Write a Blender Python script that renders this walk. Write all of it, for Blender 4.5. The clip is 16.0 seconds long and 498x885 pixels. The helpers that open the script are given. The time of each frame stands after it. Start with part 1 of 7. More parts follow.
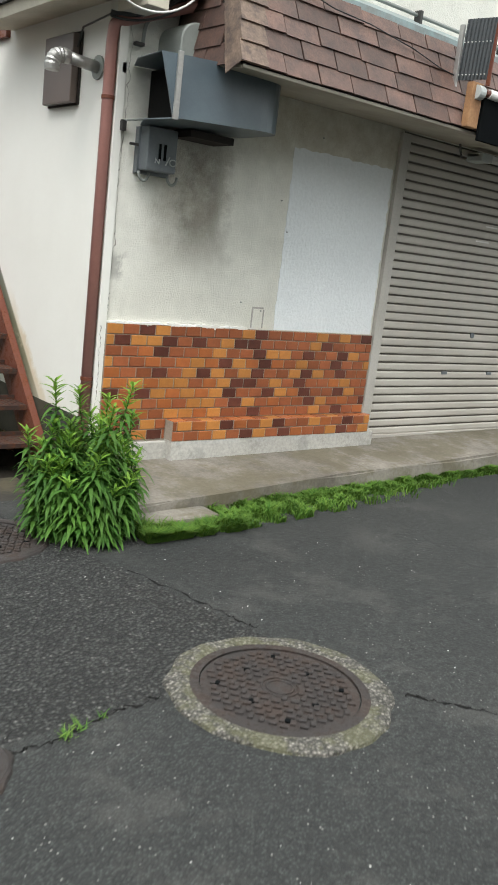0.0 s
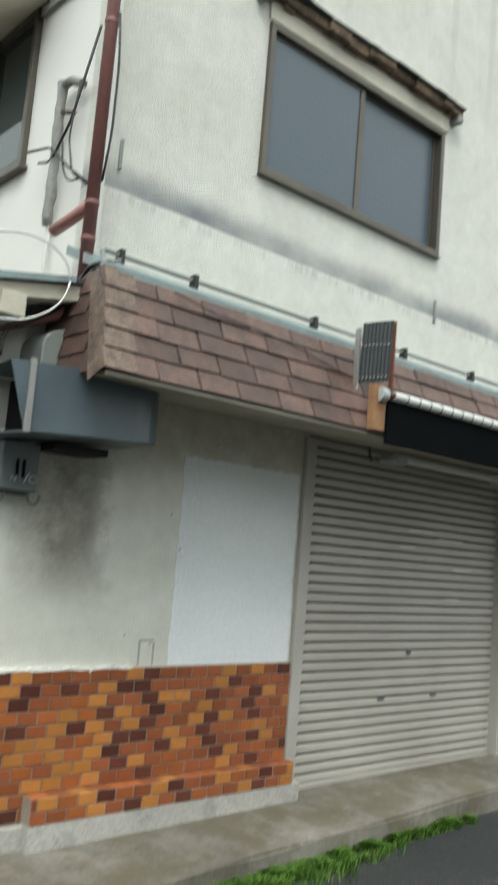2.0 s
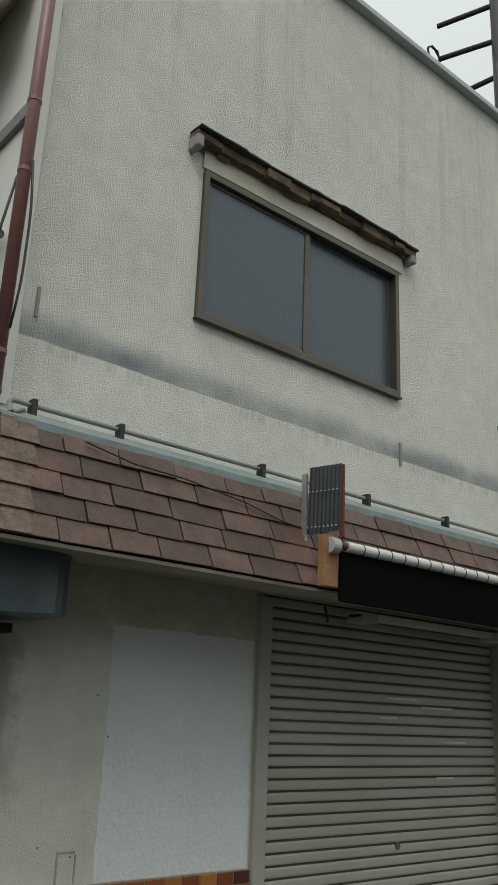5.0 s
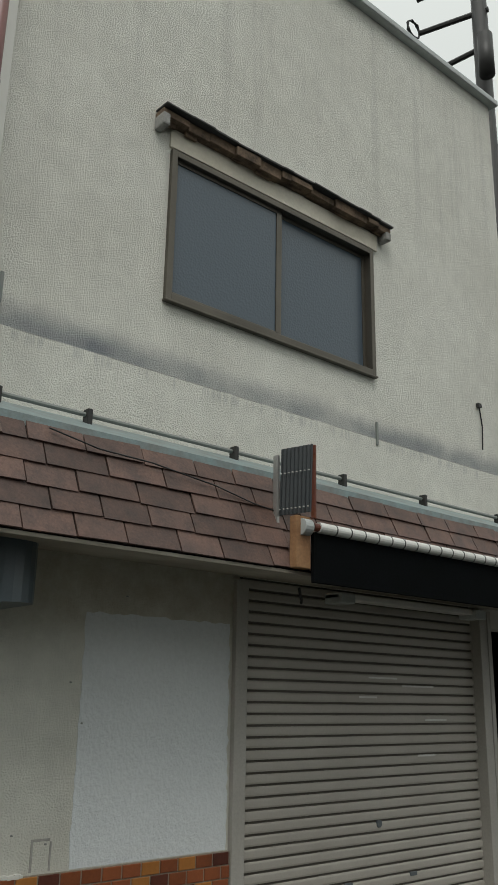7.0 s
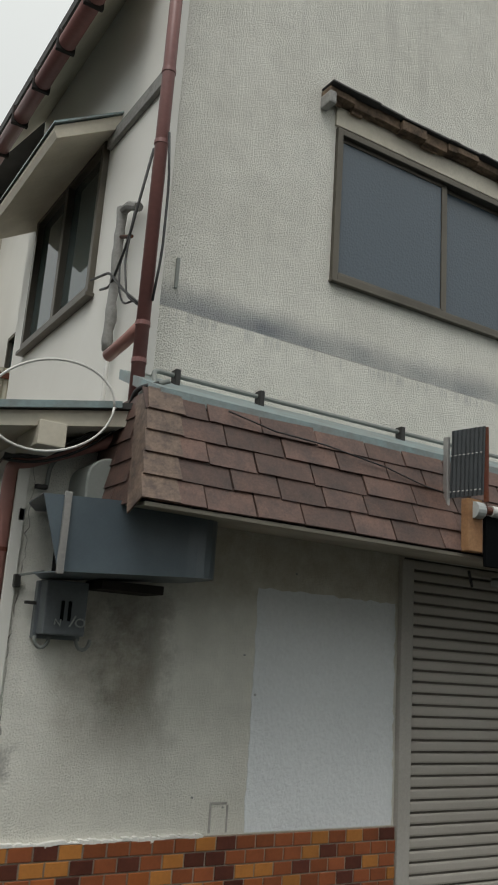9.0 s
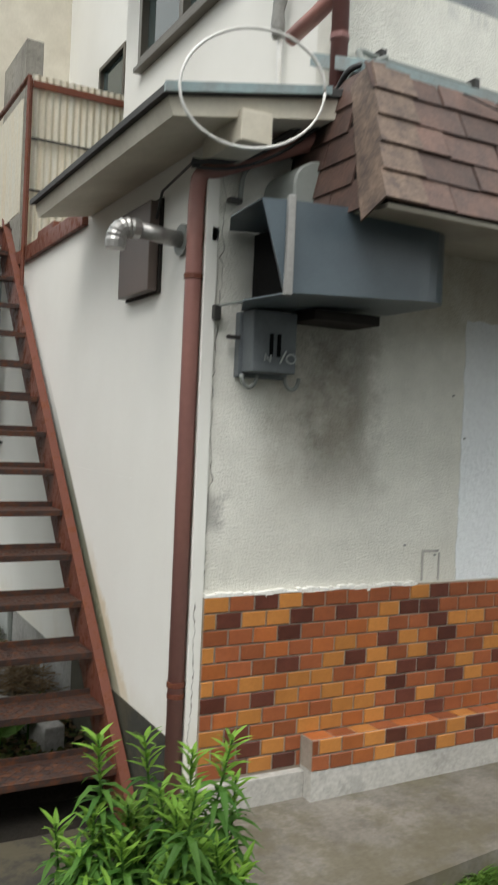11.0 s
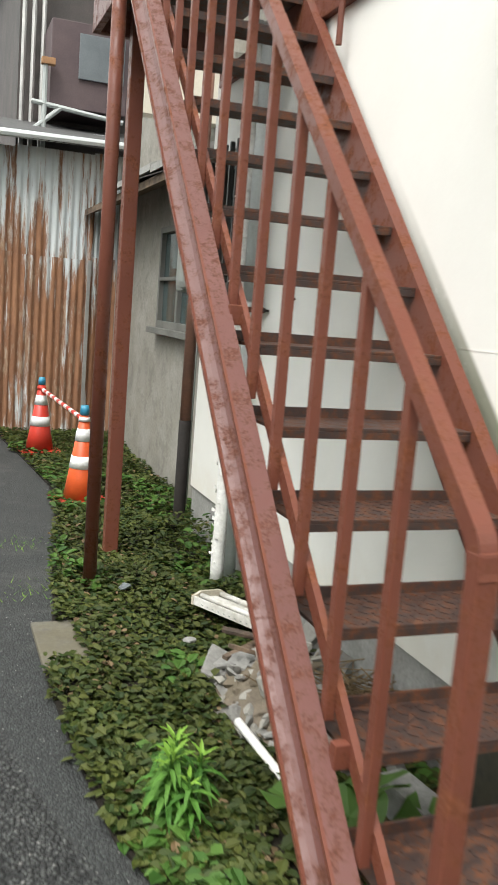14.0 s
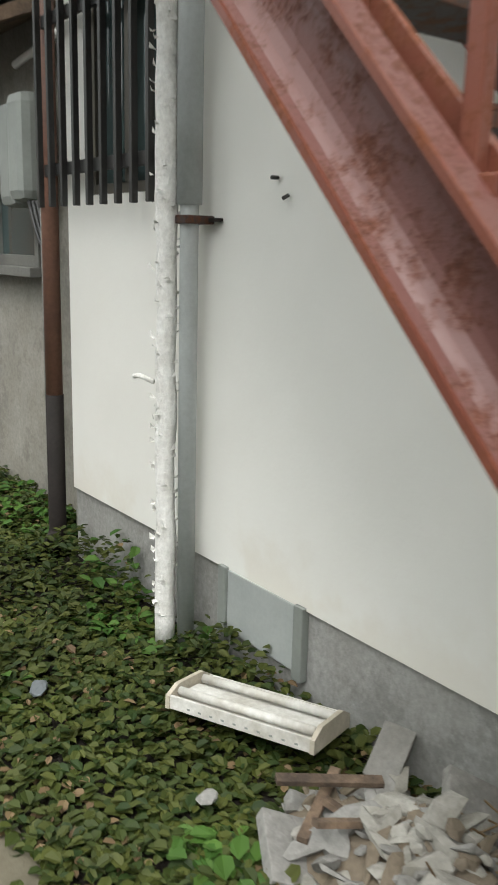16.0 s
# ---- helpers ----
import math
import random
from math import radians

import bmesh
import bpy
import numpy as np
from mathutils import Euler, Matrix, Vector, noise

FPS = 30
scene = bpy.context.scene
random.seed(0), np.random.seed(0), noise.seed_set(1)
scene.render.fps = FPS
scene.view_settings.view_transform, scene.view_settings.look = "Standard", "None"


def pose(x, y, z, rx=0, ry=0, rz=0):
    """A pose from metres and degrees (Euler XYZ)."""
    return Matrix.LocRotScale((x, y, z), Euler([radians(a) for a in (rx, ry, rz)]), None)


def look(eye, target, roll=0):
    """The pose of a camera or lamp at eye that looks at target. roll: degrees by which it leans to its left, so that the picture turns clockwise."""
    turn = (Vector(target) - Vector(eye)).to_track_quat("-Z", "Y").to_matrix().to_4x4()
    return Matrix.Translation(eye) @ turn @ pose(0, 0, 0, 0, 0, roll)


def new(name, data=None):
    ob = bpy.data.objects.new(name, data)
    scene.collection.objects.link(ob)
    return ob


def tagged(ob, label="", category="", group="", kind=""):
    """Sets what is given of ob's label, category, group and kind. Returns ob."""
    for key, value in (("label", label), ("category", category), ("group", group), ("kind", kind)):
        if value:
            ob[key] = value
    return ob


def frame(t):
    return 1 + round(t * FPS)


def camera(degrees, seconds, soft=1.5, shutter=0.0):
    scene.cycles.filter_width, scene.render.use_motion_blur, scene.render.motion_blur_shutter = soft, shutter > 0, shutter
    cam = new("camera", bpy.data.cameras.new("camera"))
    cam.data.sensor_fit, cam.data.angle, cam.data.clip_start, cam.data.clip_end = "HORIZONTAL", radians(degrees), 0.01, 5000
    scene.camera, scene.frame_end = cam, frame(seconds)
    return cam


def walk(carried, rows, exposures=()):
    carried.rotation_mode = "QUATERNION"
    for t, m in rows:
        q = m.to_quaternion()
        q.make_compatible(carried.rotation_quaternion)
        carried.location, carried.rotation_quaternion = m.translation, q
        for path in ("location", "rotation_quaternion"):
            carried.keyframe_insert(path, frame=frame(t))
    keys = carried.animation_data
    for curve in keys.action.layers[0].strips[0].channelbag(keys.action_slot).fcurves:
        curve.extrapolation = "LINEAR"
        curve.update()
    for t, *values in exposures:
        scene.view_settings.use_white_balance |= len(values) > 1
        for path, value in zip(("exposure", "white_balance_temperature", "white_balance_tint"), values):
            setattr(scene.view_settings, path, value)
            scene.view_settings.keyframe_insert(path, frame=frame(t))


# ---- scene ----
cam = camera(32.7, 16.0, shutter=0.4)
PATH = [
    (0, (-0.572, -0.398, 1.512), (0.675, 1.106, 1.085), 6.8),
    (0.5, (-0.28, -0.141, 1.562), (0.977, 1.347, 1.107), 6.5),
    (1, (-0.049, 0.116, 1.586), (1.276, 1.543, 1.131), 6.2),
    (1.5, (0.152, 0.188, 1.615), (1.474, 1.669, 1.374), 4.9),
    (2, (0.269, 0.126, 1.718), (1.575, 1.619, 1.973), 4.7),
    (2.5, (0.331, 0.106, 1.738), (1.699, 1.522, 2.089), 2.6),
    (3, (0.364, 0.104, 1.755), (1.723, 1.52, 2.137), 1.9),
    (3.5, (0.485, 0.148, 1.75), (1.827, 1.567, 2.181), 1.4),
    (4, (0.692, 0.242, 1.789), (2.007, 1.66, 2.3), 1.4),
    (4.2, (0.766, 0.273, 1.799), (2.052, 1.684, 2.396), 1.3),
    (6.3, (0.982, 0.162, 1.867), (2.155, 1.673, 2.453), 2.1),
    (6.5, (1.004, 0.174, 1.859), (2.187, 1.677, 2.442), 1.8),
    (7, (1.026, 0.189, 1.85), (2.268, 1.649, 2.422), 1.1),
    (7.5, (1.032, 0.167, 1.867), (2.279, 1.631, 2.416), 1.2),
    (8, (1.013, 0.205, 1.859), (2.244, 1.686, 2.4), 1.3),
    (8.5, (0.937, 0.215, 1.877), (1.998, 1.828, 2.402), 3.3),
    (8.7, (0.901, 0.219, 1.892), (1.907, 1.867, 2.414), 4.2),
    (10.8, (0.463, 0.998, 1.713), (1.466, 2.728, 1.751), 2.7),
    (11, (0.519, 1.129, 1.706), (1.473, 2.886, 1.672), 2.5),
    (11.5, (0.508, 1.483, 1.67), (1.457, 3.236, 1.504), 3.1),
    (12, (0.458, 1.872, 1.664), (1.425, 3.611, 1.457), 3.6),
    (12.5, (0.472, 2.292, 1.627), (1.331, 4.072, 1.32), 4.1),
    (13, (0.348, 2.732, 1.546), (1.137, 4.546, 1.256), 4.4),
    (13.5, (0.312, 3.202, 1.481), (1.037, 5.044, 1.19), 4.3),
    (14, (0.347, 3.653, 1.509), (1.053, 5.499, 1.202), 4.6),
    (14.5, (0.327, 4.172, 1.491), (1.121, 5.981, 1.177), 3.5),
    (15, (0.365, 4.622, 1.452), (1.193, 6.413, 1.123), 3.8),
    (15.5, (0.344, 5.035, 1.429), (1.389, 6.7, 1.06), 3.2),
    (16, (0.356, 5.433, 1.43), (1.528, 6.99, 0.983), 1.5),
]
EXPOSURES = [(0, 0.9, 6500, 10), (0.5, 1.0, 6500, 10), (1.1, 1.02, 6450, 9), (1.5, 1.0, 6350, 5), (1.9, 0.7, 6400, 5), (2.4, 0.25, 6300, 4), (3.0, -0.42, 6300, 4), (3.5, -0.4, 6400, 4), (7.3, -0.42, 6650, 8), (8.0, -0.32, 6700, 9), (8.7, -0.35, 6650, 10), (10.8, 0.4, 6600, 11), (12.0, 0.6, 6400, 9), (13.0, 0.68, 6400, 8), (14.0, 1.28, 6600, 10), (15.0, 1.33, 6800, 11), (16.0, 1.02, 6550, 10)]
walk(cam, [(t, look(eye, target, roll)) for t, eye, target, roll in PATH], EXPOSURES)

# ---- world and light: a bright overcast sky ----
world = bpy.data.worlds.new("sky")
scene.world = world
world.use_nodes = True
wn, wl = world.node_tree.nodes, world.node_tree.links
sky = wn.new("ShaderNodeTexSky")
sky.sky_type, sky.sun_disc = "NISHITA", False
sky.sun_elevation, sky.sun_rotation = radians(56), radians(226)
sky.dust_density, sky.air_density = 3.0, 1.0
grey = wn.new("ShaderNodeHueSaturation")
grey.inputs["Saturation"].default_value = 0.12
veil = wn.new("ShaderNodeMixRGB")
veil.inputs[0].default_value = 0.7
veil.inputs[2].default_value = (8.0, 8.45, 8.3, 1)
wl.new(sky.outputs[0], grey.inputs["Color"])
wl.new(grey.outputs[0], veil.inputs[1])
direction = wn.new("ShaderNodeSeparateXYZ")
wl.new(wn.new("ShaderNodeTexCoord").outputs["Generated"], direction.inputs[0])
overcast = wn.new("ShaderNodeMapRange")
overcast.inputs[1].default_value, overcast.inputs[2].default_value = 0.0, 1.0
overcast.inputs[3].default_value, overcast.inputs[4].default_value = 0.62, 1.55
wl.new(direction.outputs[2], overcast.inputs[0])
zenith = wn.new("ShaderNodeVectorMath")
zenith.operation = "SCALE"
wl.new(veil.outputs[0], zenith.inputs[0])
wl.new(overcast.outputs[0], zenith.inputs["Scale"])
wl.new(zenith.outputs[0], wn["Background"].inputs[0])
wn["Background"].inputs[1].default_value = 0.125
sun_lamp = bpy.data.lights.new("sun", "SUN")
sun_lamp.energy, sun_lamp.angle, sun_lamp.color = 1.3, radians(30), (1.0, 0.985, 0.96)
sun = new("sun", sun_lamp)
sun.rotation_euler = (radians(34), 0, radians(-46))


# ---- materials ----
def nodes_of(name):
    m = bpy.data.materials.new(name)
    m.use_nodes = True
    nt = m.node_tree
    return m, nt, nt.nodes["Principled BSDF"]


def ramp(nt, fac, stops, interp="LINEAR"):
    r = nt.nodes.new("ShaderNodeValToRGB")
    r.color_ramp.interpolation = interp
    while len(r.color_ramp.elements) < len(stops):
        r.color_ramp.elements.new(0.5)
    for e, (p, c) in zip(r.color_ramp.elements, stops):
        e.position, e.color = p, (*c, 1) if len(c) == 3 else c
    nt.links.new(fac, r.inputs[0])
    return r.outputs[0]


def noise_out(nt, scale, detail=4, rough=0.6, coords=None, stretch=None):
    n = nt.nodes.new("ShaderNodeTexNoise")
    n.inputs["Scale"].default_value, n.inputs["Detail"].default_value, n.inputs["Roughness"].default_value = scale, detail, rough
    if coords is None:
        coords = nt.nodes.new("ShaderNodeNewGeometry").outputs["Position"]
    if stretch:
        mp = nt.nodes.new("ShaderNodeMapping")
        mp.inputs["Scale"].default_value = stretch
        nt.links.new(coords, mp.inputs[0])
        coords = mp.outputs[0]
    nt.links.new(coords, n.inputs["Vector"])
    return n.outputs["Fac"]


def mix(nt, fac, a, b, mode="MIX"):
    n = nt.nodes.new("ShaderNodeMixRGB")
    n.blend_type = mode
    for sock, v in ((n.inputs[0], fac), (n.inputs[1], a), (n.inputs[2], b)):
        if isinstance(v, (int, float)):
            sock.default_value = v
        elif isinstance(v, tuple):
            sock.default_value = (*v, 1)
        else:
            nt.links.new(v, sock)
    return n.outputs[0]


def math_node(nt, op, a, b=0.0, clamp=False):
    n = nt.nodes.new("ShaderNodeMath")
    n.operation, n.use_clamp = op, clamp
    for sock, v in ((n.inputs[0], a), (n.inputs[1], b)):
        if isinstance(v, (int, float)):
            sock.default_value = v
        else:
            nt.links.new(v, sock)
    return n.outputs[0]


def relief(nt, bsdf, height, strength, distance=0.01):
    b = nt.nodes.new("ShaderNodeBump")
    b.inputs["Strength"].default_value, b.inputs["Distance"].default_value = strength, distance
    nt.links.new(height, b.inputs["Height"])
    nt.links.new(b.outputs[0], bsdf.inputs["Normal"])


def surface(name, base, other=None, rough=0.6, metal=0.0, coarse=3.0, fine=60.0, grain=0.12, bump=0.2, dist=0.004, piece=0.0, stretch=None, spec=0.5):
    """Two colours mixed by a coarse noise, a fine grain and relief; piece: how far objects differ from one another."""
    m, nt, b = nodes_of(name)
    other = other or tuple(c * 0.75 for c in base)
    big = noise_out(nt, coarse, 5, 0.6, stretch=stretch)
    col = ramp(nt, big, [(0.35, base), (0.68, other)])
    small = noise_out(nt, fine, 3, 0.7)
    g = ramp(nt, small, [(0.3, (1 - grain,) * 3), (0.7, (1 + grain,) * 3)])
    col = mix(nt, 1.0, col, g, "MULTIPLY")
    if piece:
        info = nt.nodes.new("ShaderNodeObjectInfo").outputs["Random"]
        p = ramp(nt, info, [(0, (1 - piece,) * 3), (1, (1 + piece,) * 3)])
        col = mix(nt, 1.0, col, p, "MULTIPLY")
    nt.links.new(col, b.inputs["Base Color"])
    b.inputs["Roughness"].default_value, b.inputs["Metallic"].default_value = rough, metal
    b.inputs["Specular IOR Level"].default_value = spec
    if bump:
        relief(nt, b, small, bump, dist)
    return m


def xyz(nt):
    s = nt.nodes.new("ShaderNodeSeparateXYZ")
    nt.links.new(nt.nodes.new("ShaderNodeNewGeometry").outputs["Position"], s.inputs[0])
    return s.outputs


def band(nt, v, lo, hi, soft):
    """1 between lo and hi, fading over soft."""
    def edge(a, c):
        r = nt.nodes.new("ShaderNodeMapRange")
        r.interpolation_type = "SMOOTHSTEP"
        nt.links.new(v, r.inputs[0])
        r.inputs[1].default_value, r.inputs[2].default_value = a, c
        return r.outputs[0]
    return math_node(nt, "MULTIPLY", edge(lo - soft, lo + soft), math_node(nt, "SUBTRACT", 1.0, edge(hi - soft, hi + soft)))


def make_stucco():
    """Cream sprayed render: soot under the duct, a grey damp line, faint streaks, a repainted panel."""
    m, nt, b = nodes_of("cream_render")
    x, y, z = xyz(nt)
    big = noise_out(nt, 0.9, 6, 0.65)
    col = ramp(nt, big, [(0.35, (0.76, 0.755, 0.69)), (0.7, (0.66, 0.65, 0.585))])
    col = mix(nt, 1.0, col, ramp(nt, noise_out(nt, 7, 6, 0.75), [(0.3, (0.90,) * 3), (0.65, (1.04,) * 3)]), "MULTIPLY")
    streak = noise_out(nt, 1.0, 5, 0.7, stretch=(7, 7, 0.35))
    col = mix(nt, math_node(nt, "MULTIPLY", math_node(nt, "MULTIPLY", band(nt, streak, 0.56, 0.9, 0.06), band(nt, z, 5.6, 8.0, 0.9)), 0.32), col, (0.5, 0.49, 0.45))
    rag = math_node(nt, "ADD", z, math_node(nt, "MULTIPLY", noise_out(nt, 1.6, 5, 0.7), 0.18))
    fade = math_node(nt, "MULTIPLY", band(nt, z, 3.713, 9.0, 0.005), band(nt, rag, 0.0, 3.92, 0.085))
    damp = math_node(nt, "MULTIPLY", fade, ramp(nt, noise_out(nt, 1.3, 4, 0.6), [(0.32, (0.5,) * 3), (0.6, (1.0,) * 3)]))
    col = mix(nt, damp, col, (0.215, 0.23, 0.245))
    thin = math_node(nt, "MULTIPLY", band(nt, z, 3.708, 3.714, 0.004), band(nt, noise_out(nt, 3, 3), 0.42, 1.5, 0.06))
    col = mix(nt, math_node(nt, "MULTIPLY", thin, 0.7), col, (0.20, 0.195, 0.18))
    drip = math_node(nt, "MULTIPLY", band(nt, z, 3.645, 3.712, 0.035), band(nt, noise_out(nt, 1.0, 4, 0.7, stretch=(22, 22, 1.2)), 0.53, 1.5, 0.05))
    col = mix(nt, math_node(nt, "MULTIPLY", drip, 0.35), col, (0.33, 0.34, 0.34))
    # brown stain high on the shop wall, ragged downwards, with soffit shadow painted in
    ragz = math_node(nt, "ADD", z, math_node(nt, "MULTIPLY", math_node(nt, "SUBTRACT", noise_out(nt, 2.6, 6, 0.75), 0.5), 0.55))
    grime_shade = math_node(nt, "MULTIPLY", band(nt, ragz, 2.22, 2.8, 0.16), band(nt, x, 2.95, 4.6, 0.22))
    grime_shade = math_node(nt, "MULTIPLY", grime_shade, ramp(nt, noise_out(nt, 9, 6, 0.75), [(0.3, (0.2,) * 3), (0.65, (0.6,) * 3)]))
    col = mix(nt, grime_shade, col, (0.33, 0.27, 0.17))
    # soot below the duct
    rag2 = math_node(nt, "ADD", x, math_node(nt, "MULTIPLY", math_node(nt, "SUBTRACT", noise_out(nt, 3.5, 6, 0.75), 0.5), 0.5))
    soot = math_node(nt, "MULTIPLY", band(nt, rag2, 2.46, 2.80, 0.12), band(nt, z, 1.55, 2.25, 0.28))
    soot = math_node(nt, "MULTIPLY", soot, ramp(nt, noise_out(nt, 7, 6, 0.8), [(0.3, (0.25,) * 3), (0.65, (1,) * 3)]))
    col = mix(nt, math_node(nt, "MULTIPLY", soot, 0.85), col, (0.07, 0.068, 0.06))
    veil2 = math_node(nt, "MULTIPLY", band(nt, rag2, 2.25, 2.80, 0.10), band(nt, z, 1.45, 2.3, 0.3))
    veil2 = math_node(nt, "MULTIPLY", veil2, ramp(nt, noise_out(nt, 4, 6, 0.75), [(0.32, (0.1,) * 3), (0.62, (0.6,) * 3)]))
    col = mix(nt, veil2, col, (0.26, 0.225, 0.17))
    # grey chipped smear at the corner
    worn = math_node(nt, "MULTIPLY", band(nt, rag2, 1.94, 2.05, 0.03), band(nt, z, 1.29, 1.43, 0.035))
    col = mix(nt, math_node(nt, "MULTIPLY", worn, 0.75), col, (0.33, 0.325, 0.30))
    # dust line on the tiles' top
    low = math_node(nt, "MULTIPLY", band(nt, rag, 1.0, 1.32, 0.05), 0.12)
    col = mix(nt, low, col, (0.42, 0.38, 0.3))
    nt.links.new(col, b.inputs["Base Color"])
    b.inputs["Roughness"].default_value = 0.85
    h = math_node(nt, "ADD", math_node(nt, "MULTIPLY", noise_out(nt, 48, 2, 0.5), 0.5), noise_out(nt, 105, 2, 0.6))
    lumps = ramp(nt, noise_out(nt, 0.8, 3), [(0.3, (0.8,) * 3), (0.7, (1.2,) * 3)])
    upper = math_node(nt, "ADD", math_node(nt, "MULTIPLY", band(nt, z, 2.6, 9.0, 0.1), 0.55), 0.65)
    relief(nt, b, math_node(nt, "MULTIPLY", math_node(nt, "MULTIPLY", h, lumps), upper), 0.8, 0.012)
    return m


def make_side_render():
    """Smooth white painted mortar, with hairline seams, yellow stains near the foot."""
    m, nt, b = nodes_of("white_side_render")
    x, y, z = xyz(nt)
    big = noise_out(nt, 0.8, 5, 0.6)
    col = ramp(nt, big, [(0.35, (0.80, 0.795, 0.75)), (0.7, (0.74, 0.73, 0.68))])
    rag = math_node(nt, "ADD", z, math_node(nt, "MULTIPLY", noise_out(nt, 4, 5, 0.7), 0.5))
    stain = math_node(nt, "MULTIPLY", band(nt, rag, 0.2, 0.72, 0.12), band(nt, noise_out(nt, 2.3, 4, 0.6), 0.5, 1.4, 0.07))
    col = mix(nt, math_node(nt, "MULTIPLY", stain, 0.16), col, (0.5, 0.38, 0.2))
    # dirt that follows the stair stringer
    line = math_node(nt, "SUBTRACT", z, math_node(nt, "MULTIPLY", math_node(nt, "SUBTRACT", y, 4.98), 1.0473))
    foot = math_node(nt, "ADD", line, math_node(nt, "MULTIPLY", math_node(nt, "SUBTRACT", noise_out(nt, 5, 5, 0.75), 0.5), 0.30))
    yellow = math_node(nt, "MULTIPLY", band(nt, foot, 0.2, 0.50, 0.05), band(nt, z, 0.35, 0.95, 0.22))
    col = mix(nt, math_node(nt, "MULTIPLY", yellow, 0.6), col, (0.52, 0.40, 0.20))
    # dark green strip by the stringer: growth with the stringer's shadow painted in
    moss_shade = math_node(nt, "MULTIPLY", band(nt, line, 0.20, 0.405, 0.018), band(nt, noise_out(nt, 4, 5, 0.7), 0.34, 1.5, 0.12))
    moss_shade = math_node(nt, "MULTIPLY", moss_shade, band(nt, z, 0.3, 1.7, 0.5))
    col = mix(nt, math_node(nt, "MULTIPLY", moss_shade, 0.85), col, (0.10, 0.105, 0.05))
    nt.links.new(col, b.inputs["Base Color"])
    b.inputs["Roughness"].default_value = 0.7
    h = math_node(nt, "ADD", noise_out(nt, 6, 5, 0.6), math_node(nt, "MULTIPLY", noise_out(nt, 70, 2, 0.6), 0.15))
    relief(nt, b, h, 0.18, 0.012)
    return m


def make_asphalt():
    m, nt, b = nodes_of("asphalt")
    pos = nt.nodes.new("ShaderNodeNewGeometry").outputs["Position"]
    big = noise_out(nt, 0.55, 5, 0.6)
    col = ramp(nt, big, [(0.35, (0.0325, 0.036, 0.0345)), (0.7, (0.047, 0.0505, 0.0475))])
    v = nt.nodes.new("ShaderNodeTexVoronoi")
    v.inputs["Scale"].default_value = 95
    nt.links.new(pos, v.inputs["Vector"])
    grit = ramp(nt, v.outputs["Distance"], [(0.0, (1.6,) * 3), (0.5, (0.45,) * 3)])
    col = mix(nt, 1.0, col, grit, "MULTIPLY")
    col = mix(nt, 1.0, col, ramp(nt, noise_out(nt, 32, 4, 0.75), [(0.32, (0.5,) * 3), (0.68, (1.5,) * 3)]), "MULTIPLY")
    per = nt.nodes.new("ShaderNodeSeparateColor")
    nt.links.new(v.outputs["Color"], per.inputs[0])
    pale = math_node(nt, "MULTIPLY", math_node(nt, "GREATER_THAN", per.outputs[0], 0.978), math_node(nt, "LESS_THAN", v.outputs["Distance"], 0.30))
    col = mix(nt, math_node(nt, "MULTIPLY", pale, 0.8), col, (0.30, 0.29, 0.27))
    worn = band(nt, noise_out(nt, 2.4, 7, 0.72), 0.57, 1.5, 0.07)
    col = mix(nt, math_node(nt, "MULTIPLY", worn, 0.3), col, (0.085, 0.083, 0.076))
    # an older, coarser lot of asphalt lies beyond the seam
    x, y, z = xyz(nt)
    wob = math_node(nt, "MULTIPLY", noise_out(nt, 5, 4), 0.08)
    old = math_node(nt, "MULTIPLY", band(nt, math_node(nt, "ADD", y, wob), 1.80, 9.0, 0.02), band(nt, math_node(nt, "ADD", math_node(nt, "ADD", x, math_node(nt, "MULTIPLY", y, 0.23)), wob), -3.2, 2.13, 0.02))
    v3 = nt.nodes.new("ShaderNodeTexVoronoi")
    v3.inputs["Scale"].default_value = 70
    nt.links.new(pos, v3.inputs["Vector"])
    stone = nt.nodes.new("ShaderNodeSeparateColor")
    nt.links.new(v3.outputs["Color"], stone.inputs[0])
    gravel = ramp(nt, stone.outputs[0], [(0.0, (0.020, 0.021, 0.0205)), (0.6, (0.056, 0.058, 0.054)), (0.95, (0.075, 0.076, 0.072)), (1.0, (0.17, 0.165, 0.155))])
    gravel = mix(nt, 1.0, gravel, ramp(nt, v3.outputs["Distance"], [(0.15, (1.35,) * 3), (0.6, (0.12,) * 3)]), "MULTIPLY")
    col = mix(nt, math_node(nt, "MULTIPLY", old, 0.85), col, gravel)
    nt.links.new(col, b.inputs["Base Color"])
    b.inputs["Roughness"].default_value = 0.82
    h = math_node(nt, "SUBTRACT", math_node(nt, "ADD", v.outputs["Distance"], noise_out(nt, 160, 2)), math_node(nt, "MULTIPLY", math_node(nt, "MULTIPLY", old, v3.outputs["Distance"]), 3.0))
    relief(nt, b, h, 0.8, 0.007)
    return m


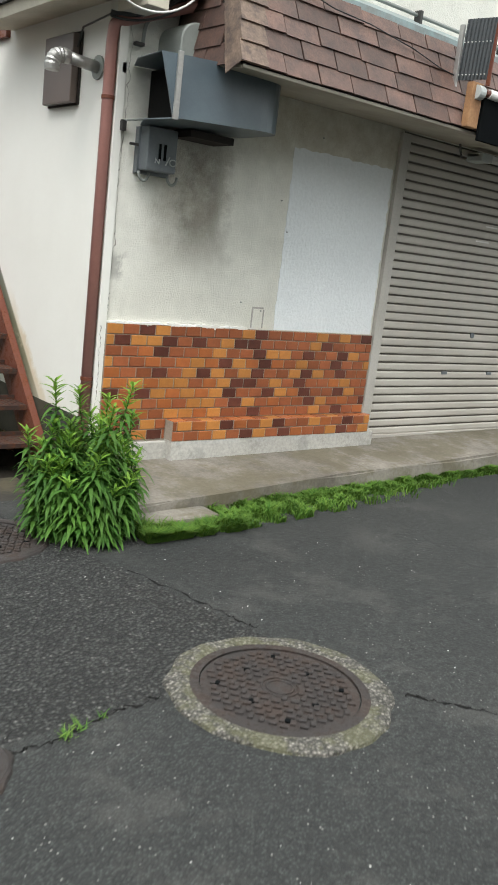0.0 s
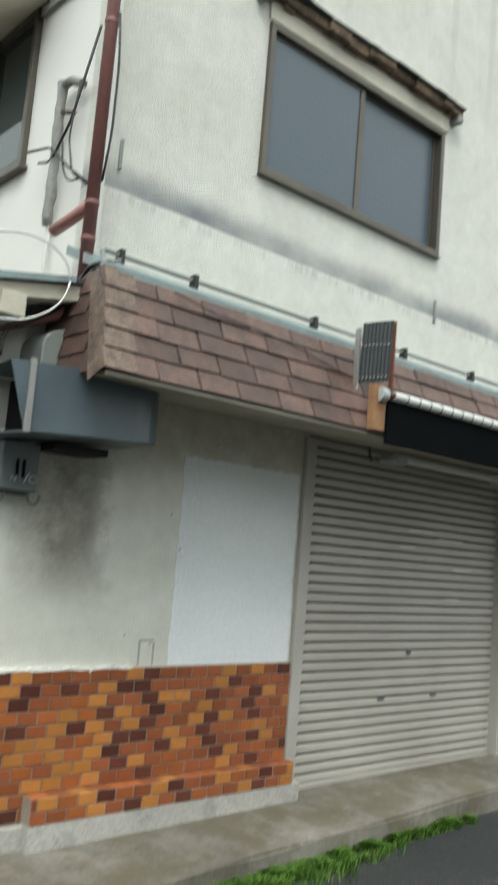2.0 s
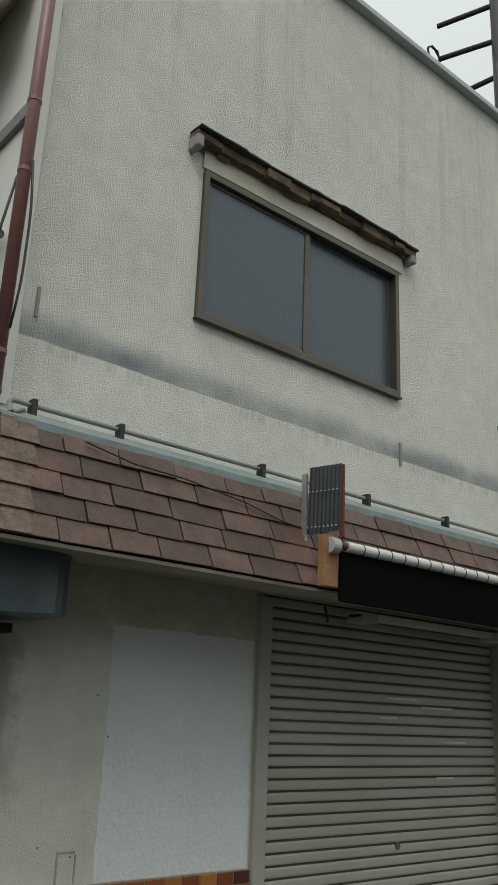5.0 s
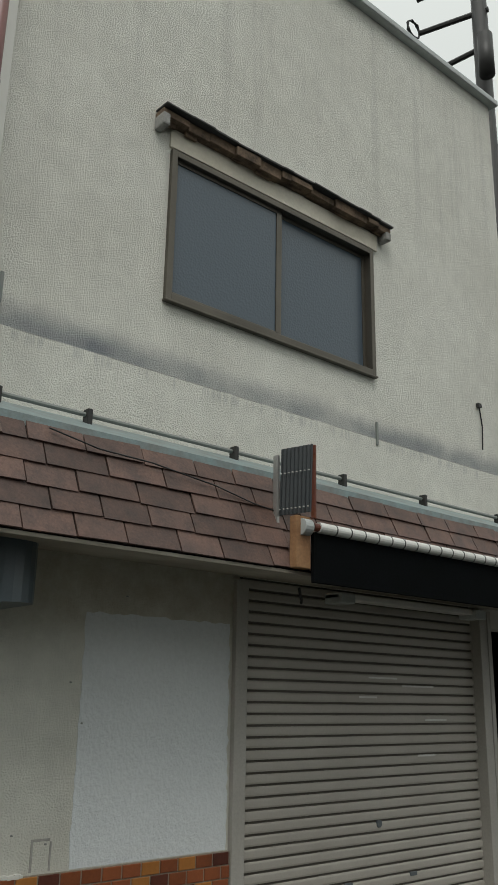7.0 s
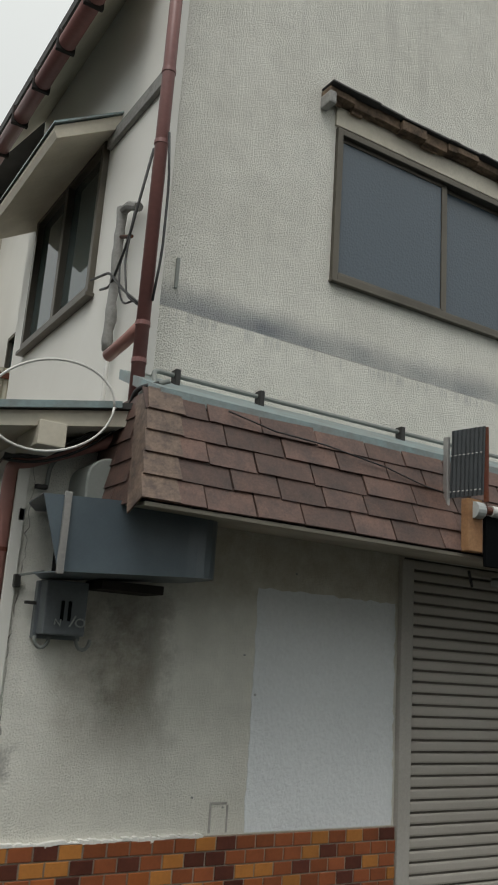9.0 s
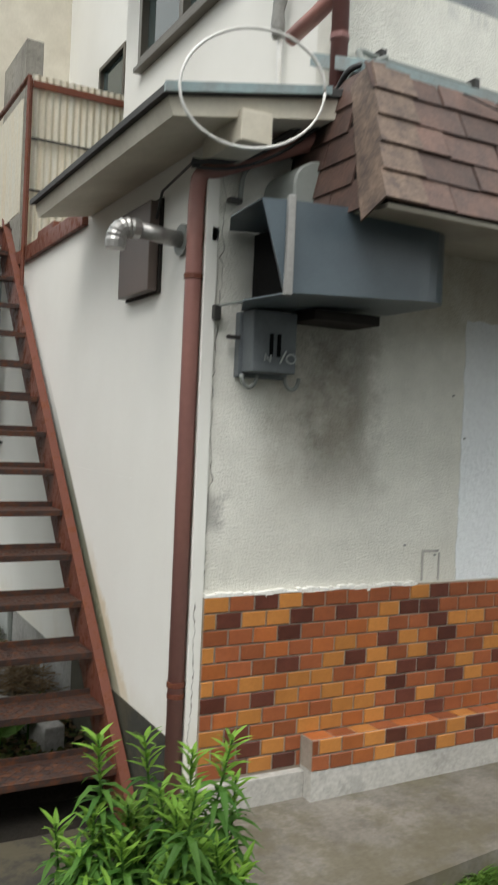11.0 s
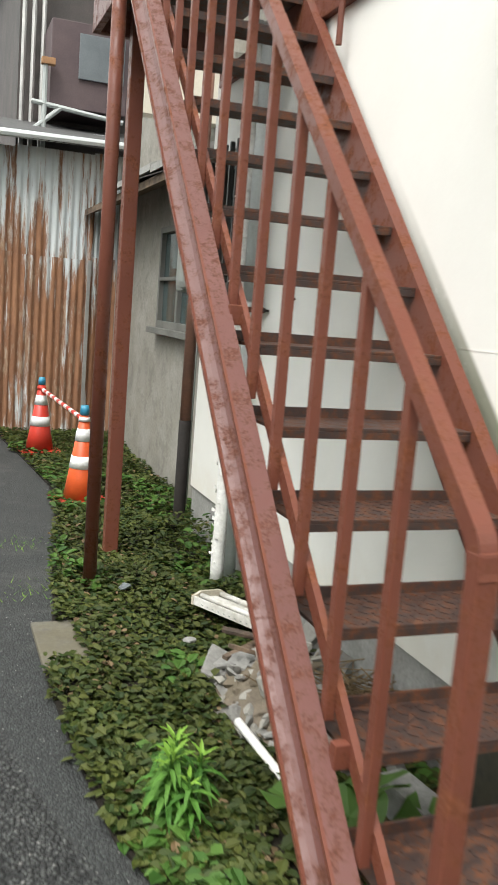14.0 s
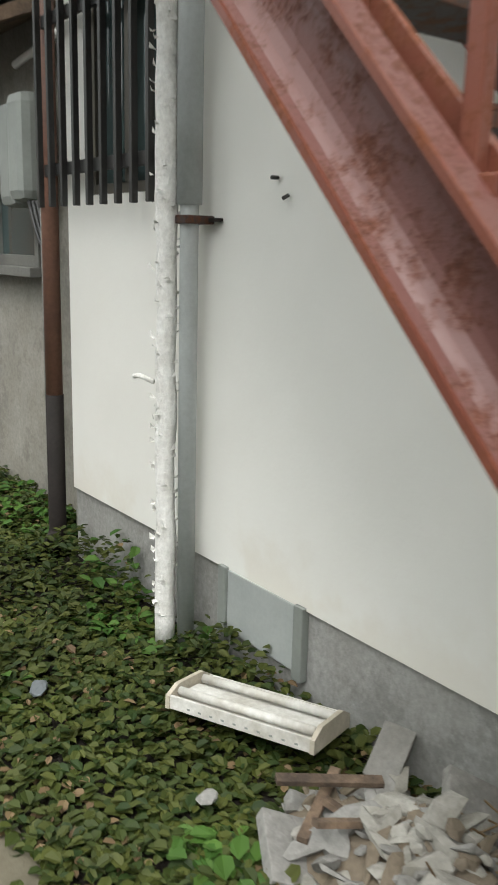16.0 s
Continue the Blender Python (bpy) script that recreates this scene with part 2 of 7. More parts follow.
def make_rust(name, base, rust, amount=0.5, rough=0.55, scale=6.0, gloss=0.5):
    """Red oxide paint, chalky and rubbed, with rust breaking through."""
    m, nt, b = nodes_of(name)
    n1 = noise_out(nt, scale, 8, 0.72)
    n2 = noise_out(nt, scale * 7, 4, 0.7)
    col = ramp(nt, noise_out(nt, 1.7, 4), [(0.3, base), (0.7, tuple(c * 1.18 for c in base))])
    mask = band(nt, math_node(nt, "ADD", math_node(nt, "MULTIPLY", n1, 0.75), math_node(nt, "MULTIPLY", n2, 0.25)), 0.62 - 0.22 * amount, 1.5, 0.08)
    col = mix(nt, mask, col, ramp(nt, n2, [(0.3, rust), (0.7, tuple(c * 0.45 for c in rust))]))
    nt.links.new(col, b.inputs["Base Color"])
    r = ramp(nt, mask, [(0, (rough,) * 3), (1, (0.9,) * 3)])
    nt.links.new(r, b.inputs["Roughness"])
    b.inputs["Specular IOR Level"].default_value = gloss
    relief(nt, b, math_node(nt, "ADD", n2, math_node(nt, "MULTIPLY", mask, 0.6)), 0.2, 0.003)
    return m


def make_leaf(name, dark, light, piece=0.0):
    m, nt, b = nodes_of(name)
    g = nt.nodes.new("ShaderNodeNewGeometry").outputs["Random Per Island"]
    col = ramp(nt, g, [(0.0, dark), (1.0, light)])
    big = ramp(nt, noise_out(nt, 2.5, 3), [(0.3, (0.7,) * 3), (0.7, (1.25,) * 3)])
    col = mix(nt, 1.0, col, big, "MULTIPLY")
    nt.links.new(col, b.inputs["Base Color"])
    b.inputs["Roughness"].default_value = 0.6
    b.inputs["Specular IOR Level"].default_value = 0.28
    b.inputs["Subsurface Weight"].default_value = 0.0
    tr = nt.nodes.new("ShaderNodeBsdfTranslucent")
    nt.links.new(col, tr.inputs[0])
    ms = nt.nodes.new("ShaderNodeMixShader")
    ms.inputs[0].default_value = 0.3
    nt.links.new(b.outputs[0], ms.inputs[1])
    nt.links.new(tr.outputs[0], ms.inputs[2])
    nt.links.new(ms.outputs[0], nt.nodes["Material Output"].inputs[0])
    return m


def make_concrete(name, a, c, moss_shade=0.0, bump=0.35):
    m, nt, b = nodes_of(name)
    col = ramp(nt, noise_out(nt, 1.6, 7, 0.7), [(0.33, a), (0.68, c)])
    col = mix(nt, 1.0, col, ramp(nt, noise_out(nt, 45, 3, 0.7), [(0.3, (0.82,) * 3), (0.7, (1.15,) * 3)]), "MULTIPLY")
    blot = band(nt, noise_out(nt, 4.2, 7, 0.75), 0.56, 1.5, 0.05)
    col = mix(nt, math_node(nt, "MULTIPLY", blot, 0.35), col, tuple(v * 0.35 for v in a))
    if moss_shade:
        mm = band(nt, noise_out(nt, 2.7, 6, 0.7), 0.52, 1.5, 0.07)
        col = mix(nt, math_node(nt, "MULTIPLY", mm, moss_shade), col, (0.10, 0.085, 0.045))
    nt.links.new(col, b.inputs["Base Color"])
    b.inputs["Roughness"].default_value = 0.88
    relief(nt, b, math_node(nt, "ADD", noise_out(nt, 45, 3, 0.7), noise_out(nt, 9, 4)), bump, 0.006)
    return m


def make_corrugated():
    m, nt, b = nodes_of("rusty_corrugated_steel")
    x, y, z = xyz(nt)
    st = noise_out(nt, 1.0, 6, 0.75, stretch=(9, 9, 0.7))
    base = ramp(nt, noise_out(nt, 1.2, 3), [(0.3, (0.48, 0.53, 0.54)), (0.7, (0.60, 0.63, 0.62))])
    low = math_node(nt, "ADD", st, math_node(nt, "MULTIPLY", band(nt, z, 0.0, 1.9, 0.8), 0.17))
    rust = ramp(nt, noise_out(nt, 2.6, 6, 0.7, stretch=(4, 4, 0.8)), [(0.3, (0.33, 0.165, 0.085)), (0.55, (0.20, 0.095, 0.05)), (0.75, (0.44, 0.36, 0.26))])
    col = mix(nt, band(nt, low, 0.56, 1.6, 0.06), base, rust)
    nt.links.new(col, b.inputs["Base Color"])
    b.inputs["Roughness"].default_value = 0.75
    b.inputs["Metallic"].default_value = 0.15
    relief(nt, b, noise_out(nt, 30, 4), 0.2, 0.004)
    return m


STUCCO, SIDE, ASPHALT = make_stucco(), make_side_render(), make_asphalt()
PANEL = surface("pale_blue_white_paint", (0.80, 0.83, 0.84), (0.755, 0.785, 0.80), rough=0.7, coarse=1.5, fine=42, grain=0.04, bump=0.7, dist=0.012)
CREAM = surface("cream_board", (0.66, 0.62, 0.52), (0.52, 0.48, 0.39), rough=0.75, coarse=2.5, fine=40, grain=0.07, bump=0.15)
CONC = make_concrete("weathered_concrete", (0.25, 0.23, 0.197), (0.10, 0.088, 0.07), 0.6)
BASE = make_concrete("pale_mortar", (0.50, 0.49, 0.455), (0.38, 0.365, 0.33), 0.0, 0.25)
GREYC = make_concrete("grey_footing", (0.33, 0.33, 0.315), (0.25, 0.245, 0.23), 0.10)
DARKC = make_concrete("near_black_concrete", (0.048, 0.048, 0.040), (0.022, 0.024, 0.018), 0.35)
PLASTER = make_concrete("old_grey_plaster", (0.30, 0.285, 0.25), (0.20, 0.19, 0.165), 0.15, 0.2)
OXIDE = make_rust("red_oxide_paint", (0.128, 0.041, 0.026), (0.20, 0.062, 0.024), 0.32, rough=0.40, scale=12, gloss=0.35)
TREAD = make_rust("rusted_chequer_plate", (0.030, 0.017, 0.014), (0.15, 0.052, 0.020), 0.42, rough=0.6, scale=26)
STRING = make_rust("rust_scaled_channel", (0.118, 0.048, 0.040), (0.14, 0.048, 0.026), 0.35, rough=0.42, scale=16, gloss=0.45)
PIPE = surface("red_brown_vinyl_pipe", (0.33, 0.155, 0.128), (0.28, 0.135, 0.118), rough=0.42, coarse=2.2, fine=30, grain=0.05, bump=0.05)
OLDPIPE = surface("maroon_vinyl_pipe", (0.235, 0.10, 0.088), (0.20, 0.087, 0.08), rough=0.42, coarse=3, fine=30, grain=0.08, bump=0.05)
DUCT = surface("blue_grey_enamel", (0.095, 0.125, 0.145), (0.075, 0.10, 0.118), rough=0.33, coarse=4, fine=90, grain=0.05, bump=0.05, spec=0.6)
DARK = surface("sooty_dark_metal", (0.03, 0.025, 0.022), (0.018, 0.015, 0.014), rough=0.7, bump=0.2, spec=0.2)
GREYBOX = surface("grey_green_vinyl", (0.25, 0.27, 0.25), (0.20, 0.215, 0.20), rough=0.5, grain=0.05, bump=0.05)
METALBOX = surface("dull_blue_grey_steel", (0.16, 0.18, 0.19), (0.115, 0.13, 0.14), rough=0.5, metal=0.2, grain=0.07, bump=0.1)
PALEBOX = surface("light_grey_plastic", (0.40, 0.425, 0.41), (0.33, 0.355, 0.345), rough=0.45, grain=0.04, bump=0.04)
SHINGLE = surface("brown_mansard_shingle", (0.132, 0.075, 0.058), (0.070, 0.046, 0.040), rough=0.6, coarse=8, fine=70, grain=0.24, bump=0.35, piece=0.3)
HIP = surface("tan_hip_shingle", (0.20, 0.14, 0.105), (0.085, 0.062, 0.052), rough=0.7, coarse=14, fine=70, grain=0.28, bump=0.35, piece=0.1)
FLASH = surface("blue_green_flashing", (0.27, 0.36, 0.37), (0.22, 0.23, 0.22), rough=0.45, metal=0.3, coarse=6, fine=50, grain=0.1, bump=0.1)
SHUT = surface("beige_shutter_steel", (0.50, 0.47, 0.42), (0.43, 0.40, 0.355), rough=0.45, coarse=1.6, fine=60, grain=0.04, bump=0.05)
GUIDE = surface("grey_beige_guide_rail", (0.46, 0.44, 0.40), (0.38, 0.36, 0.32), rough=0.5, coarse=2, fine=60, grain=0.07, bump=0.08)
GROUT = surface("grey_mortar_joint", (0.34, 0.29, 0.24), (0.27, 0.225, 0.18), rough=0.9, bump=0.4)
TILES = [surface("amber_glazed_tile", (0.47, 0.195, 0.05), (0.41, 0.165, 0.042), rough=0.28, coarse=9, fine=60, grain=0.07, bump=0.08, piece=0.15),
         surface("russet_glazed_tile", (0.30, 0.092, 0.036), (0.245, 0.074, 0.030), rough=0.28, coarse=9, fine=60, grain=0.08, bump=0.08, piece=0.2),
         surface("dark_brown_glazed_tile", (0.125, 0.040, 0.025), (0.095, 0.031, 0.021), rough=0.26, coarse=9, fine=60, grain=0.08, bump=0.08, piece=0.2),
         surface("orange_glazed_tile", (0.40, 0.125, 0.036), (0.33, 0.10, 0.032), rough=0.28, coarse=9, fine=60, grain=0.07, bump=0.08, piece=0.15)]
FRAME = surface("bronze_aluminium", (0.135, 0.122, 0.10), (0.105, 0.095, 0.078), rough=0.4, metal=0.6, grain=0.05, bump=0.03)
# black base colour in place of shade inside rooms and duct; also fills cracks
VOID = surface("unlit_black", (0.010, 0.010, 0.010), (0.016, 0.015, 0.014), rough=0.9, bump=0.1, spec=0.1)
IRON = surface("black_painted_steel", (0.022, 0.022, 0.021), (0.03, 0.028, 0.026), rough=0.5, grain=0.1, bump=0.1)
WOOD = surface("rotten_brown_timber", (0.21, 0.145, 0.095), (0.06, 0.043, 0.031), rough=0.9, coarse=8, fine=60, grain=0.25, bump=0.6, dist=0.008)
WOODP = surface("pale_bare_timber", (0.36, 0.20, 0.095), (0.24, 0.12, 0.055), rough=0.8, coarse=6, fine=60, grain=0.15, bump=0.3)
SOFFIT = surface("dull_cream_board", (0.40, 0.37, 0.31), (0.30, 0.27, 0.22), rough=0.8, coarse=2.5, fine=40, grain=0.07, bump=0.15)
OLDFRAME = surface("grimy_grey_timber", (0.15, 0.15, 0.135), (0.10, 0.098, 0.088), rough=0.8, bump=0.3)
DIRTY = surface("dirty_white_enamel", (0.64, 0.635, 0.60), (0.42, 0.40, 0.35), rough=0.5, coarse=11, grain=0.1, bump=0.1)
WHITE = surface("white_vinyl", (0.74, 0.74, 0.71), (0.62, 0.61, 0.57), rough=0.45, coarse=5, grain=0.05, bump=0.05)
PEEL = surface("peeling_white_wrap", (0.82, 0.82, 0.79), (0.66, 0.65, 0.61), rough=0.8, coarse=14, fine=60, grain=0.12, bump=0.6, dist=0.01)
GREYPIPE = surface("grey_vinyl_pipe", (0.50, 0.535, 0.53), (0.40, 0.42, 0.41), rough=0.5, coarse=3, grain=0.06, bump=0.05)
STEEL = surface("galvanised_steel", (0.48, 0.47, 0.45), (0.34, 0.335, 0.32), rough=0.4, metal=0.7, grain=0.08, bump=0.08)
CABLE = surface("black_cable_sheath", (0.018, 0.018, 0.018), (0.03, 0.03, 0.03), rough=0.5, bump=0.0)
BLACK = surface("black_fascia_cloth", (0.008, 0.009, 0.010), (0.007, 0.008, 0.008), rough=1.0, bump=0.1, spec=0.0)
IRONCOVER = make_rust("cast_iron_cover", (0.026, 0.022, 0.021), (0.050, 0.034, 0.027), 0.5, rough=0.55, scale=9)
def make_aggregate():
    """Rough concrete in which single pebbles show."""
    m, nt, b = nodes_of("pebbled_concrete")
    v = nt.nodes.new("ShaderNodeTexVoronoi")
    v.inputs["Scale"].default_value = 85
    nt.links.new(nt.nodes.new("ShaderNodeNewGeometry").outputs["Position"], v.inputs["Vector"])
    per = nt.nodes.new("ShaderNodeSeparateColor")
    nt.links.new(v.outputs["Color"], per.inputs[0])
    col = ramp(nt, per.outputs[0], [(0.0, (0.065, 0.062, 0.053)), (0.6, (0.155, 0.147, 0.128)), (1.0, (0.30, 0.28, 0.245))])
    col = mix(nt, 1.0, col, ramp(nt, v.outputs["Distance"], [(0.1, (1.15,) * 3), (0.6, (0.4,) * 3)]), "MULTIPLY")
    moss_shade = band(nt, noise_out(nt, 5, 6, 0.7), 0.52, 1.5, 0.06)
    col = mix(nt, math_node(nt, "MULTIPLY", moss_shade, 0.5), col, (0.10, 0.10, 0.045))
    nt.links.new(col, b.inputs["Base Color"])
    b.inputs["Roughness"].default_value = 0.9
    relief(nt, b, math_node(nt, "SUBTRACT", noise_out(nt, 20, 4), v.outputs["Distance"]), 1.0, 0.008)
    return m


COLLAR = make_aggregate()
CORR = make_corrugated()
ROOFING = surface("dark_roofing_felt", (0.045, 0.045, 0.045), (0.07, 0.068, 0.065), rough=0.8, bump=0.4)
WEED = make_leaf("weed_leaf", (0.042, 0.125, 0.018), (0.09, 0.205, 0.032))
WEEDTIP = make_leaf("young_weed_leaf", (0.15, 0.30, 0.035), (0.22, 0.39, 0.055))
GRASS = make_leaf("grass_blade", (0.055, 0.15, 0.02), (0.16, 0.27, 0.045))
IVY = make_leaf("ground_cover_leaf", (0.019, 0.040, 0.007), (0.084, 0.096, 0.020))
IVYB = make_leaf("fresh_broad_leaf", (0.035, 0.095, 0.015), (0.075, 0.15, 0.026))
DRY = make_leaf("dry_leaf", (0.13, 0.085, 0.045), (0.24, 0.17, 0.09))
SOIL = surface("dark_soil", (0.021, 0.017, 0.0125), (0.011, 0.0095, 0.0075), rough=0.95, bump=0.6, dist=0.012, grain=0.3, spec=0.2)


def make_glass(name, tint, rough, pebble):
    """Obscured glass: a dim room lies behind, the pane scatters and mirrors the sky."""
    m, nt, b = nodes_of(name)
    b.inputs["Base Color"].default_value = (*tint, 1)
    b.inputs["Roughness"].default_value = rough
    b.inputs["Specular IOR Level"].default_value = 0.6
    if pebble:
        v = nt.nodes.new("ShaderNodeTexVoronoi")
        v.inputs["Scale"].default_value = 55
        nt.links.new(nt.nodes.new("ShaderNodeNewGeometry").outputs["Position"], v.inputs["Vector"])
        relief(nt, b, v.outputs["Distance"], pebble, 0.004)
    return m


GLASS = make_glass("figured_glass", (0.072, 0.098, 0.125), 0.20, 0.35)
GLASS_SIDE = make_glass("plain_dark_glass", (0.05, 0.075, 0.075), 0.05, 0)


# ---- mesh helpers ----
def link(name, bm, material, parent=None, label="", smooth=False):
    me = bpy.data.meshes.new(name)
    bm.normal_update()
    bm.to_mesh(me)
    bm.free()
    for mm in material if isinstance(material, (list, tuple)) else [material]:
        me.materials.append(mm)
    if smooth:
        for p in me.polygons:
            p.use_smooth = True
    ob = new(name, me)
    if parent:
        ob.parent = parent
        if parent.type == "EMPTY":
            ob.matrix_parent_inverse = Matrix.Translation(-parent.location)
    if label:
        ob["label"] = label
    return ob


def part(name, bm, material, parent, label="", smooth=False):
    return link(name, bm, material, parent, label, smooth)


def thing(name, label, category, group="", kind="", at=(0, 0, 0)):
    ob = new(name)
    ob.empty_display_size = 0.05
    ob.location = at
    return tagged(ob, label, category, group, kind)


def box(x0, y0, z0, x1, y1, z1, bevel=0.0, bm=None, m=None):
    own = bmesh.new()
    r = bmesh.ops.create_cube(own, size=1)
    for v in own.verts:
        v.co = Vector(((v.co.x + 0.5) * (x1 - x0) + x0, (v.co.y + 0.5) * (y1 - y0) + y0, (v.co.z + 0.5) * (z1 - z0) + z0))
    if bevel:
        bmesh.ops.bevel(own, geom=own.edges[:], offset=bevel, segments=2, affect="EDGES", profile=0.6)
    if m:
        bmesh.ops.transform(own, matrix=m, verts=own.verts)
    if bm is None:
        return own
    return merge(bm, own)


def merge(bm, other):
    me = bpy.data.meshes.new("scratch")
    other.to_mesh(me)
    other.free()
    bm.from_mesh(me)
    bpy.data.meshes.remove(me)
    return bm


def tube(points, radius, sides=12, bm=None, cap=True):
    """A round bar or pipe through the points; radius may be one number or one for each point."""
    own = bmesh.new() if bm is None else bm
    pts = [Vector(p) for p in points]
    radii = radius if isinstance(radius, (list, tuple)) else [radius] * len(pts)
    rings, up = [], None
    for i, p in enumerate(pts):
        d = (pts[min(i + 1, len(pts) - 1)] - pts[max(i - 1, 0)]).normalized()
        if up is None:
            up = d.orthogonal().normalized()
        up = (up - d * up.dot(d)).normalized()
        side = d.cross(up)
        rings.append([own.verts.new(p + radii[i] * (math.cos(a) * up + math.sin(a) * side)) for a in (2 * math.pi * k / sides for k in range(sides))])
    for a, b in zip(rings, rings[1:]):
        for k in range(sides):
            own.faces.new((a[k], a[(k + 1) % sides], b[(k + 1) % sides], b[k]))
    if cap:
        own.faces.new(rings[0][::-1])
        own.faces.new(rings[-1])
    return own


def bend(points, radius, n=5):
    """The polyline with its inner corners rounded."""
    pts = [Vector(p) for p in points]
    out = [pts[0]]
    for a, b, c in zip(pts, pts[1:], pts[2:]):
        u, w = (a - b).normalized() * radius, (c - b).normalized() * radius
        for k in range(n + 1):
            t = k / n
            out.append((b + u) * (1 - t) ** 2 + 2 * b * t * (1 - t) + (b + w) * t * t)
    return out + [pts[-1]]


def sag(a, b, drop, n=10):
    a, b = Vector(a), Vector(b)
    return [a.lerp(b, k / n) - Vector((0, 0, drop * 4 * (k / n) * (1 - k / n))) for k in range(n + 1)]


def prism(outline, axis, lo, hi, bm=None):
    """An outline of 2D points, pushed along an axis. x: points are (y, z); y: (x, z); z: (x, y)."""
    own = bmesh.new()
    def at(p, d):
        return {"x": (d, p[0], p[1]), "y": (p[0], d, p[1]), "z": (p[0], p[1], d)}[axis]
    a = [own.verts.new(at(p, lo)) for p in outline]
    b = [own.verts.new(at(p, hi)) for p in outline]
    n = len(outline)
    own.faces.new(a)
    own.faces.new(b[::-1])
    for k in range(n):
        own.faces.new((a[k], b[k], b[(k + 1) % n], a[(k + 1) % n]))
    bmesh.ops.recalc_face_normals(own, faces=own.faces)
    return own if bm is None else merge(bm, own)


def holed(axis, at, thick, u0, u1, z0, z1, holes):
    """A wall of that thickness with openings (u0, z0, u1, z1) that go through it. axis: the one it stands across."""
    own = bmesh.new()
    us = sorted({u0, u1, *(h[0] for h in holes), *(h[2] for h in holes)})
    zs = sorted({z0, z1, *(h[1] for h in holes), *(h[3] for h in holes)})
    def solid(i, j):
        if not (0 <= i < len(us) - 1 and 0 <= j < len(zs) - 1):
            return False
        u, z = (us[i] + us[i + 1]) / 2, (zs[j] + zs[j + 1]) / 2
        return not any(h[0] < u < h[2] and h[1] < z < h[3] for h in holes)
    def P(u, z, d):
        return own.verts.new((at + d, u, z) if axis == "x" else (u, at + d, z))
    def quad(*c):
        own.faces.new([P(*p) for p in c])
    for i in range(len(us) - 1):
        for j in range(len(zs) - 1):
            if not solid(i, j):
                continue
            a, b, c, d = us[i], us[i + 1], zs[j], zs[j + 1]
            quad((a, c, 0), (b, c, 0), (b, d, 0), (a, d, 0))
            quad((a, c, thick), (a, d, thick), (b, d, thick), (b, c, thick))
            if not solid(i - 1, j):
                quad((a, c, 0), (a, d, 0), (a, d, thick), (a, c, thick))
            if not solid(i + 1, j):
                quad((b, c, 0), (b, c, thick), (b, d, thick), (b, d, 0))
            if not solid(i, j - 1):
                quad((a, c, 0), (a, c, thick), (b, c, thick), (b, c, 0))
            if not solid(i, j + 1):
                quad((a, d, 0), (b, d, 0), (b, d, thick), (a, d, thick))
    bmesh.ops.remove_doubles(own, verts=own.verts, dist=0.0005)
    bmesh.ops.recalc_face_normals(own, faces=own.faces)
    return own


def structure(name, bm, material, label, category="wall", smooth=False):
    return tagged(link(name, bm, material, None, "", smooth), label, category, "", "structure")


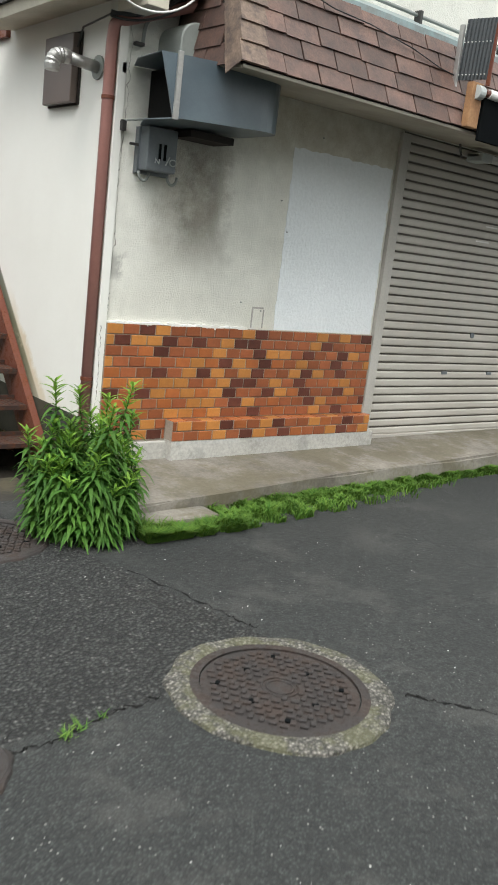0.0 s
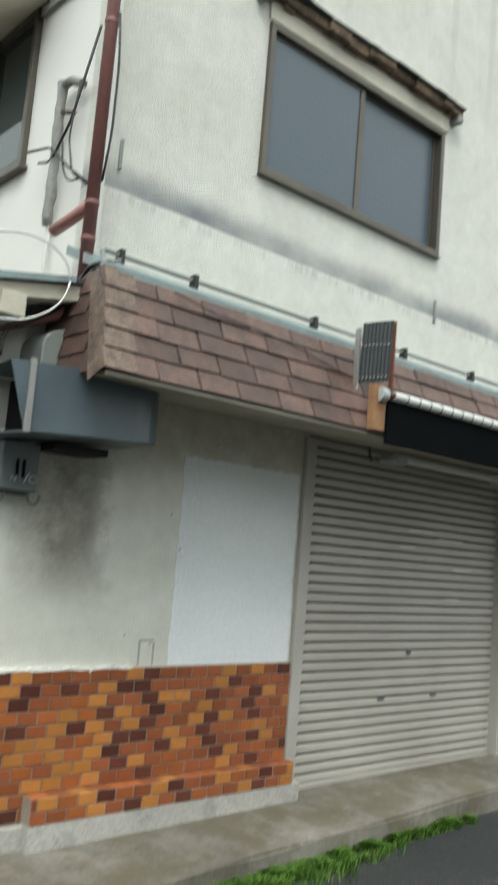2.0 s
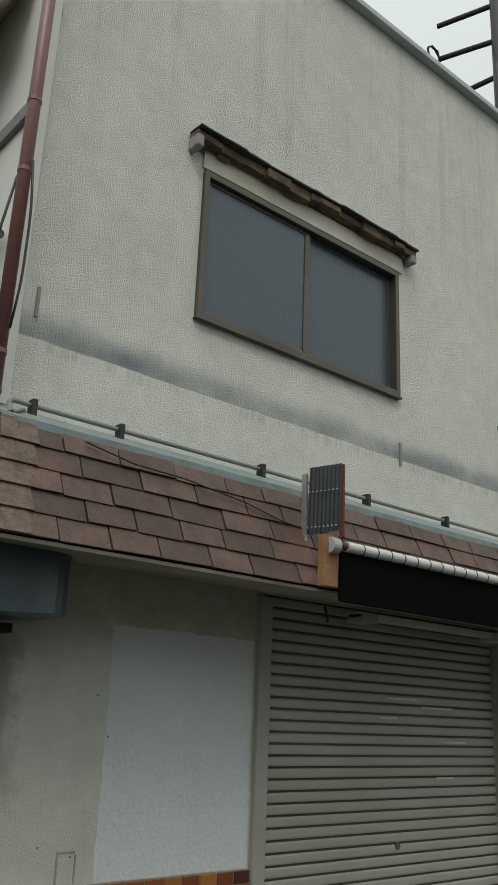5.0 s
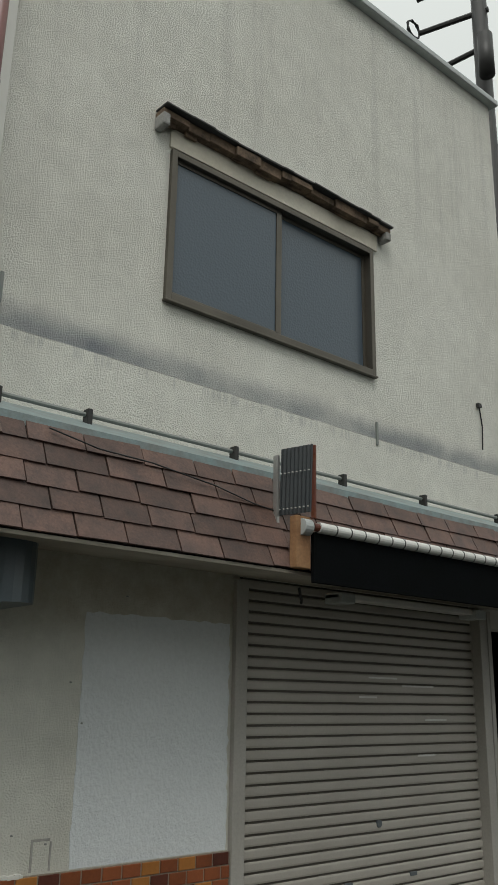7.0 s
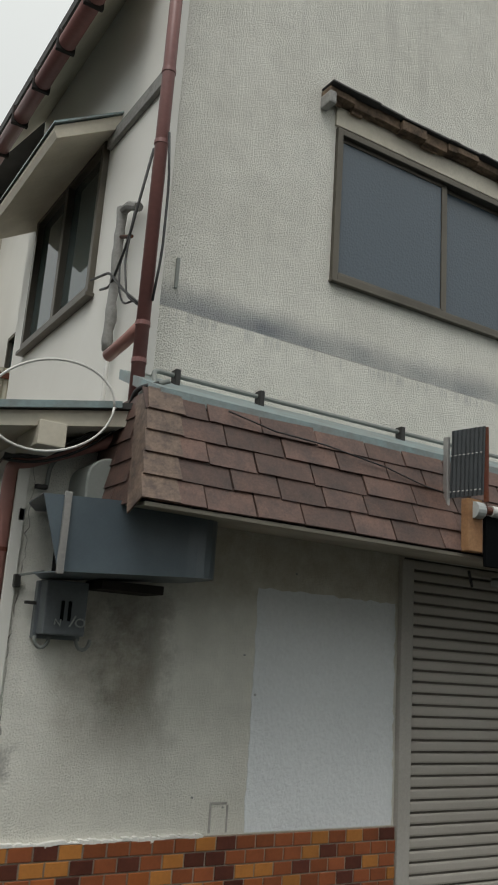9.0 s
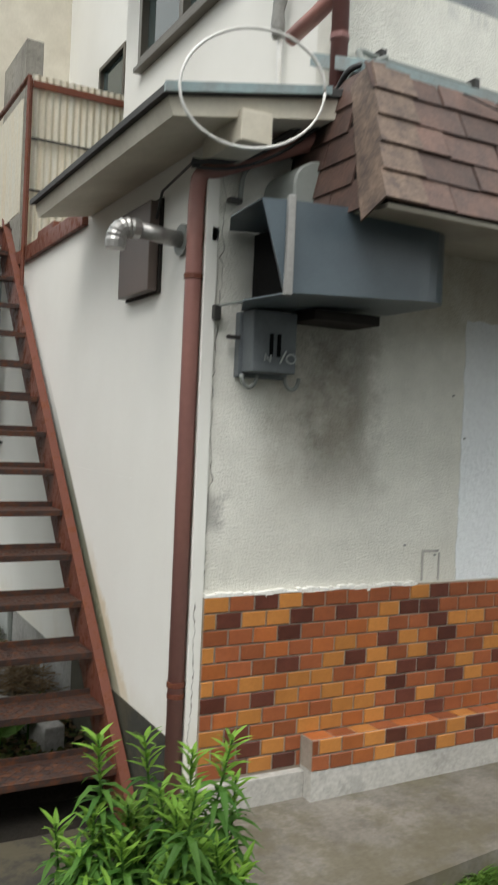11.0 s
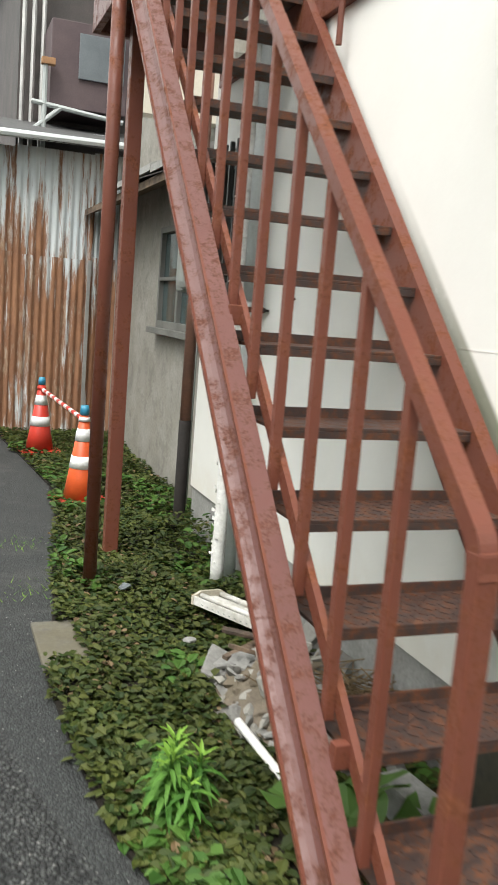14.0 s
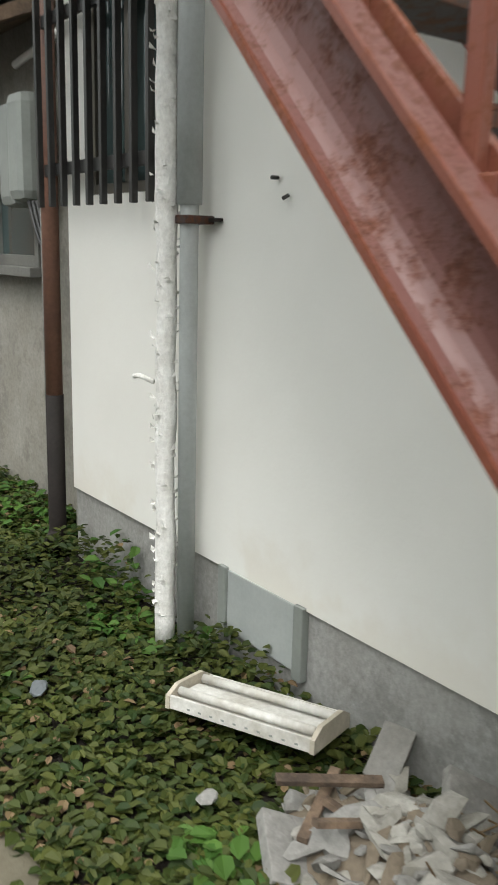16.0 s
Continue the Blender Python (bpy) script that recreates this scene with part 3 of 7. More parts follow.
# ---- ground ----
def make_ground():
    g = bmesh.new()
    xs, ys = (-400, 0.90, 1.02, 2.4, 2.5, 400), (-400, 4.0, 4.12, 5.3, 5.4, 400)
    net = [[g.verts.new((x, y, -0.12 if 1 < x < 2.45 and 4.1 < y < 5.35 else 0.0)) for x in xs] for y in ys]
    for r0, r1 in zip(net, net[1:]):
        for k in range(len(xs) - 1):
            g.faces.new((r0[k], r0[k + 1], r1[k + 1], r1[k]))
    structure("ground", g, ASPHALT, "dark worn asphalt road with pale grit and cracks", "road")
    # concrete apron along the shop front, its edge broken and low towards the corner
    edge = [(1.80, 3.42), (2.2, 3.44), (2.65, 3.48), (3.2, 3.53), (3.65, 3.565), (4.2, 3.60), (4.9, 3.63), (5.6, 3.65), (7.0, 3.70), (9.5, 3.78)]
    rnd = random.Random(3)
    a = bmesh.new()
    top, low, back = [], [], []
    for x, y in edge:
        y += rnd.uniform(-0.02, 0.02)
        zt = 0.10 + 0.012 * (x - 1.8)
        top.append(a.verts.new((x, y, zt)))
        low.append(a.verts.new((x, y - 0.015, -0.15)))
        back.append(a.verts.new((x, 4.22, zt + 0.045 if x > 2 else zt + 0.02)))
    for k in range(len(edge) - 1):
        a.faces.new((top[k], top[k + 1], back[k + 1], back[k]))
        a.faces.new((low[k], low[k + 1], top[k + 1], top[k]))
    a.faces.new((low[0], top[0], back[0], a.verts.new((1.78, 4.22, -0.15))))
    bmesh.ops.bevel(a, geom=[e for e in a.edges if all(v in top for v in e.verts)], offset=0.02, segments=2, affect="EDGES")
    structure("apron", a, CONC, "stained concrete apron along the shop front", "pavement")
    k = box(1.82, 3.26, -0.03, 2.32, 3.45, 0.055, 0.02)
    tagged(link("kerb_block", k, CONC), "broken mossy concrete block at the apron's foot", "concrete block")
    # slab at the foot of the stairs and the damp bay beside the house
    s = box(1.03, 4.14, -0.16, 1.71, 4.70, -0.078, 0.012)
    # pad colour holds both its grime and the shade of the low bay
    structure("stair_pad", s, make_concrete("grimy_shaded_concrete", (0.040, 0.035, 0.027), (0.017, 0.015, 0.0115), 0.5), "dirty concrete pad, darkened for the shade under the stairs", "slab")
    s = box(1.0, 4.13, -0.16, 1.975, 5.03, -0.098)
    structure("soil_pit", s, SOIL, "damp soil in the low bay under the stairs", "soil")
    s = box(1.70, 5.03, -0.16, 1.975, 9.0, 0.012)
    structure("soil_strip", s, SOIL, "damp dark soil beside the house wall", "soil")
    g2 = bmesh.new()
    outline = [(1.08, 5.03), (1.0, 5.35), (0.86, 5.8), (0.82, 6.3), (0.80, 6.9), (0.92, 7.6), (1.02, 8.4), (1.16, 9.3), (1.25, 10.4), (1.15, 11.6), (1.0, 13.0), (2.6, 13.0), (2.6, 8.9), (1.70, 8.9), (1.70, 5.03)]
    prism([(x, y) for x, y in outline], "z", -0.16, 0.012, g2)
    structure("planted_verge", g2, SOIL, "soil verge under low ground cover", "soil")
    p = box(0.80, 6.95, -0.03, 1.02, 7.45, 0.022, 0.008)
    tagged(link("paving_slab", p, make_concrete("grimy_paving", (0.14, 0.13, 0.105), (0.085, 0.077, 0.06), 0.5)), "dirty square paving slab at the road's edge", "slab")


def make_cracks():
    """Dark open seams in the asphalt."""
    rnd = random.Random(12)
    for pts in (((1.47, 2.83), (1.588, 2.265), (1.645, 2.06)), ((0.40, 1.70), (0.55, 1.71), (0.786, 1.774), (0.99, 1.785)), ((1.80, 1.39), (1.945, 1.21), (2.1, 1.02), (2.6, 0.9))):
        b, fine = bmesh.new(), []
        for (ax, ay), (bx, by) in zip(pts, pts[1:]):
            for k in range(14):
                f = k / 14
                fine.append((ax + (bx - ax) * f + rnd.gauss(0, 0.009), ay + (by - ay) * f + rnd.gauss(0, 0.009)))
        prev = None
        for k, (px, py) in enumerate(fine):
            w = rnd.choice((0.001, 0.002, 0.004, 0.0075))
            cur = (b.verts.new((px - w, py - w, 0.0016)), b.verts.new((px + w, py + w, 0.0016)))
            if prev:
                b.faces.new((prev[0], prev[1], cur[1], cur[0]))
            prev = cur
        tagged(link("road_crack", b, VOID), "thin dark crack in the asphalt", "crack", "", "structure")


def manhole(name, cx, cy, r, ring, label, turn=0.0, collar=None):
    t = thing(name, label, "manhole", at=(cx, cy, 0))
    rnd = random.Random(int(cx * 100))
    c = bmesh.new()
    n = 72
    prof = [(r + 0.012, 0.004), (r + 0.012, 0.012), (r + ring * 0.55, 0.016), (r + ring, 0.010), (r + ring + 0.01, -0.01)]
    rings = []
    for rr, z in prof:
        row = []
        for k in range(n):
            a = 2 * math.pi * k / n
            j = noise.noise(Vector((math.cos(a) * 3 + cx, math.sin(a) * 3, rr * 3))) * 0.03 if rr > r + ring * 0.9 else 0
            row.append(c.verts.new((cx + (rr + j) * math.cos(a), cy + (rr + j) * math.sin(a), z)))
        rings.append(row)
    for a, b in zip(rings, rings[1:]):
        for k in range(n):
            c.faces.new((a[k], a[(k + 1) % n], b[(k + 1) % n], b[k]))
    part("collar", c, collar or COLLAR, t, "" if collar else "rough concrete collar")
    f = bmesh.new()
    for rr0, rr1, z in ((r - 0.022, r + 0.012, 0.012),):
        ins = [f.verts.new((cx + rr0 * math.cos(2 * math.pi * k / n), cy + rr0 * math.sin(2 * math.pi * k / n), z)) for k in range(n)]
        out = [f.verts.new((cx + rr1 * math.cos(2 * math.pi * k / n), cy + rr1 * math.sin(2 * math.pi * k / n), z)) for k in range(n)]
        down = [f.verts.new((v.co.x, v.co.y, -0.02)) for v in ins]
        for k in range(n):
            f.faces.new((ins[k], ins[(k + 1) % n], out[(k + 1) % n], out[k])[::-1])
            f.faces.new((down[k], down[(k + 1) % n], ins[(k + 1) % n], ins[k])[::-1])
    part("rim", f, IRONCOVER, t)
    d = bmesh.new()
    ring1 = [d.verts.new((cx + (r - 0.027) * math.cos(2 * math.pi * k / n), cy + (r - 0.027) * math.sin(2 * math.pi * k / n), 0.006)) for k in range(n)]
    d.faces.new(ring1)
    for i in range(-7, 8):
        for j in range(-8, 9):
            px, py = (i + 0.5 * (j % 2)) * 0.040, j * 0.035
            if 0.075 < math.hypot(px, py) < r - 0.05:
                a = math.pi / 4 if (i + j) % 2 else -math.pi / 4
                m = Matrix.Translation((cx, cy, 0)) @ Matrix.Rotation(turn, 4, "Z") @ Matrix.Translation((px, py, 0.004)) @ Matrix.Rotation(a, 4, "Z")
                box(-0.015, -0.010, 0, 0.015, 0.010, 0.0105, 0.004, d, m)
    for rr in (0.05, 0.068):
        q = bmesh.new()
        tube([(cx + rr * math.cos(2 * math.pi * k / 32), cy + rr * math.sin(2 * math.pi * k / 32), 0.008) for k in range(33)], 0.004, 6, q)
        merge(d, q)
    cover = part("cover", d, IRONCOVER, t, "rusty patterned cast iron cover")
    for k in range(8):
        a = 2 * math.pi * k / 8 + 0.2
        rr = r * (0.72 if k % 2 else 0.5)
        hx, hy = cx + rr * math.cos(a), cy + rr * math.sin(a)
        part("keyhole", tube([(hx, hy, 0.007), (hx, hy, 0.0128)], 0.012, 10), BLACK, cover)


# ---- the shop building ----
def blob(rnd, sx, sy, sz, m, corners=17):
    b = bmesh.new()
    for _ in range(corners):
        d = Vector((rnd.uniform(-1, 1), rnd.uniform(-1, 1), rnd.uniform(-1, 1)))
        d = d.normalized() * rnd.uniform(0.75, 1.0)
        b.verts.new((d.x * sx, d.y * sy, d.z * sz))
    r = bmesh.ops.convex_hull(b, input=b.verts)
    bmesh.ops.delete(b, geom=[v for v in b.verts if not v.link_faces], context="VERTS")
    bmesh.ops.transform(b, matrix=m, verts=b.verts)
    return b


def make_building():
    lower = holed("y", 4.2, 0.16, 1.96, 9.5, 0.0, 3.0, [(4.38, -0.1, 6.87, 2.56), (6.965, -0.1, 8.2, 2.40)])
    structure("wall_front_lower", lower, STUCCO, "cream rendered shop wall stained by soot and damp")
    upper = holed("y", 4.2, 0.16, 2.53, 7.54, 3.0, 7.62, [(3.725, 4.215, 5.665, 5.265)])
    structure("wall_front_upper", upper, STUCCO, "cream rendered upper wall with a grey damp line")
    structure("wall_right", box(7.38, 4.36, 2.9, 7.54, 12.0, 7.62), STUCCO, "cream rendered end wall")
    side = holed("x", 1.96, 0.16, 4.36, 8.88, 0.35, 2.86, [(8.07, 1.62, 8.68, 2.42)])
    structure("wall_side_lower", side, SIDE, "white painted mortar wall beside the stairs")
    structure("footing", box(1.975, 4.36, -0.1, 2.10, 8.88, 0.35), GREYC, "grey concrete footing under the white wall", "footing")
    structure("footing_near_corner", box(1.955, 4.3, -0.15, 1.975, 5.75, 0.39), DARKC, "near-black concrete footing", "footing")
    structure("wall_side_upper", holed("x", 2.53, 0.16, 4.36, 6.9, 2.86, 7.0, [(5.13, 4.08, 6.55, 5.2)]), SIDE, "white painted upper side wall")
    structure("wall_back", box(2.12, 8.76, 0, 7.5, 8.88, 2.86), SIDE, "plain back wall")
    structure("terrace_floor", box(2.12, 5.2, 2.70, 2.53, 8.76, 2.86), CREAM, "flat roof over the lower rooms", "roof")
    structure("corner_strip", box(1.945, 4.185, 0.24, 2.0, 4.2, 2.86, 0.004), SIDE, "white painted corner strip", "trim")
    structure("corner_band", box(2.518, 4.193, 3.30, 2.585, 4.2, 7.6, 0.002), SIDE, "smooth white band along the upper corner", "trim")
    structure("trim", box(1.925, 5.78, 2.80, 1.96, 8.76, 2.90, 0.006), OXIDE, "red-brown metal trim along the wall's top", "trim")
    structure("parapet_cap", box(2.5, 4.12, 7.62, 7.6, 4.4, 7.68, 0.01), GREYPIPE, "grey metal cap along the roof's edge", "trim")
    structure("roof_upper", box(2.55, 4.37, 7.30, 7.38, 12.0, 7.40), ROOFING, "flat roof behind the parapet", "roof")
    # rooms behind the openings: near-black colours stand in for their shade
    structure("floor_inside", box(2.1, 4.36, 0.0, 9.5, 8.7, 0.12), DARKC, "inside floor, near-black for the room's shade", "floor")
    structure("wall_inner", box(6.865, 4.37, 0.12, 6.965, 8.7, 2.9), VOID, "inner wall coloured black for the room's shade")
    structure("wall_recess", box(8.2, 4.37, 0.0, 8.35, 8.7, 2.9), VOID, "recess wall coloured black for its shade")
    structure("wall_room_back", box(6.965, 7.2, 0.0, 8.2, 7.3, 2.9), VOID, "back of the entrance recess, black for its shade")
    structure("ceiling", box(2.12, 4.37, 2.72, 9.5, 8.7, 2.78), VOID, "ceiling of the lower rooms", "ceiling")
    structure("recess_floor", box(6.99, 4.0, 0.0, 8.2, 8.5, 0.165), OXIDE, "red-brown floor of the entrance recess", "floor")
    # far wing of the house behind the stairs' top
    structure("wall_side_return", box(2.69, 6.74, 2.86, 3.0, 6.9, 7.0), SIDE, "white rendered return of the upper side wall")
    structure("wall_side_set_back", holed("x", 3.0, 0.16, 6.9, 10.0, 2.86, 7.0, [(8.2, 3.95, 8.9, 5.0)]), SIDE, "white painted set-back upper wall")
    structure("wall_wing", box(1.75, 10.0, 2.86, 3.16, 10.16, 7.0), CREAM, "cream rendered wing wall beyond the stairs")
    # repainted panel
    rag = random.Random(6)
    rim = [(3.335 + rag.uniform(-0.006, 0.006), 1.025 + 1.235 * k / 30) for k in range(31)] + [(3.335 + 0.985 * k / 25, 2.26 + rag.uniform(-0.008, 0.008)) for k in range(1, 25)]
    rim += [(4.32 + rag.uniform(-0.012, 0.006), 2.26 - 1.235 * k / 30) for k in range(31)]
    p = prism(rim, "y", 4.1975, 4.2)
    tagged(link("painted_panel", p, PANEL), "pale bluish white repainted wall panel", "wall panel")
    f = bmesh.new()
    for a in ((3.125, 1.03, 3.137, 1.175), (3.225, 1.03, 3.235, 1.16), (3.137, 1.163, 3.225, 1.175)):
        box(a[0], 4.1965, a[1], a[2], 4.2, a[3], 0.001, f)
    tagged(link("patch_frame", f, BASE), "small arched mortar outline remaining on the wall", "wall mark")
    # mortar base below the tiles
    b = bmesh.new()
    box(1.99, 4.14, 0.02, 2.49, 4.2, 0.262, 0.006, b)
    box(2.49, 4.085, 0.02, 4.40, 4.2, 0.276, 0.006, b)
    structure("mortar_base", b, BASE, "pale mortar base under the tiled dado", "plinth")
    rnd = random.Random(14)
    r, x = bmesh.new(), 2.0
    while x < 3.08:
        w = rnd.uniform(0.006, 0.026)
        low = rnd.uniform(0.002, 0.016) * (0.5 + 0.5 * math.sin(x * 23)) if 2.28 < x < 3.05 else 0.003
        box(x, 4.169 + rnd.uniform(0, 0.004), 1.02 - low, x + w, 4.2, 1.026 + rnd.uniform(0, 0.012), 0.002, r)
        x += w
    structure("mortar_ridge", r, SIDE, "ragged white mortar line above the tiles", "trim")
    for pts, y in ((((2.02, 2.75), (2.03, 2.3), (2.005, 1.9), (2.02, 1.5), (2.0, 1.28), (2.01, 1.05)), 4.1985), (((2.57, 5.95), (2.60, 5.8), (2.565, 5.6), (2.575, 5.4)), 4.1985), (((1.965, 1.0), (1.97, 0.7), (1.96, 0.45), (1.968, 0.27)), 4.1835)):
        b, prev = bmesh.new(), None
        for (ax, az), (bx, bz) in zip(pts, pts[1:]):
            for k in range(16):
                f, w = k / 16, rnd.choice((0.0006, 0.001, 0.0015, 0.003))
                px, pz = ax + (bx - ax) * f + rnd.gauss(0, 0.004), az + (bz - az) * f
                cur = (b.verts.new((px - w, y, pz)), b.verts.new((px + w, y, pz)))
                if prev:
                    b.faces.new((prev[0], prev[1], cur[1], cur[0]))
                prev = cur
        structure("wall_crack", b, PLASTER, "jagged hairline crack in the rendered corner", "crack")
    for x, z in ((3.02, 1.20), (3.20, 1.15), (3.35, 1.7), (3.27, 1.9), (3.58, 2.36)):
        structure("screw_hole", tube([(x, 4.19, z), (x, 4.2, z)], 0.0045, 8), GREYBOX, "small dark plug in the wall", "plug")


def make_window_front():
    w = thing("window_1", "two-pane sliding window of figured glass in a bronze frame", "window", kind="structure", at=(4.695, 4.2, 4.215))
    x0, x1, z0, z1, y0 = 3.725, 5.665, 4.215, 5.265, 4.17
    fr = bmesh.new()
    box(x0 - 0.012, y0, z0 - 0.02, x0 + 0.03, 4.30, z1 + 0.01, 0.004, fr)
    box(x1 - 0.03, y0, z0 - 0.02, x1 + 0.012, 4.30, z1 + 0.01, 0.004, fr)
    box(x0 + 0.03, y0, z1 - 0.035, x1 - 0.03, 4.30, z1 + 0.01, 0.004, fr)
    box(x0 + 0.03, y0, z0 - 0.02, x1 - 0.03, 4.30, z0 + 0.03, 0.004, fr)
    part("window_frame", fr, FRAME, w)
    sill = box(x0 - 0.02, 4.158, z0 - 0.032, x1 + 0.02, 4.2, z0 - 0.018, 0.004)
    part("window_sill", sill, FRAME, w)
    xm = (x0 + x1) / 2
    for k, (a, b, y) in enumerate(((x0 + 0.03, xm + 0.02, 4.215), (xm - 0.02, x1 - 0.03, 4.245))):
        s = bmesh.new()
        box(a, y - 0.012, z0 + 0.03, a + 0.028, y + 0.012, z1 - 0.035, 0.003, s)
        box(b - (0.028 if k else 0.05), y - 0.012, z0 + 0.03, b, y + 0.012, z1 - 0.035, 0.003, s)
        box(a + 0.028, y - 0.012, z1 - 0.06, b - 0.028, y + 0.012, z1 - 0.035, 0.003, s)
        box(a + 0.028, y - 0.012, z0 + 0.03, b - 0.028, y + 0.012, z0 + 0.06, 0.003, s)
        sash = part("sash", s, FRAME, w)
        part("pane", box(a + 0.03, y - 0.003, z0 + 0.05, b - 0.03, y + 0.003, z1 - 0.06), GLASS, sash)
    # cream board over the window and the rotten stub of its canopy
    structure("window_head", box(3.70, 4.180, 5.29, 5.735, 4.2, 5.43, 0.004), CREAM, "cream painted head board above the window", "trim")
    h = thing("canopy_remnant", "rotten timber rail of a lost window canopy", "timber rail", at=(4.66, 4.2, 5.45))
    rnd = random.Random(5)
    a = 3.58
    while a < 5.79:
        w = min(rnd.uniform(0.08, 0.3), 5.83 - a)
        lo = rnd.uniform(-0.035, -0.005)
        m = pose(a, 4.2, 5.455, rnd.uniform(-3, 3), rnd.uniform(-1.5, 1.5), 0)
        part("timber", box(0, -rnd.uniform(0.075, 0.105), lo, w - rnd.choice((0.0, 0.0, 0.006)), 0, 0.045 + rnd.uniform(-0.012, 0.006), 0.005, m=m), WOOD, h)
        if rnd.random() < 0.6:
            part("splinter", box(0, -0.05, lo - rnd.uniform(0.008, 0.03), w * rnd.uniform(0.3, 0.8), -0.03, lo + 0.005, 0.002, m=m), WOOD, h)
        part("cover_strip", box(0.0, -rnd.uniform(0.11, 0.135), 0.047, w + 0.004, 0, 0.058 + rnd.uniform(0, 0.004), 0.002, m=m), ROOFING, h)
        a += w
    part("bracket", box(3.575, 4.09, 5.36, 3.63, 4.2, 5.45, 0.012), GREYC, h)
    part("bracket", box(5.76, 4.10, 5.38, 5.82, 4.2, 5.45, 0.012), GREYC, h)


def make_window_side():
    w = thing("window_2", "tall dark side window in a bronze frame", "window", kind="structure", at=(2.53, 5.95, 4.08))
    y0, y1, z0, z1 = 5.13, 6.55, 4.08, 5.2
    fr = bmesh.new()
    for a, b, c, d in ((y0, z0, y0 + 0.05, z1), (y1 - 0.05, z0, y1, z1), (y0 + 0.05, z1 - 0.05, y1 - 0.05, z1), (y0 + 0.05, z0, y1 - 0.05, z0 + 0.05), ((y0 + y1) / 2 - 0.03, z0 + 0.05, (y0 + y1) / 2 + 0.03, z1 - 0.05)):
        box(2.49, a, b, 2.60, c, d, 0.004, fr)
    part("window_frame", fr, FRAME, w)
    for a, b in ((y0 + 0.05, (y0 + y1) / 2 - 0.03), ((y0 + y1) / 2 + 0.03, y1 - 0.05)):
        part("pane", box(2.54, a, z0 + 0.05, 2.546, b, z1 - 0.05), GLASS_SIDE, w)
    part("window_sill", box(2.47, y0 - 0.03, z0 - 0.035, 2.53, y1 + 0.03, z0 - 0.005, 0.004), FRAME, w)
    w = thing("window_3", "small far side window in a bronze frame", "window", kind="structure", at=(3.0, 8.5, 3.95))
    fr = bmesh.new()
    for a, b, c, d in ((8.2, 3.95, 8.24, 5.0), (8.86, 3.95, 8.9, 5.0), (8.24, 4.96, 8.86, 5.0), (8.24, 3.95, 8.86, 3.99)):
        box(2.97, a, b, 3.07, c, d, 0.003, fr)
    part("window_frame", fr, FRAME, w)
    part("pane", box(3.01, 8.24, 3.99, 3.016, 8.86, 4.96), GLASS_SIDE, w)
    # canopy over the side window and the main eave with its gutter
    c = prism([(2.53, 5.30), (2.53, 5.20), (2.12, 4.96), (2.10, 5.01), (2.10, 5.04)], "y", 4.97, 6.75)
    structure("side_canopy", c, CREAM, "cream boarded canopy over the side window", "canopy")
    structure("canopy_covering", prism([(2.53, 5.32), (2.53, 5.305), (2.085, 5.045), (2.085, 5.06)], "y", 4.95, 6.77), FLASH, "grey sheet covering of the side canopy", "canopy")
    structure("wall_board", box(2.495, 4.25, 5.10, 2.53, 5.10, 5.20, 0.006), GREYC, "weathered grey board along the upper side wall", "trim")
    e = prism([(2.53, 6.50), (2.53, 6.34), (2.20, 5.82), (2.18, 5.90), (2.53, 6.60)], "y", 4.45, 6.9)
    structure("eave", e, CREAM, "pale boarded eave of the main roof", "eave")
    g = thing("gutter", "dark brown half-round rain gutter under the eave", "gutter", at=(2.14, 5.6, 5.76))
    part("trough", tube([(2.14, 4.4, 5.76), (2.14, 6.9, 5.76)], 0.06, 14), OLDPIPE, g, smooth=True)
    for k in range(5):
        part("gutter_hook", box(2.072, 4.6 + k * 0.5, 5.69, 2.20, 4.63 + k * 0.5, 5.84, 0.004), DARK, g)


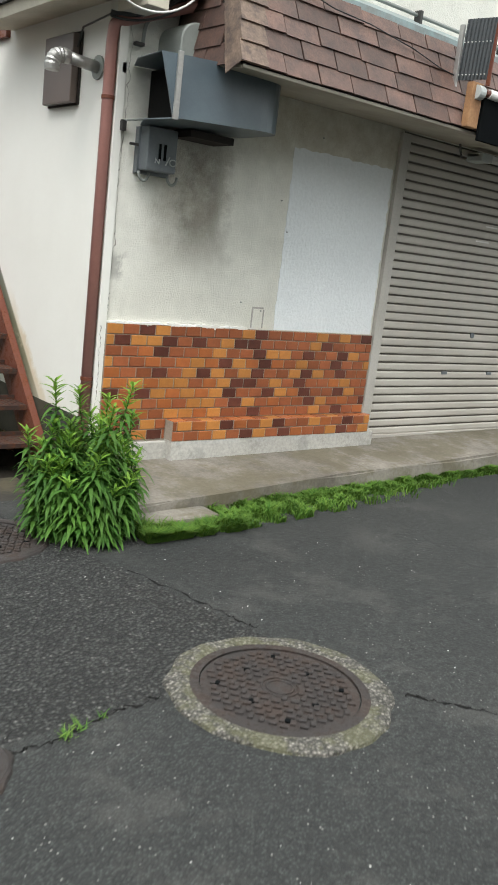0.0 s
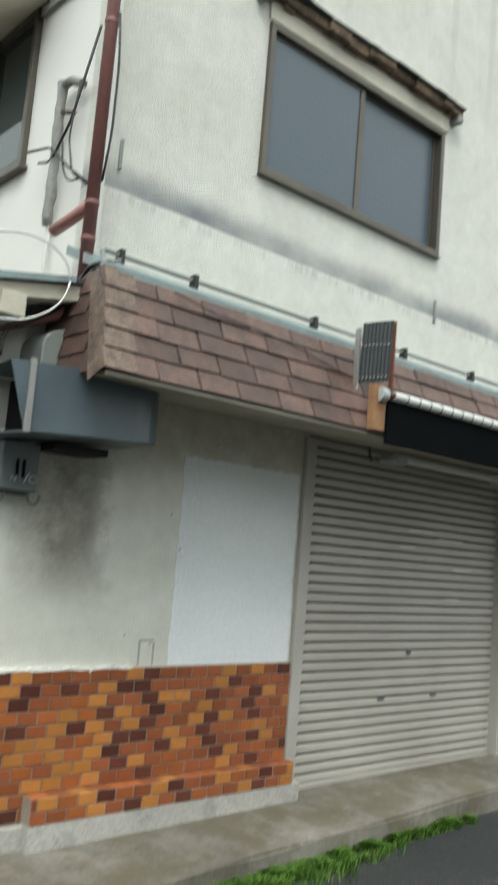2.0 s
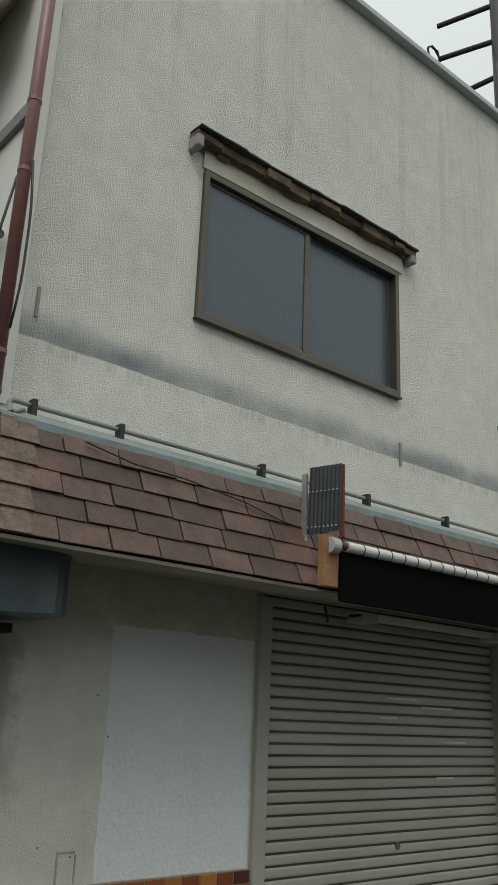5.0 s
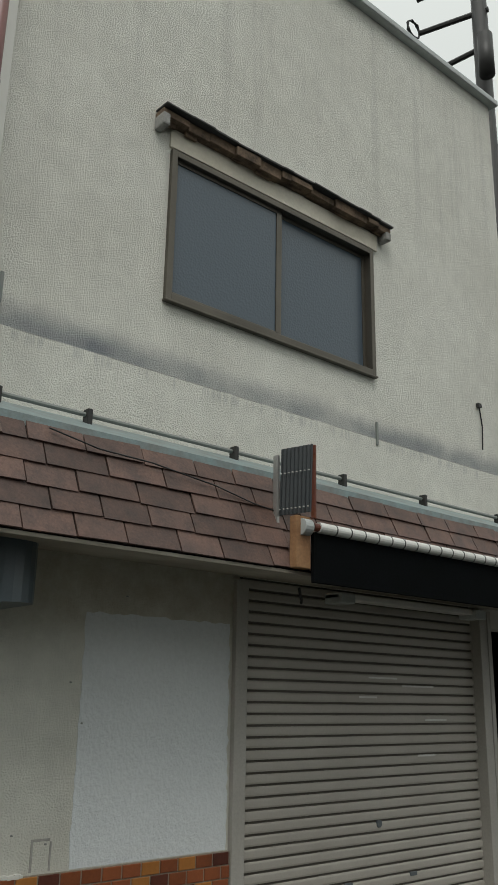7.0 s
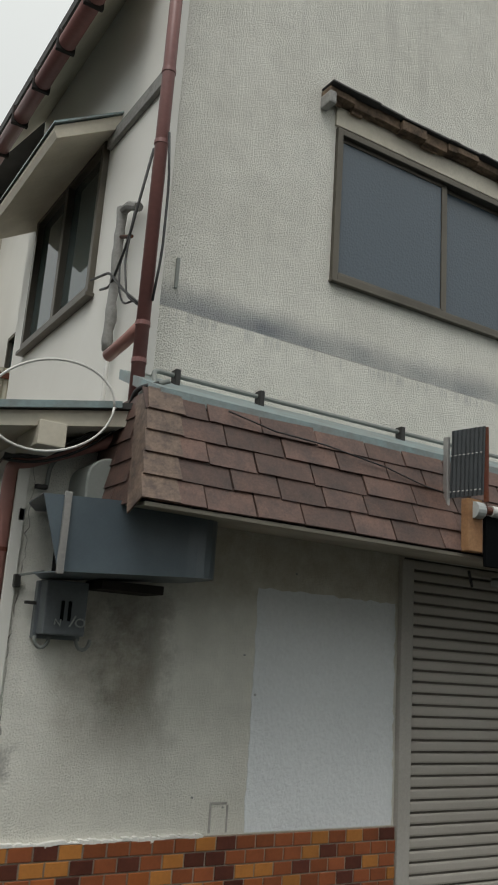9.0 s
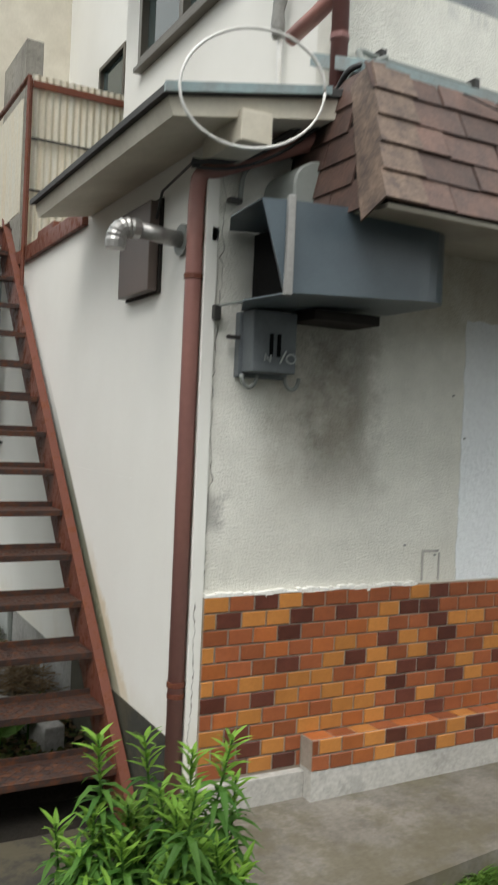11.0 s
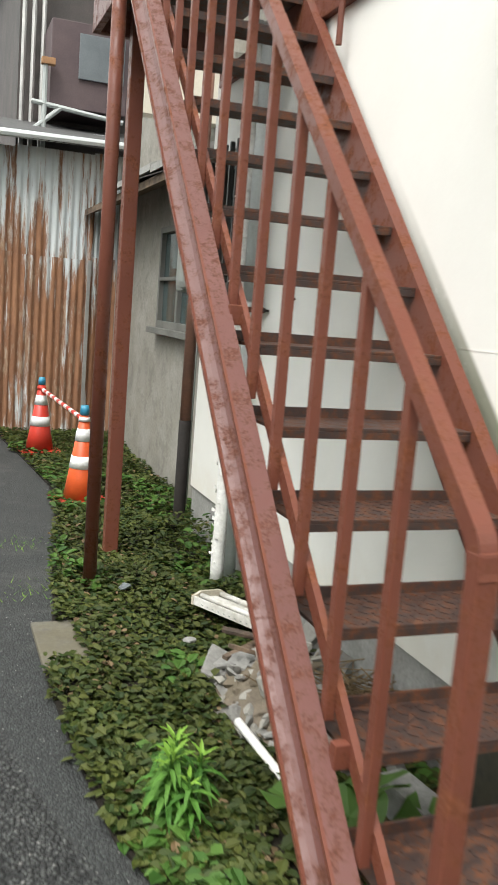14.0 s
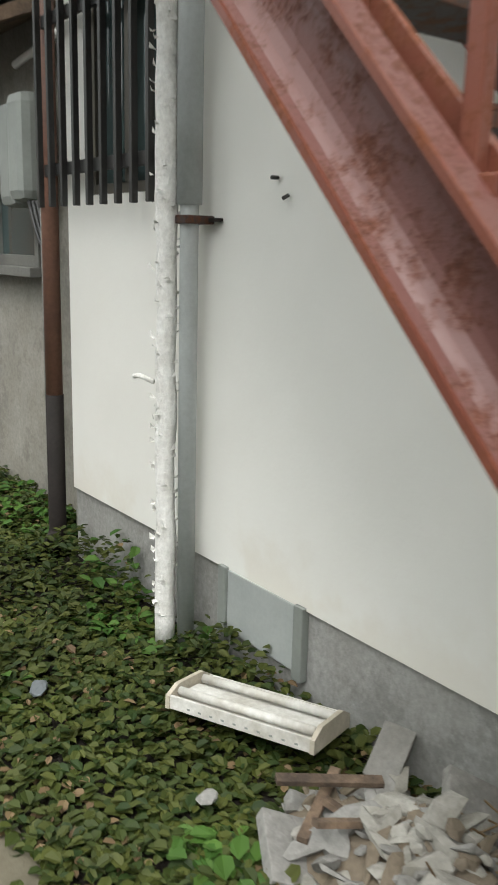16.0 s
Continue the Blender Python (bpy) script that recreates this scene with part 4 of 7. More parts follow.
def make_tiles():
    """The glazed dado: one tile each, running bond, with a ledge along the foot."""
    dado = structure("tiled_dado", box(2.0, 4.178, 0.255, 4.335, 4.2, 1.02), GROUT, "glazed tile dado in amber, russet and dark brown", "tiled wall")
    ledge = bmesh.new()
    box(2.49, 4.088, 0.276, 4.335, 4.178, 0.404, 0.0, ledge)
    led = structure("tiled_ledge", ledge, GROUT, "low tiled ledge along the foot of the shop wall", "tiled ledge")
    sizes = {}
    def tile_mesh(w, d, m):
        key = (round(w, 3), round(d, 3), m)
        if key not in sizes:
            me = bpy.data.meshes.new("tile")
            b = box(0, -0.007, 0, w, d, 0.061, 0.0)
            bmesh.ops.bevel(b, geom=[e for e in b.edges if all(v.co.y < 0 for v in e.verts)], offset=0.003, segments=1, affect="EDGES")
            b.to_mesh(me)
            b.free()
            me.materials.append(TILES[m])
            sizes[key] = me
        return sizes[key]
    pattern = ["YRDYRRRRRYDRRRRYRYRD", "YDYYDRDRYDDRRRRYDRRRR", "RRODRROYRRDYYRDRRDYR", "YRROROYODYODORYRRDRRY", "ORRDRYDYRYDRRYDYRDRR", "YOYOYYROYDDRYRDRROYRR",
               "DRDYOYOYDRRDYODRRDYR", "ROYRORYYRDYRORRDYRORD", "YDORYYOYRRDRORRYRDRO", "YRDYRYOYDORYDRRYORDRY", "RDYDRROYRDYRDORRYDRY", "DYDRYDRYRDYRDRRYDRYRD"]
    pick = {"Y": 0, "R": 1, "D": 2, "O": 3}
    rnd = random.Random(11)
    def lay(parent, row, z, y, x_from, x_to):
        x, k = 2.003 - (0.058 if row % 2 else 0), 0
        while x < x_to - 0.01:
            a, b = max(x, x_from), min(x + 0.108, x_to)
            if b - a > 0.015:
                c = pick[pattern[row][k % len(pattern[row])]]
                ob = new("tile", tile_mesh(b - a, 0.0, c))
                ob.location = (a, y + rnd.uniform(-0.001, 0.001), z)
                ob.rotation_euler = (rnd.uniform(-0.006, 0.006), 0, rnd.uniform(-0.006, 0.006))
                ob.parent = parent
            x += 0.1165
            k += 1
    for row in range(11):
        z = 1.02 - 0.064 - row * 0.068
        if row < 9:
            lay(dado, row, z, 4.178, 2.003, 4.33)
        else:
            lay(dado, row, z, 4.178, 2.003, 2.485)
            lay(led, row, z, 4.088, 2.492, 4.33)
    for k in range(16):
        ob = new("tile", tile_mesh(0.108, 0.0, (3, 1, 0, 1, 3)[k % 5]))
        ob.matrix_basis = pose(2.495 + k * 0.1165, 4.172 - 0.076, 0.402, -90, 0, 0) @ Matrix.Diagonal((1, 1, 1.25, 1))
        ob.parent = led


def make_shutter():
    s = thing("roller_shutter", "closed beige steel roller shutter with lock holes and scuffs", "shutter", at=(5.5, 4.2, 0.17))
    x0, x1, z0, z1, pitch = 4.44, 6.82, 0.15, 2.62, 0.0674
    me = bpy.data.meshes.new("slat")
    b = bmesh.new()
    prof = [(0.002, 0.0), (-0.010, 0.003), (-0.014, 0.014), (-0.014, 0.045), (-0.011, 0.052), (-0.003, 0.056), (0.002, 0.057), (0.002, pitch)]
    rows = [[b.verts.new((x, y, z)) for y, z in prof] for x in (x0, x1)]
    for k in range(len(prof) - 1):
        b.faces.new((rows[0][k], rows[1][k], rows[1][k + 1], rows[0][k + 1]))
    b.to_mesh(me)
    b.free()
    me.materials.append(SHUT)
    # joint faces get a darker colour: dirt plus the groove's shadow painted in
    me.materials.append(surface("dirt_and_shade_in_shutter_joints", (0.16, 0.145, 0.122), (0.11, 0.098, 0.082), rough=0.85, bump=0.1))
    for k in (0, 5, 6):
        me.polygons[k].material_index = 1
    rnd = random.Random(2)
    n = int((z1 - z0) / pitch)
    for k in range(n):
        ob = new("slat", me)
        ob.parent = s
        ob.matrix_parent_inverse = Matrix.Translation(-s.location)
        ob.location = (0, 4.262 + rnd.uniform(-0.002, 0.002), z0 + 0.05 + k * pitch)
    part("bottom_bar", box(x0, 4.24, z0 - 0.02, x1, 4.275, z0 + 0.05, 0.006), SHUT, s)
    for x, z, w in ((5.67, 1.055, 0.024),):
        part("lock", tube([(x, 4.255, z), (x, 4.240, z)], w, 14), METALBOX, s, "round dark lock")
    for x in (5.37, 6.01):
        part("latch_slot", box(x - 0.035, 4.241, 0.708, x + 0.035, 4.256, 0.733, 0.004), METALBOX, s)
    for x, z, w in ((5.6, 1.98, 0.30), (5.95, 1.93, 0.36), (5.5, 1.85, 0.18), (6.2, 1.70, 0.25), (6.1, 1.46, 0.2)):
        part("scuff", box(x, 4.2455, z, x + w, 4.2475, z + 0.012, 0.0), WHITE, s, "pale scuff")
    g = thing("shutter_frame", "grey-beige guide rails and head of the shutter", "shutter frame", at=(5.5, 4.2, 0.15))
    for x in (4.338, 6.82):
        part("guide_rail", box(x, 4.165, 0.15, x + 0.095, 4.30, 2.53, 0.006), GUIDE, g)
    part("pillar", box(6.917, 4.16, 0.15, 6.965, 4.36, 2.53, 0.006), GUIDE, g, "pale jamb post beside the shutter")
    part("pillar_foot", box(6.90, 4.13, 0.15, 6.985, 4.36, 0.42, 0.01), BASE, g)
    part("head_lamp", box(5.05, 4.0, 2.462, 6.55, 4.12, 2.50, 0.008), WHITE, g, "white tube lamp housing under the soffit")
    for x in (5.05, 6.5):
        part("lamp_end", box(x, 3.97, 2.432, x + 0.13, 4.13, 2.50, 0.012), GREYPIPE, g)


def make_mansard():
    y0, z0, y1, z1, xl, xr = 3.455, 2.497, 3.68, 3.05, 2.27, 9.5
    core = prism([(y0 + 0.012, z0), (y1 + 0.012, z1 - 0.01), (4.2, z1 + 0.02), (4.2, z0 + 0.08)], "x", xl + 0.012, xr)
    for v in core.verts:
        if v.co.x < xl + 0.1:
            v.co.x += 0.16 * (v.co.z - z0)
    m = structure("mansard", core, DARK, "steep brown shingled mansard over the shop front", "mansard roof")
    structure("soffit", prism([(y0 + 0.02, z0 - 0.022), (y0 + 0.02, z0 - 0.004), (4.2, z0 + 0.075), (4.2, z0 + 0.057)], "x", xl + 0.02, xr), SOFFIT, "cream soffit board under the mansard", "soffit")
    structure("fascia", box(xl + 0.01, y0 + 0.004, z0 - 0.024, xr, y0 + 0.02, z0 - 0.005, 0.003), SOFFIT, "narrow cream drip edge", "trim")
    rows, tilt = 5, math.degrees(math.atan2(y1 - y0, z1 - z0))
    length = math.hypot(y1 - y0, z1 - z0) / rows
    rnd = random.Random(8)
    def shingle_mesh(w, mat):
        me = bpy.data.meshes.new("shingle")
        b = bmesh.new()
        cor = [(0.004, -0.014, 0), (w - 0.004, -0.014, 0), (w - 0.004, -0.004, length + 0.006), (0.004, -0.004, length + 0.006)]
        front = [b.verts.new(c) for c in cor]
        backv = [b.verts.new((x, y + 0.009, z)) for x, y, z in cor]
        b.faces.new(front)
        b.faces.new(backv[::-1])
        for k in range(4):
            b.faces.new((front[k], backv[k], backv[(k + 1) % 4], front[(k + 1) % 4]))
        bmesh.ops.recalc_face_normals(b, faces=b.faces)
        b.to_mesh(me)
        b.free()
        me.materials.append(mat)
        return me
    widths = [shingle_mesh(w, SHINGLE) for w in (0.26, 0.30, 0.33)]
    for r in range(rows):
        x = xl + 0.04 + (r % 2) * 0.11
        cy, cz = y0 + (y1 - y0) * r / rows, z0 + (z1 - z0) * r / rows
        while x < (7.6 if r < 5 else xr):
            k = rnd.randrange(3)
            if x > xl - 0.02:
                ob = new("shingle", widths[k])
                ob.matrix_basis = pose(x, cy, cz + rnd.uniform(-0.004, 0.004), -tilt, rnd.uniform(-0.6, 0.6), rnd.uniform(-0.7, 0.7))
                ob.parent = m
            x += (0.26, 0.30, 0.33)[k]
    # tan hip pieces round the left corner, and the return face
    hip_me, ret = bpy.data.meshes.new("hip"), shingle_mesh(0.25, SHINGLE)
    b = bmesh.new()
    for pts in (((-0.016, 0.13, 0), (-0.016, -0.020, 0), (-0.002, -0.008, length + 0.010), (-0.002, 0.13, length + 0.010)), ((-0.016, -0.020, 0), (0.17, -0.020, 0), (0.165, -0.008, length + 0.010), (-0.002, -0.008, length + 0.010))):
        b.faces.new([b.verts.new(p) for p in pts])
    bmesh.ops.remove_doubles(b, verts=b.verts, dist=0.001)
    bmesh.ops.recalc_face_normals(b, faces=b.faces)
    ext = bmesh.ops.extrude_face_region(b, geom=b.faces[:])
    bmesh.ops.translate(b, vec=(0.008, 0.012, 0), verts=[v for v in ext["geom"] if isinstance(v, bmesh.types.BMVert)])
    b.to_mesh(hip_me)
    b.free()
    hip_me.materials.append(HIP)
    for r in range(rows):
        cy, cz = y0 + (y1 - y0) * r / rows, z0 + (z1 - z0) * r / rows
        ob = new("hip", hip_me)
        ob.matrix_basis = pose(xl + 0.018 * r, cy, cz, -tilt, 0, 0)
        ob.parent = m
        for k in range(3):
            yy = cy + 0.12 + k * 0.25 + (r % 2) * 0.07
            if yy < 4.12:
                ob = new("shingle", ret)
                ob.matrix_basis = pose(xl + 0.018 * r + 0.010, min(yy + 0.25, 4.195), cz, -9, 0, -90)
                ob.parent = m
    # flashing, and the cable pipe that is clipped above it
    structure("flashing", prism([(y1 - 0.012, z1 - 0.035), (y1 - 0.012, z1 + 0.02), (4.2, z1 + 0.245), (4.2, z1 + 0.19)], "x", xl + 0.13, xr), FLASH, "weathered blue-green metal flashing on the mansard", "flashing")
    c = thing("conduit", "grey cable conduit clipped along the flashing", "conduit", at=(5, 3.8, 3.12))
    part("pipe", tube(bend([(xl + 0.19, 3.86, 3.10), (xl + 0.24, 4.02, 3.27), (xl + 0.40, 4.07, 3.285), (xr, 4.07, 3.285)], 0.05), 0.013, 8), GREYBOX, c)
    for x in (2.645, 3.165, 4.19, 5.155, 6.03, 7.0):
        part("clip", box(x, 4.035, 3.215, x + 0.03, 4.095, 3.315, 0.006), IRON, c)


def make_awning():
    a = thing("roller_awning", "rolled-up shop awning with white tube and dark valance", "awning", at=(5.2, 3.45, 2.5))
    part("mount_board", box(4.10, 3.40, 2.50, 4.205, 3.455, 2.78, 0.006), WOODP, a, "rust-stained bare timber board")
    part("backing_post", box(4.095, 3.55, 2.62, 4.115, 3.585, 3.14, 0.004), STEEL, a)
    p = bmesh.new()
    n, rows = 40, []
    for z in (2.80, 3.175):
        rows.append([p.verts.new((4.12 + 0.05 * k / n + 0.004 * math.sin(2 * math.pi * k / 5), 3.56 - 0.20 * k / n - (z - 2.8) * 0.04, z)) for k in range(n + 1)])
    for k in range(n):
        p.faces.new((rows[0][k], rows[0][k + 1], rows[1][k + 1], rows[1][k]))
    sh = part("end_shield", p, surface("dark_grey_ribbed_sheet", (0.035, 0.042, 0.046), (0.05, 0.055, 0.058), rough=0.45, bump=0.05), a, "dark ribbed end shield with two rivet lines")
    sh.modifiers.new("shell", "SOLIDIFY").thickness = 0.006
    for z in (2.83, 3.03):
        for k in range(8):
            f = (k + 0.5) / 8
            x, y = 4.112 + 0.05 * f, 3.56 - 0.20 * f - (z - 2.8) * 0.04
            part("rivet", tube([(x, y, z), (x - 0.008, y, z)], 0.0035, 6), WHITE, sh)
    part("rust_edge", box(4.172, 3.335, 2.76, 4.186, 3.365, 3.17, 0.004), OXIDE, a)
    part("end_cap", tube([(4.13, 3.40, 2.72), (4.19, 3.40, 2.72)], 0.045, 16), GREYPIPE, a)
    part("bearing", tube([(4.20, 3.38, 2.725), (4.27, 3.38, 2.725)], 0.022, 12), OXIDE, a)
    part("roll_tube", tube([(4.24, 3.38, 2.725), (8.6, 3.38, 2.725)], 0.030, 16), WHITE, a, "white awning tube")
    for k in range(28):
        x = 4.36 + k * 0.115
        part("strap", tube([(x, 3.38, 2.725), (x + 0.008, 3.38, 2.725)], 0.0315, 14), IRON, a)
    part("valance", box(4.215, 3.385, 2.43, 8.6, 3.41, 2.70, 0.004), BLACK, a, "black awning valance")
    part("arm", tube([(4.33, 3.62, 2.43), (4.33, 3.60, 2.36), (4.28, 3.55, 2.34)], 0.008, 8), IRON, a)


def make_lean_to():
    """Small tin roof over the corner, cream boarded."""
    structure("lean_to_roof", prism([(1.665, 2.785), (1.645, 2.85), (2.385, 2.999), (2.385, 2.920)], "y", 3.90, 5.72), CREAM, "cream soffit and fascia of the small corner roof", "roof")
    structure("lean_to_covering", prism([(1.62, 2.85), (1.62, 2.877), (2.385, 3.034), (2.385, 3.004)], "y", 3.88, 5.74), ROOFING, "dark sheet covering of the small corner roof", "roof")
    structure("lean_to_edge", prism([(1.62, 2.85), (1.62, 2.885), (2.30, 3.022), (2.30, 2.99)], "y", 3.865, 3.88), FLASH, "blue-grey metal edge of the small roof", "flashing")
    structure("lean_to_infill", box(2.386, 4.20, 2.951, 2.529, 5.72, 3.03), CREAM, "cream board closing the small roof against the wall", "roof")
    structure("wall_side_gable", box(1.965, 4.2, 2.86, 2.53, 4.36, 2.95), SIDE, "white rendered wall above the corner")
    structure("wall_side_head", box(1.962, 4.36, 2.86, 2.12, 5.60, 2.87), SIDE, "white wall head under the small roof")
    structure("lean_to_beam", box(1.92, 3.87, 2.745, 2.05, 4.2, 2.86, 0.006), CREAM, "cream boxed rafter end", "beam")


def make_downpipe():
    d = thing("downpipe", "red-brown rain pipe with an offset and clamps", "downpipe", at=(1.92, 4.28, 0))
    pts = bend([(2.43, 4.03, 3.05), (2.43, 4.02, 2.905), (1.92, 4.215, 2.70), (1.92, 4.235, 2.60), (1.92, 4.235, -0.09)], 0.03, 5)
    part("pipe", tube(pts, 0.034, 16), PIPE, d, smooth=True)
    part("upper_pipe", tube([(2.43, 4.03, 3.0), (2.43, 4.03, 7.4)], 0.036, 16), OLDPIPE, d, "darker maroon upper length", smooth=True)
    for z, r in ((2.30, 0.0385), (0.665, 0.0385), (0.62, 0.0365)):
        part("collar", tube([(1.92, 4.235, z - 0.010), (1.92, 4.235, z + 0.010)], r, 16), OXIDE, d)
    for z in (3.30, 3.50, 4.55, 5.0, 5.9):
        part("collar", tube([(2.43, 4.03, z - 0.012), (2.43, 4.03, z + 0.012)], 0.040, 16), OLDPIPE, d)
    part("branch", tube(bend([(2.43, 4.03, 3.50), (2.40, 4.16, 3.44), (2.38, 4.34, 3.40)], 0.04), 0.034, 12), PIPE, d, smooth=True)
    for z in (2.30, 0.665):
        part("clamp", box(1.90, 4.25, z - 0.008, 1.96, 4.28, z + 0.008, 0.002), DARK, d)


def make_hood():
    h = thing("exhaust_hood", "blue-grey metal exhaust duct hood with an open mouth", "exhaust hood", at=(2.35, 4.2, 2.17))
    z0, z1 = 2.18, 2.50
    arc = [(2.62 + 0.235 * math.sin(a), 3.90 - 0.21 * math.cos(a)) for a in (k * math.pi / 2 / 7 for k in range(8))]
    line = [(1.925, 3.70), (2.015, 3.672)] + arc + [(2.857, 4.19)]
    b = bmesh.new()
    rise = lambda x: 0.055 * max(0.0, x - 2.0) / 0.857
    lo = [b.verts.new((x + (0.10 if k == 0 else 0), y, z0 + rise(x))) for k, (x, y) in enumerate(line)]
    hi = [b.verts.new((x, y, z1 + rise(x))) for x, y in line]
    for k in range(len(line) - 1):
        b.faces.new((lo[k], lo[k + 1], hi[k + 1], hi[k]))
    tb, bb = b.verts.new((1.955, 3.995, z1)), b.verts.new((2.014, 3.975, z0 + 0.005))
    wl0, wl1 = b.verts.new((2.12, 4.19, z0)), b.verts.new((2.05, 4.19, z1))
    b.faces.new([*hi, wl1, tb])
    b.faces.new([*lo, wl0, bb][::-1])
    bmesh.ops.recalc_face_normals(b, faces=b.faces)
    body = part("body", b, [DUCT], h)
    sol = body.modifiers.new("shell", "SOLIDIFY")
    sol.thickness, sol.offset = 0.006, -1
    # added black panel: stands in for the darkness inside the mouth
    part("lining", box(2.16, 3.70, z0 + 0.02, 2.17, 4.18, z1 - 0.012), VOID, h, "black panel standing in for the duct's inner shade")
    part("strip", box(2.005, 3.652, z0 - 0.01, 2.035, 3.670, z1 + 0.015, 0.004), STEEL, h, "pale metal seam strip")
    part("outlet", box(2.34, 3.98, z0 - 0.03, 2.66, 4.19, z0 + 0.012, 0.004), DARK, h, "sooty lower flange")
    part("arm", box(1.97, 4.185, 2.44, 2.0, 4.205, 2.50, 0.003), METALBOX, h)
    # grey vent cowl above it
    c = thing("vent_cowl", "grey-green round-topped vent cowl", "vent", at=(2.34, 4.1, 2.5))
    out = [(2.20, 2.51), (2.20, 2.66)] + [(2.32 - 0.12 * math.cos(a), 2.66 + 0.10 * math.sin(a)) for a in (k * math.pi / 8 for k in range(1, 8))] + [(2.44, 2.66), (2.44, 2.51)]
    cb = prism(out, "y", 3.95, 4.2)
    bmesh.ops.bevel(cb, geom=cb.edges[:], offset=0.008, segments=1, affect="EDGES")
    part("cover", cb, GREYBOX, c)
    part("stub", box(2.455, 3.93, 2.49, 2.505, 3.97, 2.76, 0.006), GREYPIPE, c)
    # switch box under the hood
    s = thing("switch_box", "dull blue-grey steel switch box with loose wires", "switch box", at=(2.22, 4.2, 1.93))
    part("box", box(2.115, 4.07, 1.93, 2.315, 4.2, 2.176, 0.006), METALBOX, s)
    part("back_plate", box(2.10, 4.16, 1.91, 2.33, 4.2, 2.172, 0.004), METALBOX, s)
    for x in (2.19, 2.225):
        part("slot", box(x, 4.062, 1.995, x + 0.014, 4.072, 2.085, 0.002), BLACK, s)
    part("wire", tube([(2.165, 4.06, 1.975), (2.165, 4.06, 2.0), (2.19, 4.056, 1.972), (2.19, 4.056, 2.0)], 0.004, 6), PALEBOX, s)
    part("wire", tube([(2.285 + 0.022 * math.cos(k / 12 * 6.283), 4.058, 1.99 + 0.018 * math.sin(k / 12 * 6.283)) for k in range(13)], 0.004, 6), PALEBOX, s)
    part("wire", tube([(2.235, 4.056, 1.97), (2.26, 4.056, 2.02)], 0.004, 6), PALEBOX, s)
    for x in (2.10, 2.30):
        part("cable_loop", tube([(x + 0.035 - 0.035 * math.cos(a), 4.13, 1.92 - 0.05 * math.sin(a)) for a in (k * math.pi / 8 for k in range(9))], 0.009, 8), GREYBOX, s, smooth=True)
    part("lug", box(2.045, 4.15, 2.06, 2.10, 4.17, 2.075, 0.003), IRON, s)
    part("bracket", box(1.985, 4.16, 2.13, 2.015, 4.2, 2.19, 0.004), IRON, s)
    part("bracket_rod", tube([(2.0, 4.17, 2.185), (2.10, 4.10, 2.21)], 0.006, 6), GREYBOX, s)
    part("lug", box(2.03, 4.15, 2.60, 2.085, 4.19, 2.62, 0.004), IRON, s)
    part("feed", tube(bend([(2.08, 4.17, 2.61), (2.09, 4.17, 2.74), (2.18, 4.17, 2.80)], 0.05), 0.011, 8), GREYBOX, s, smooth=True)


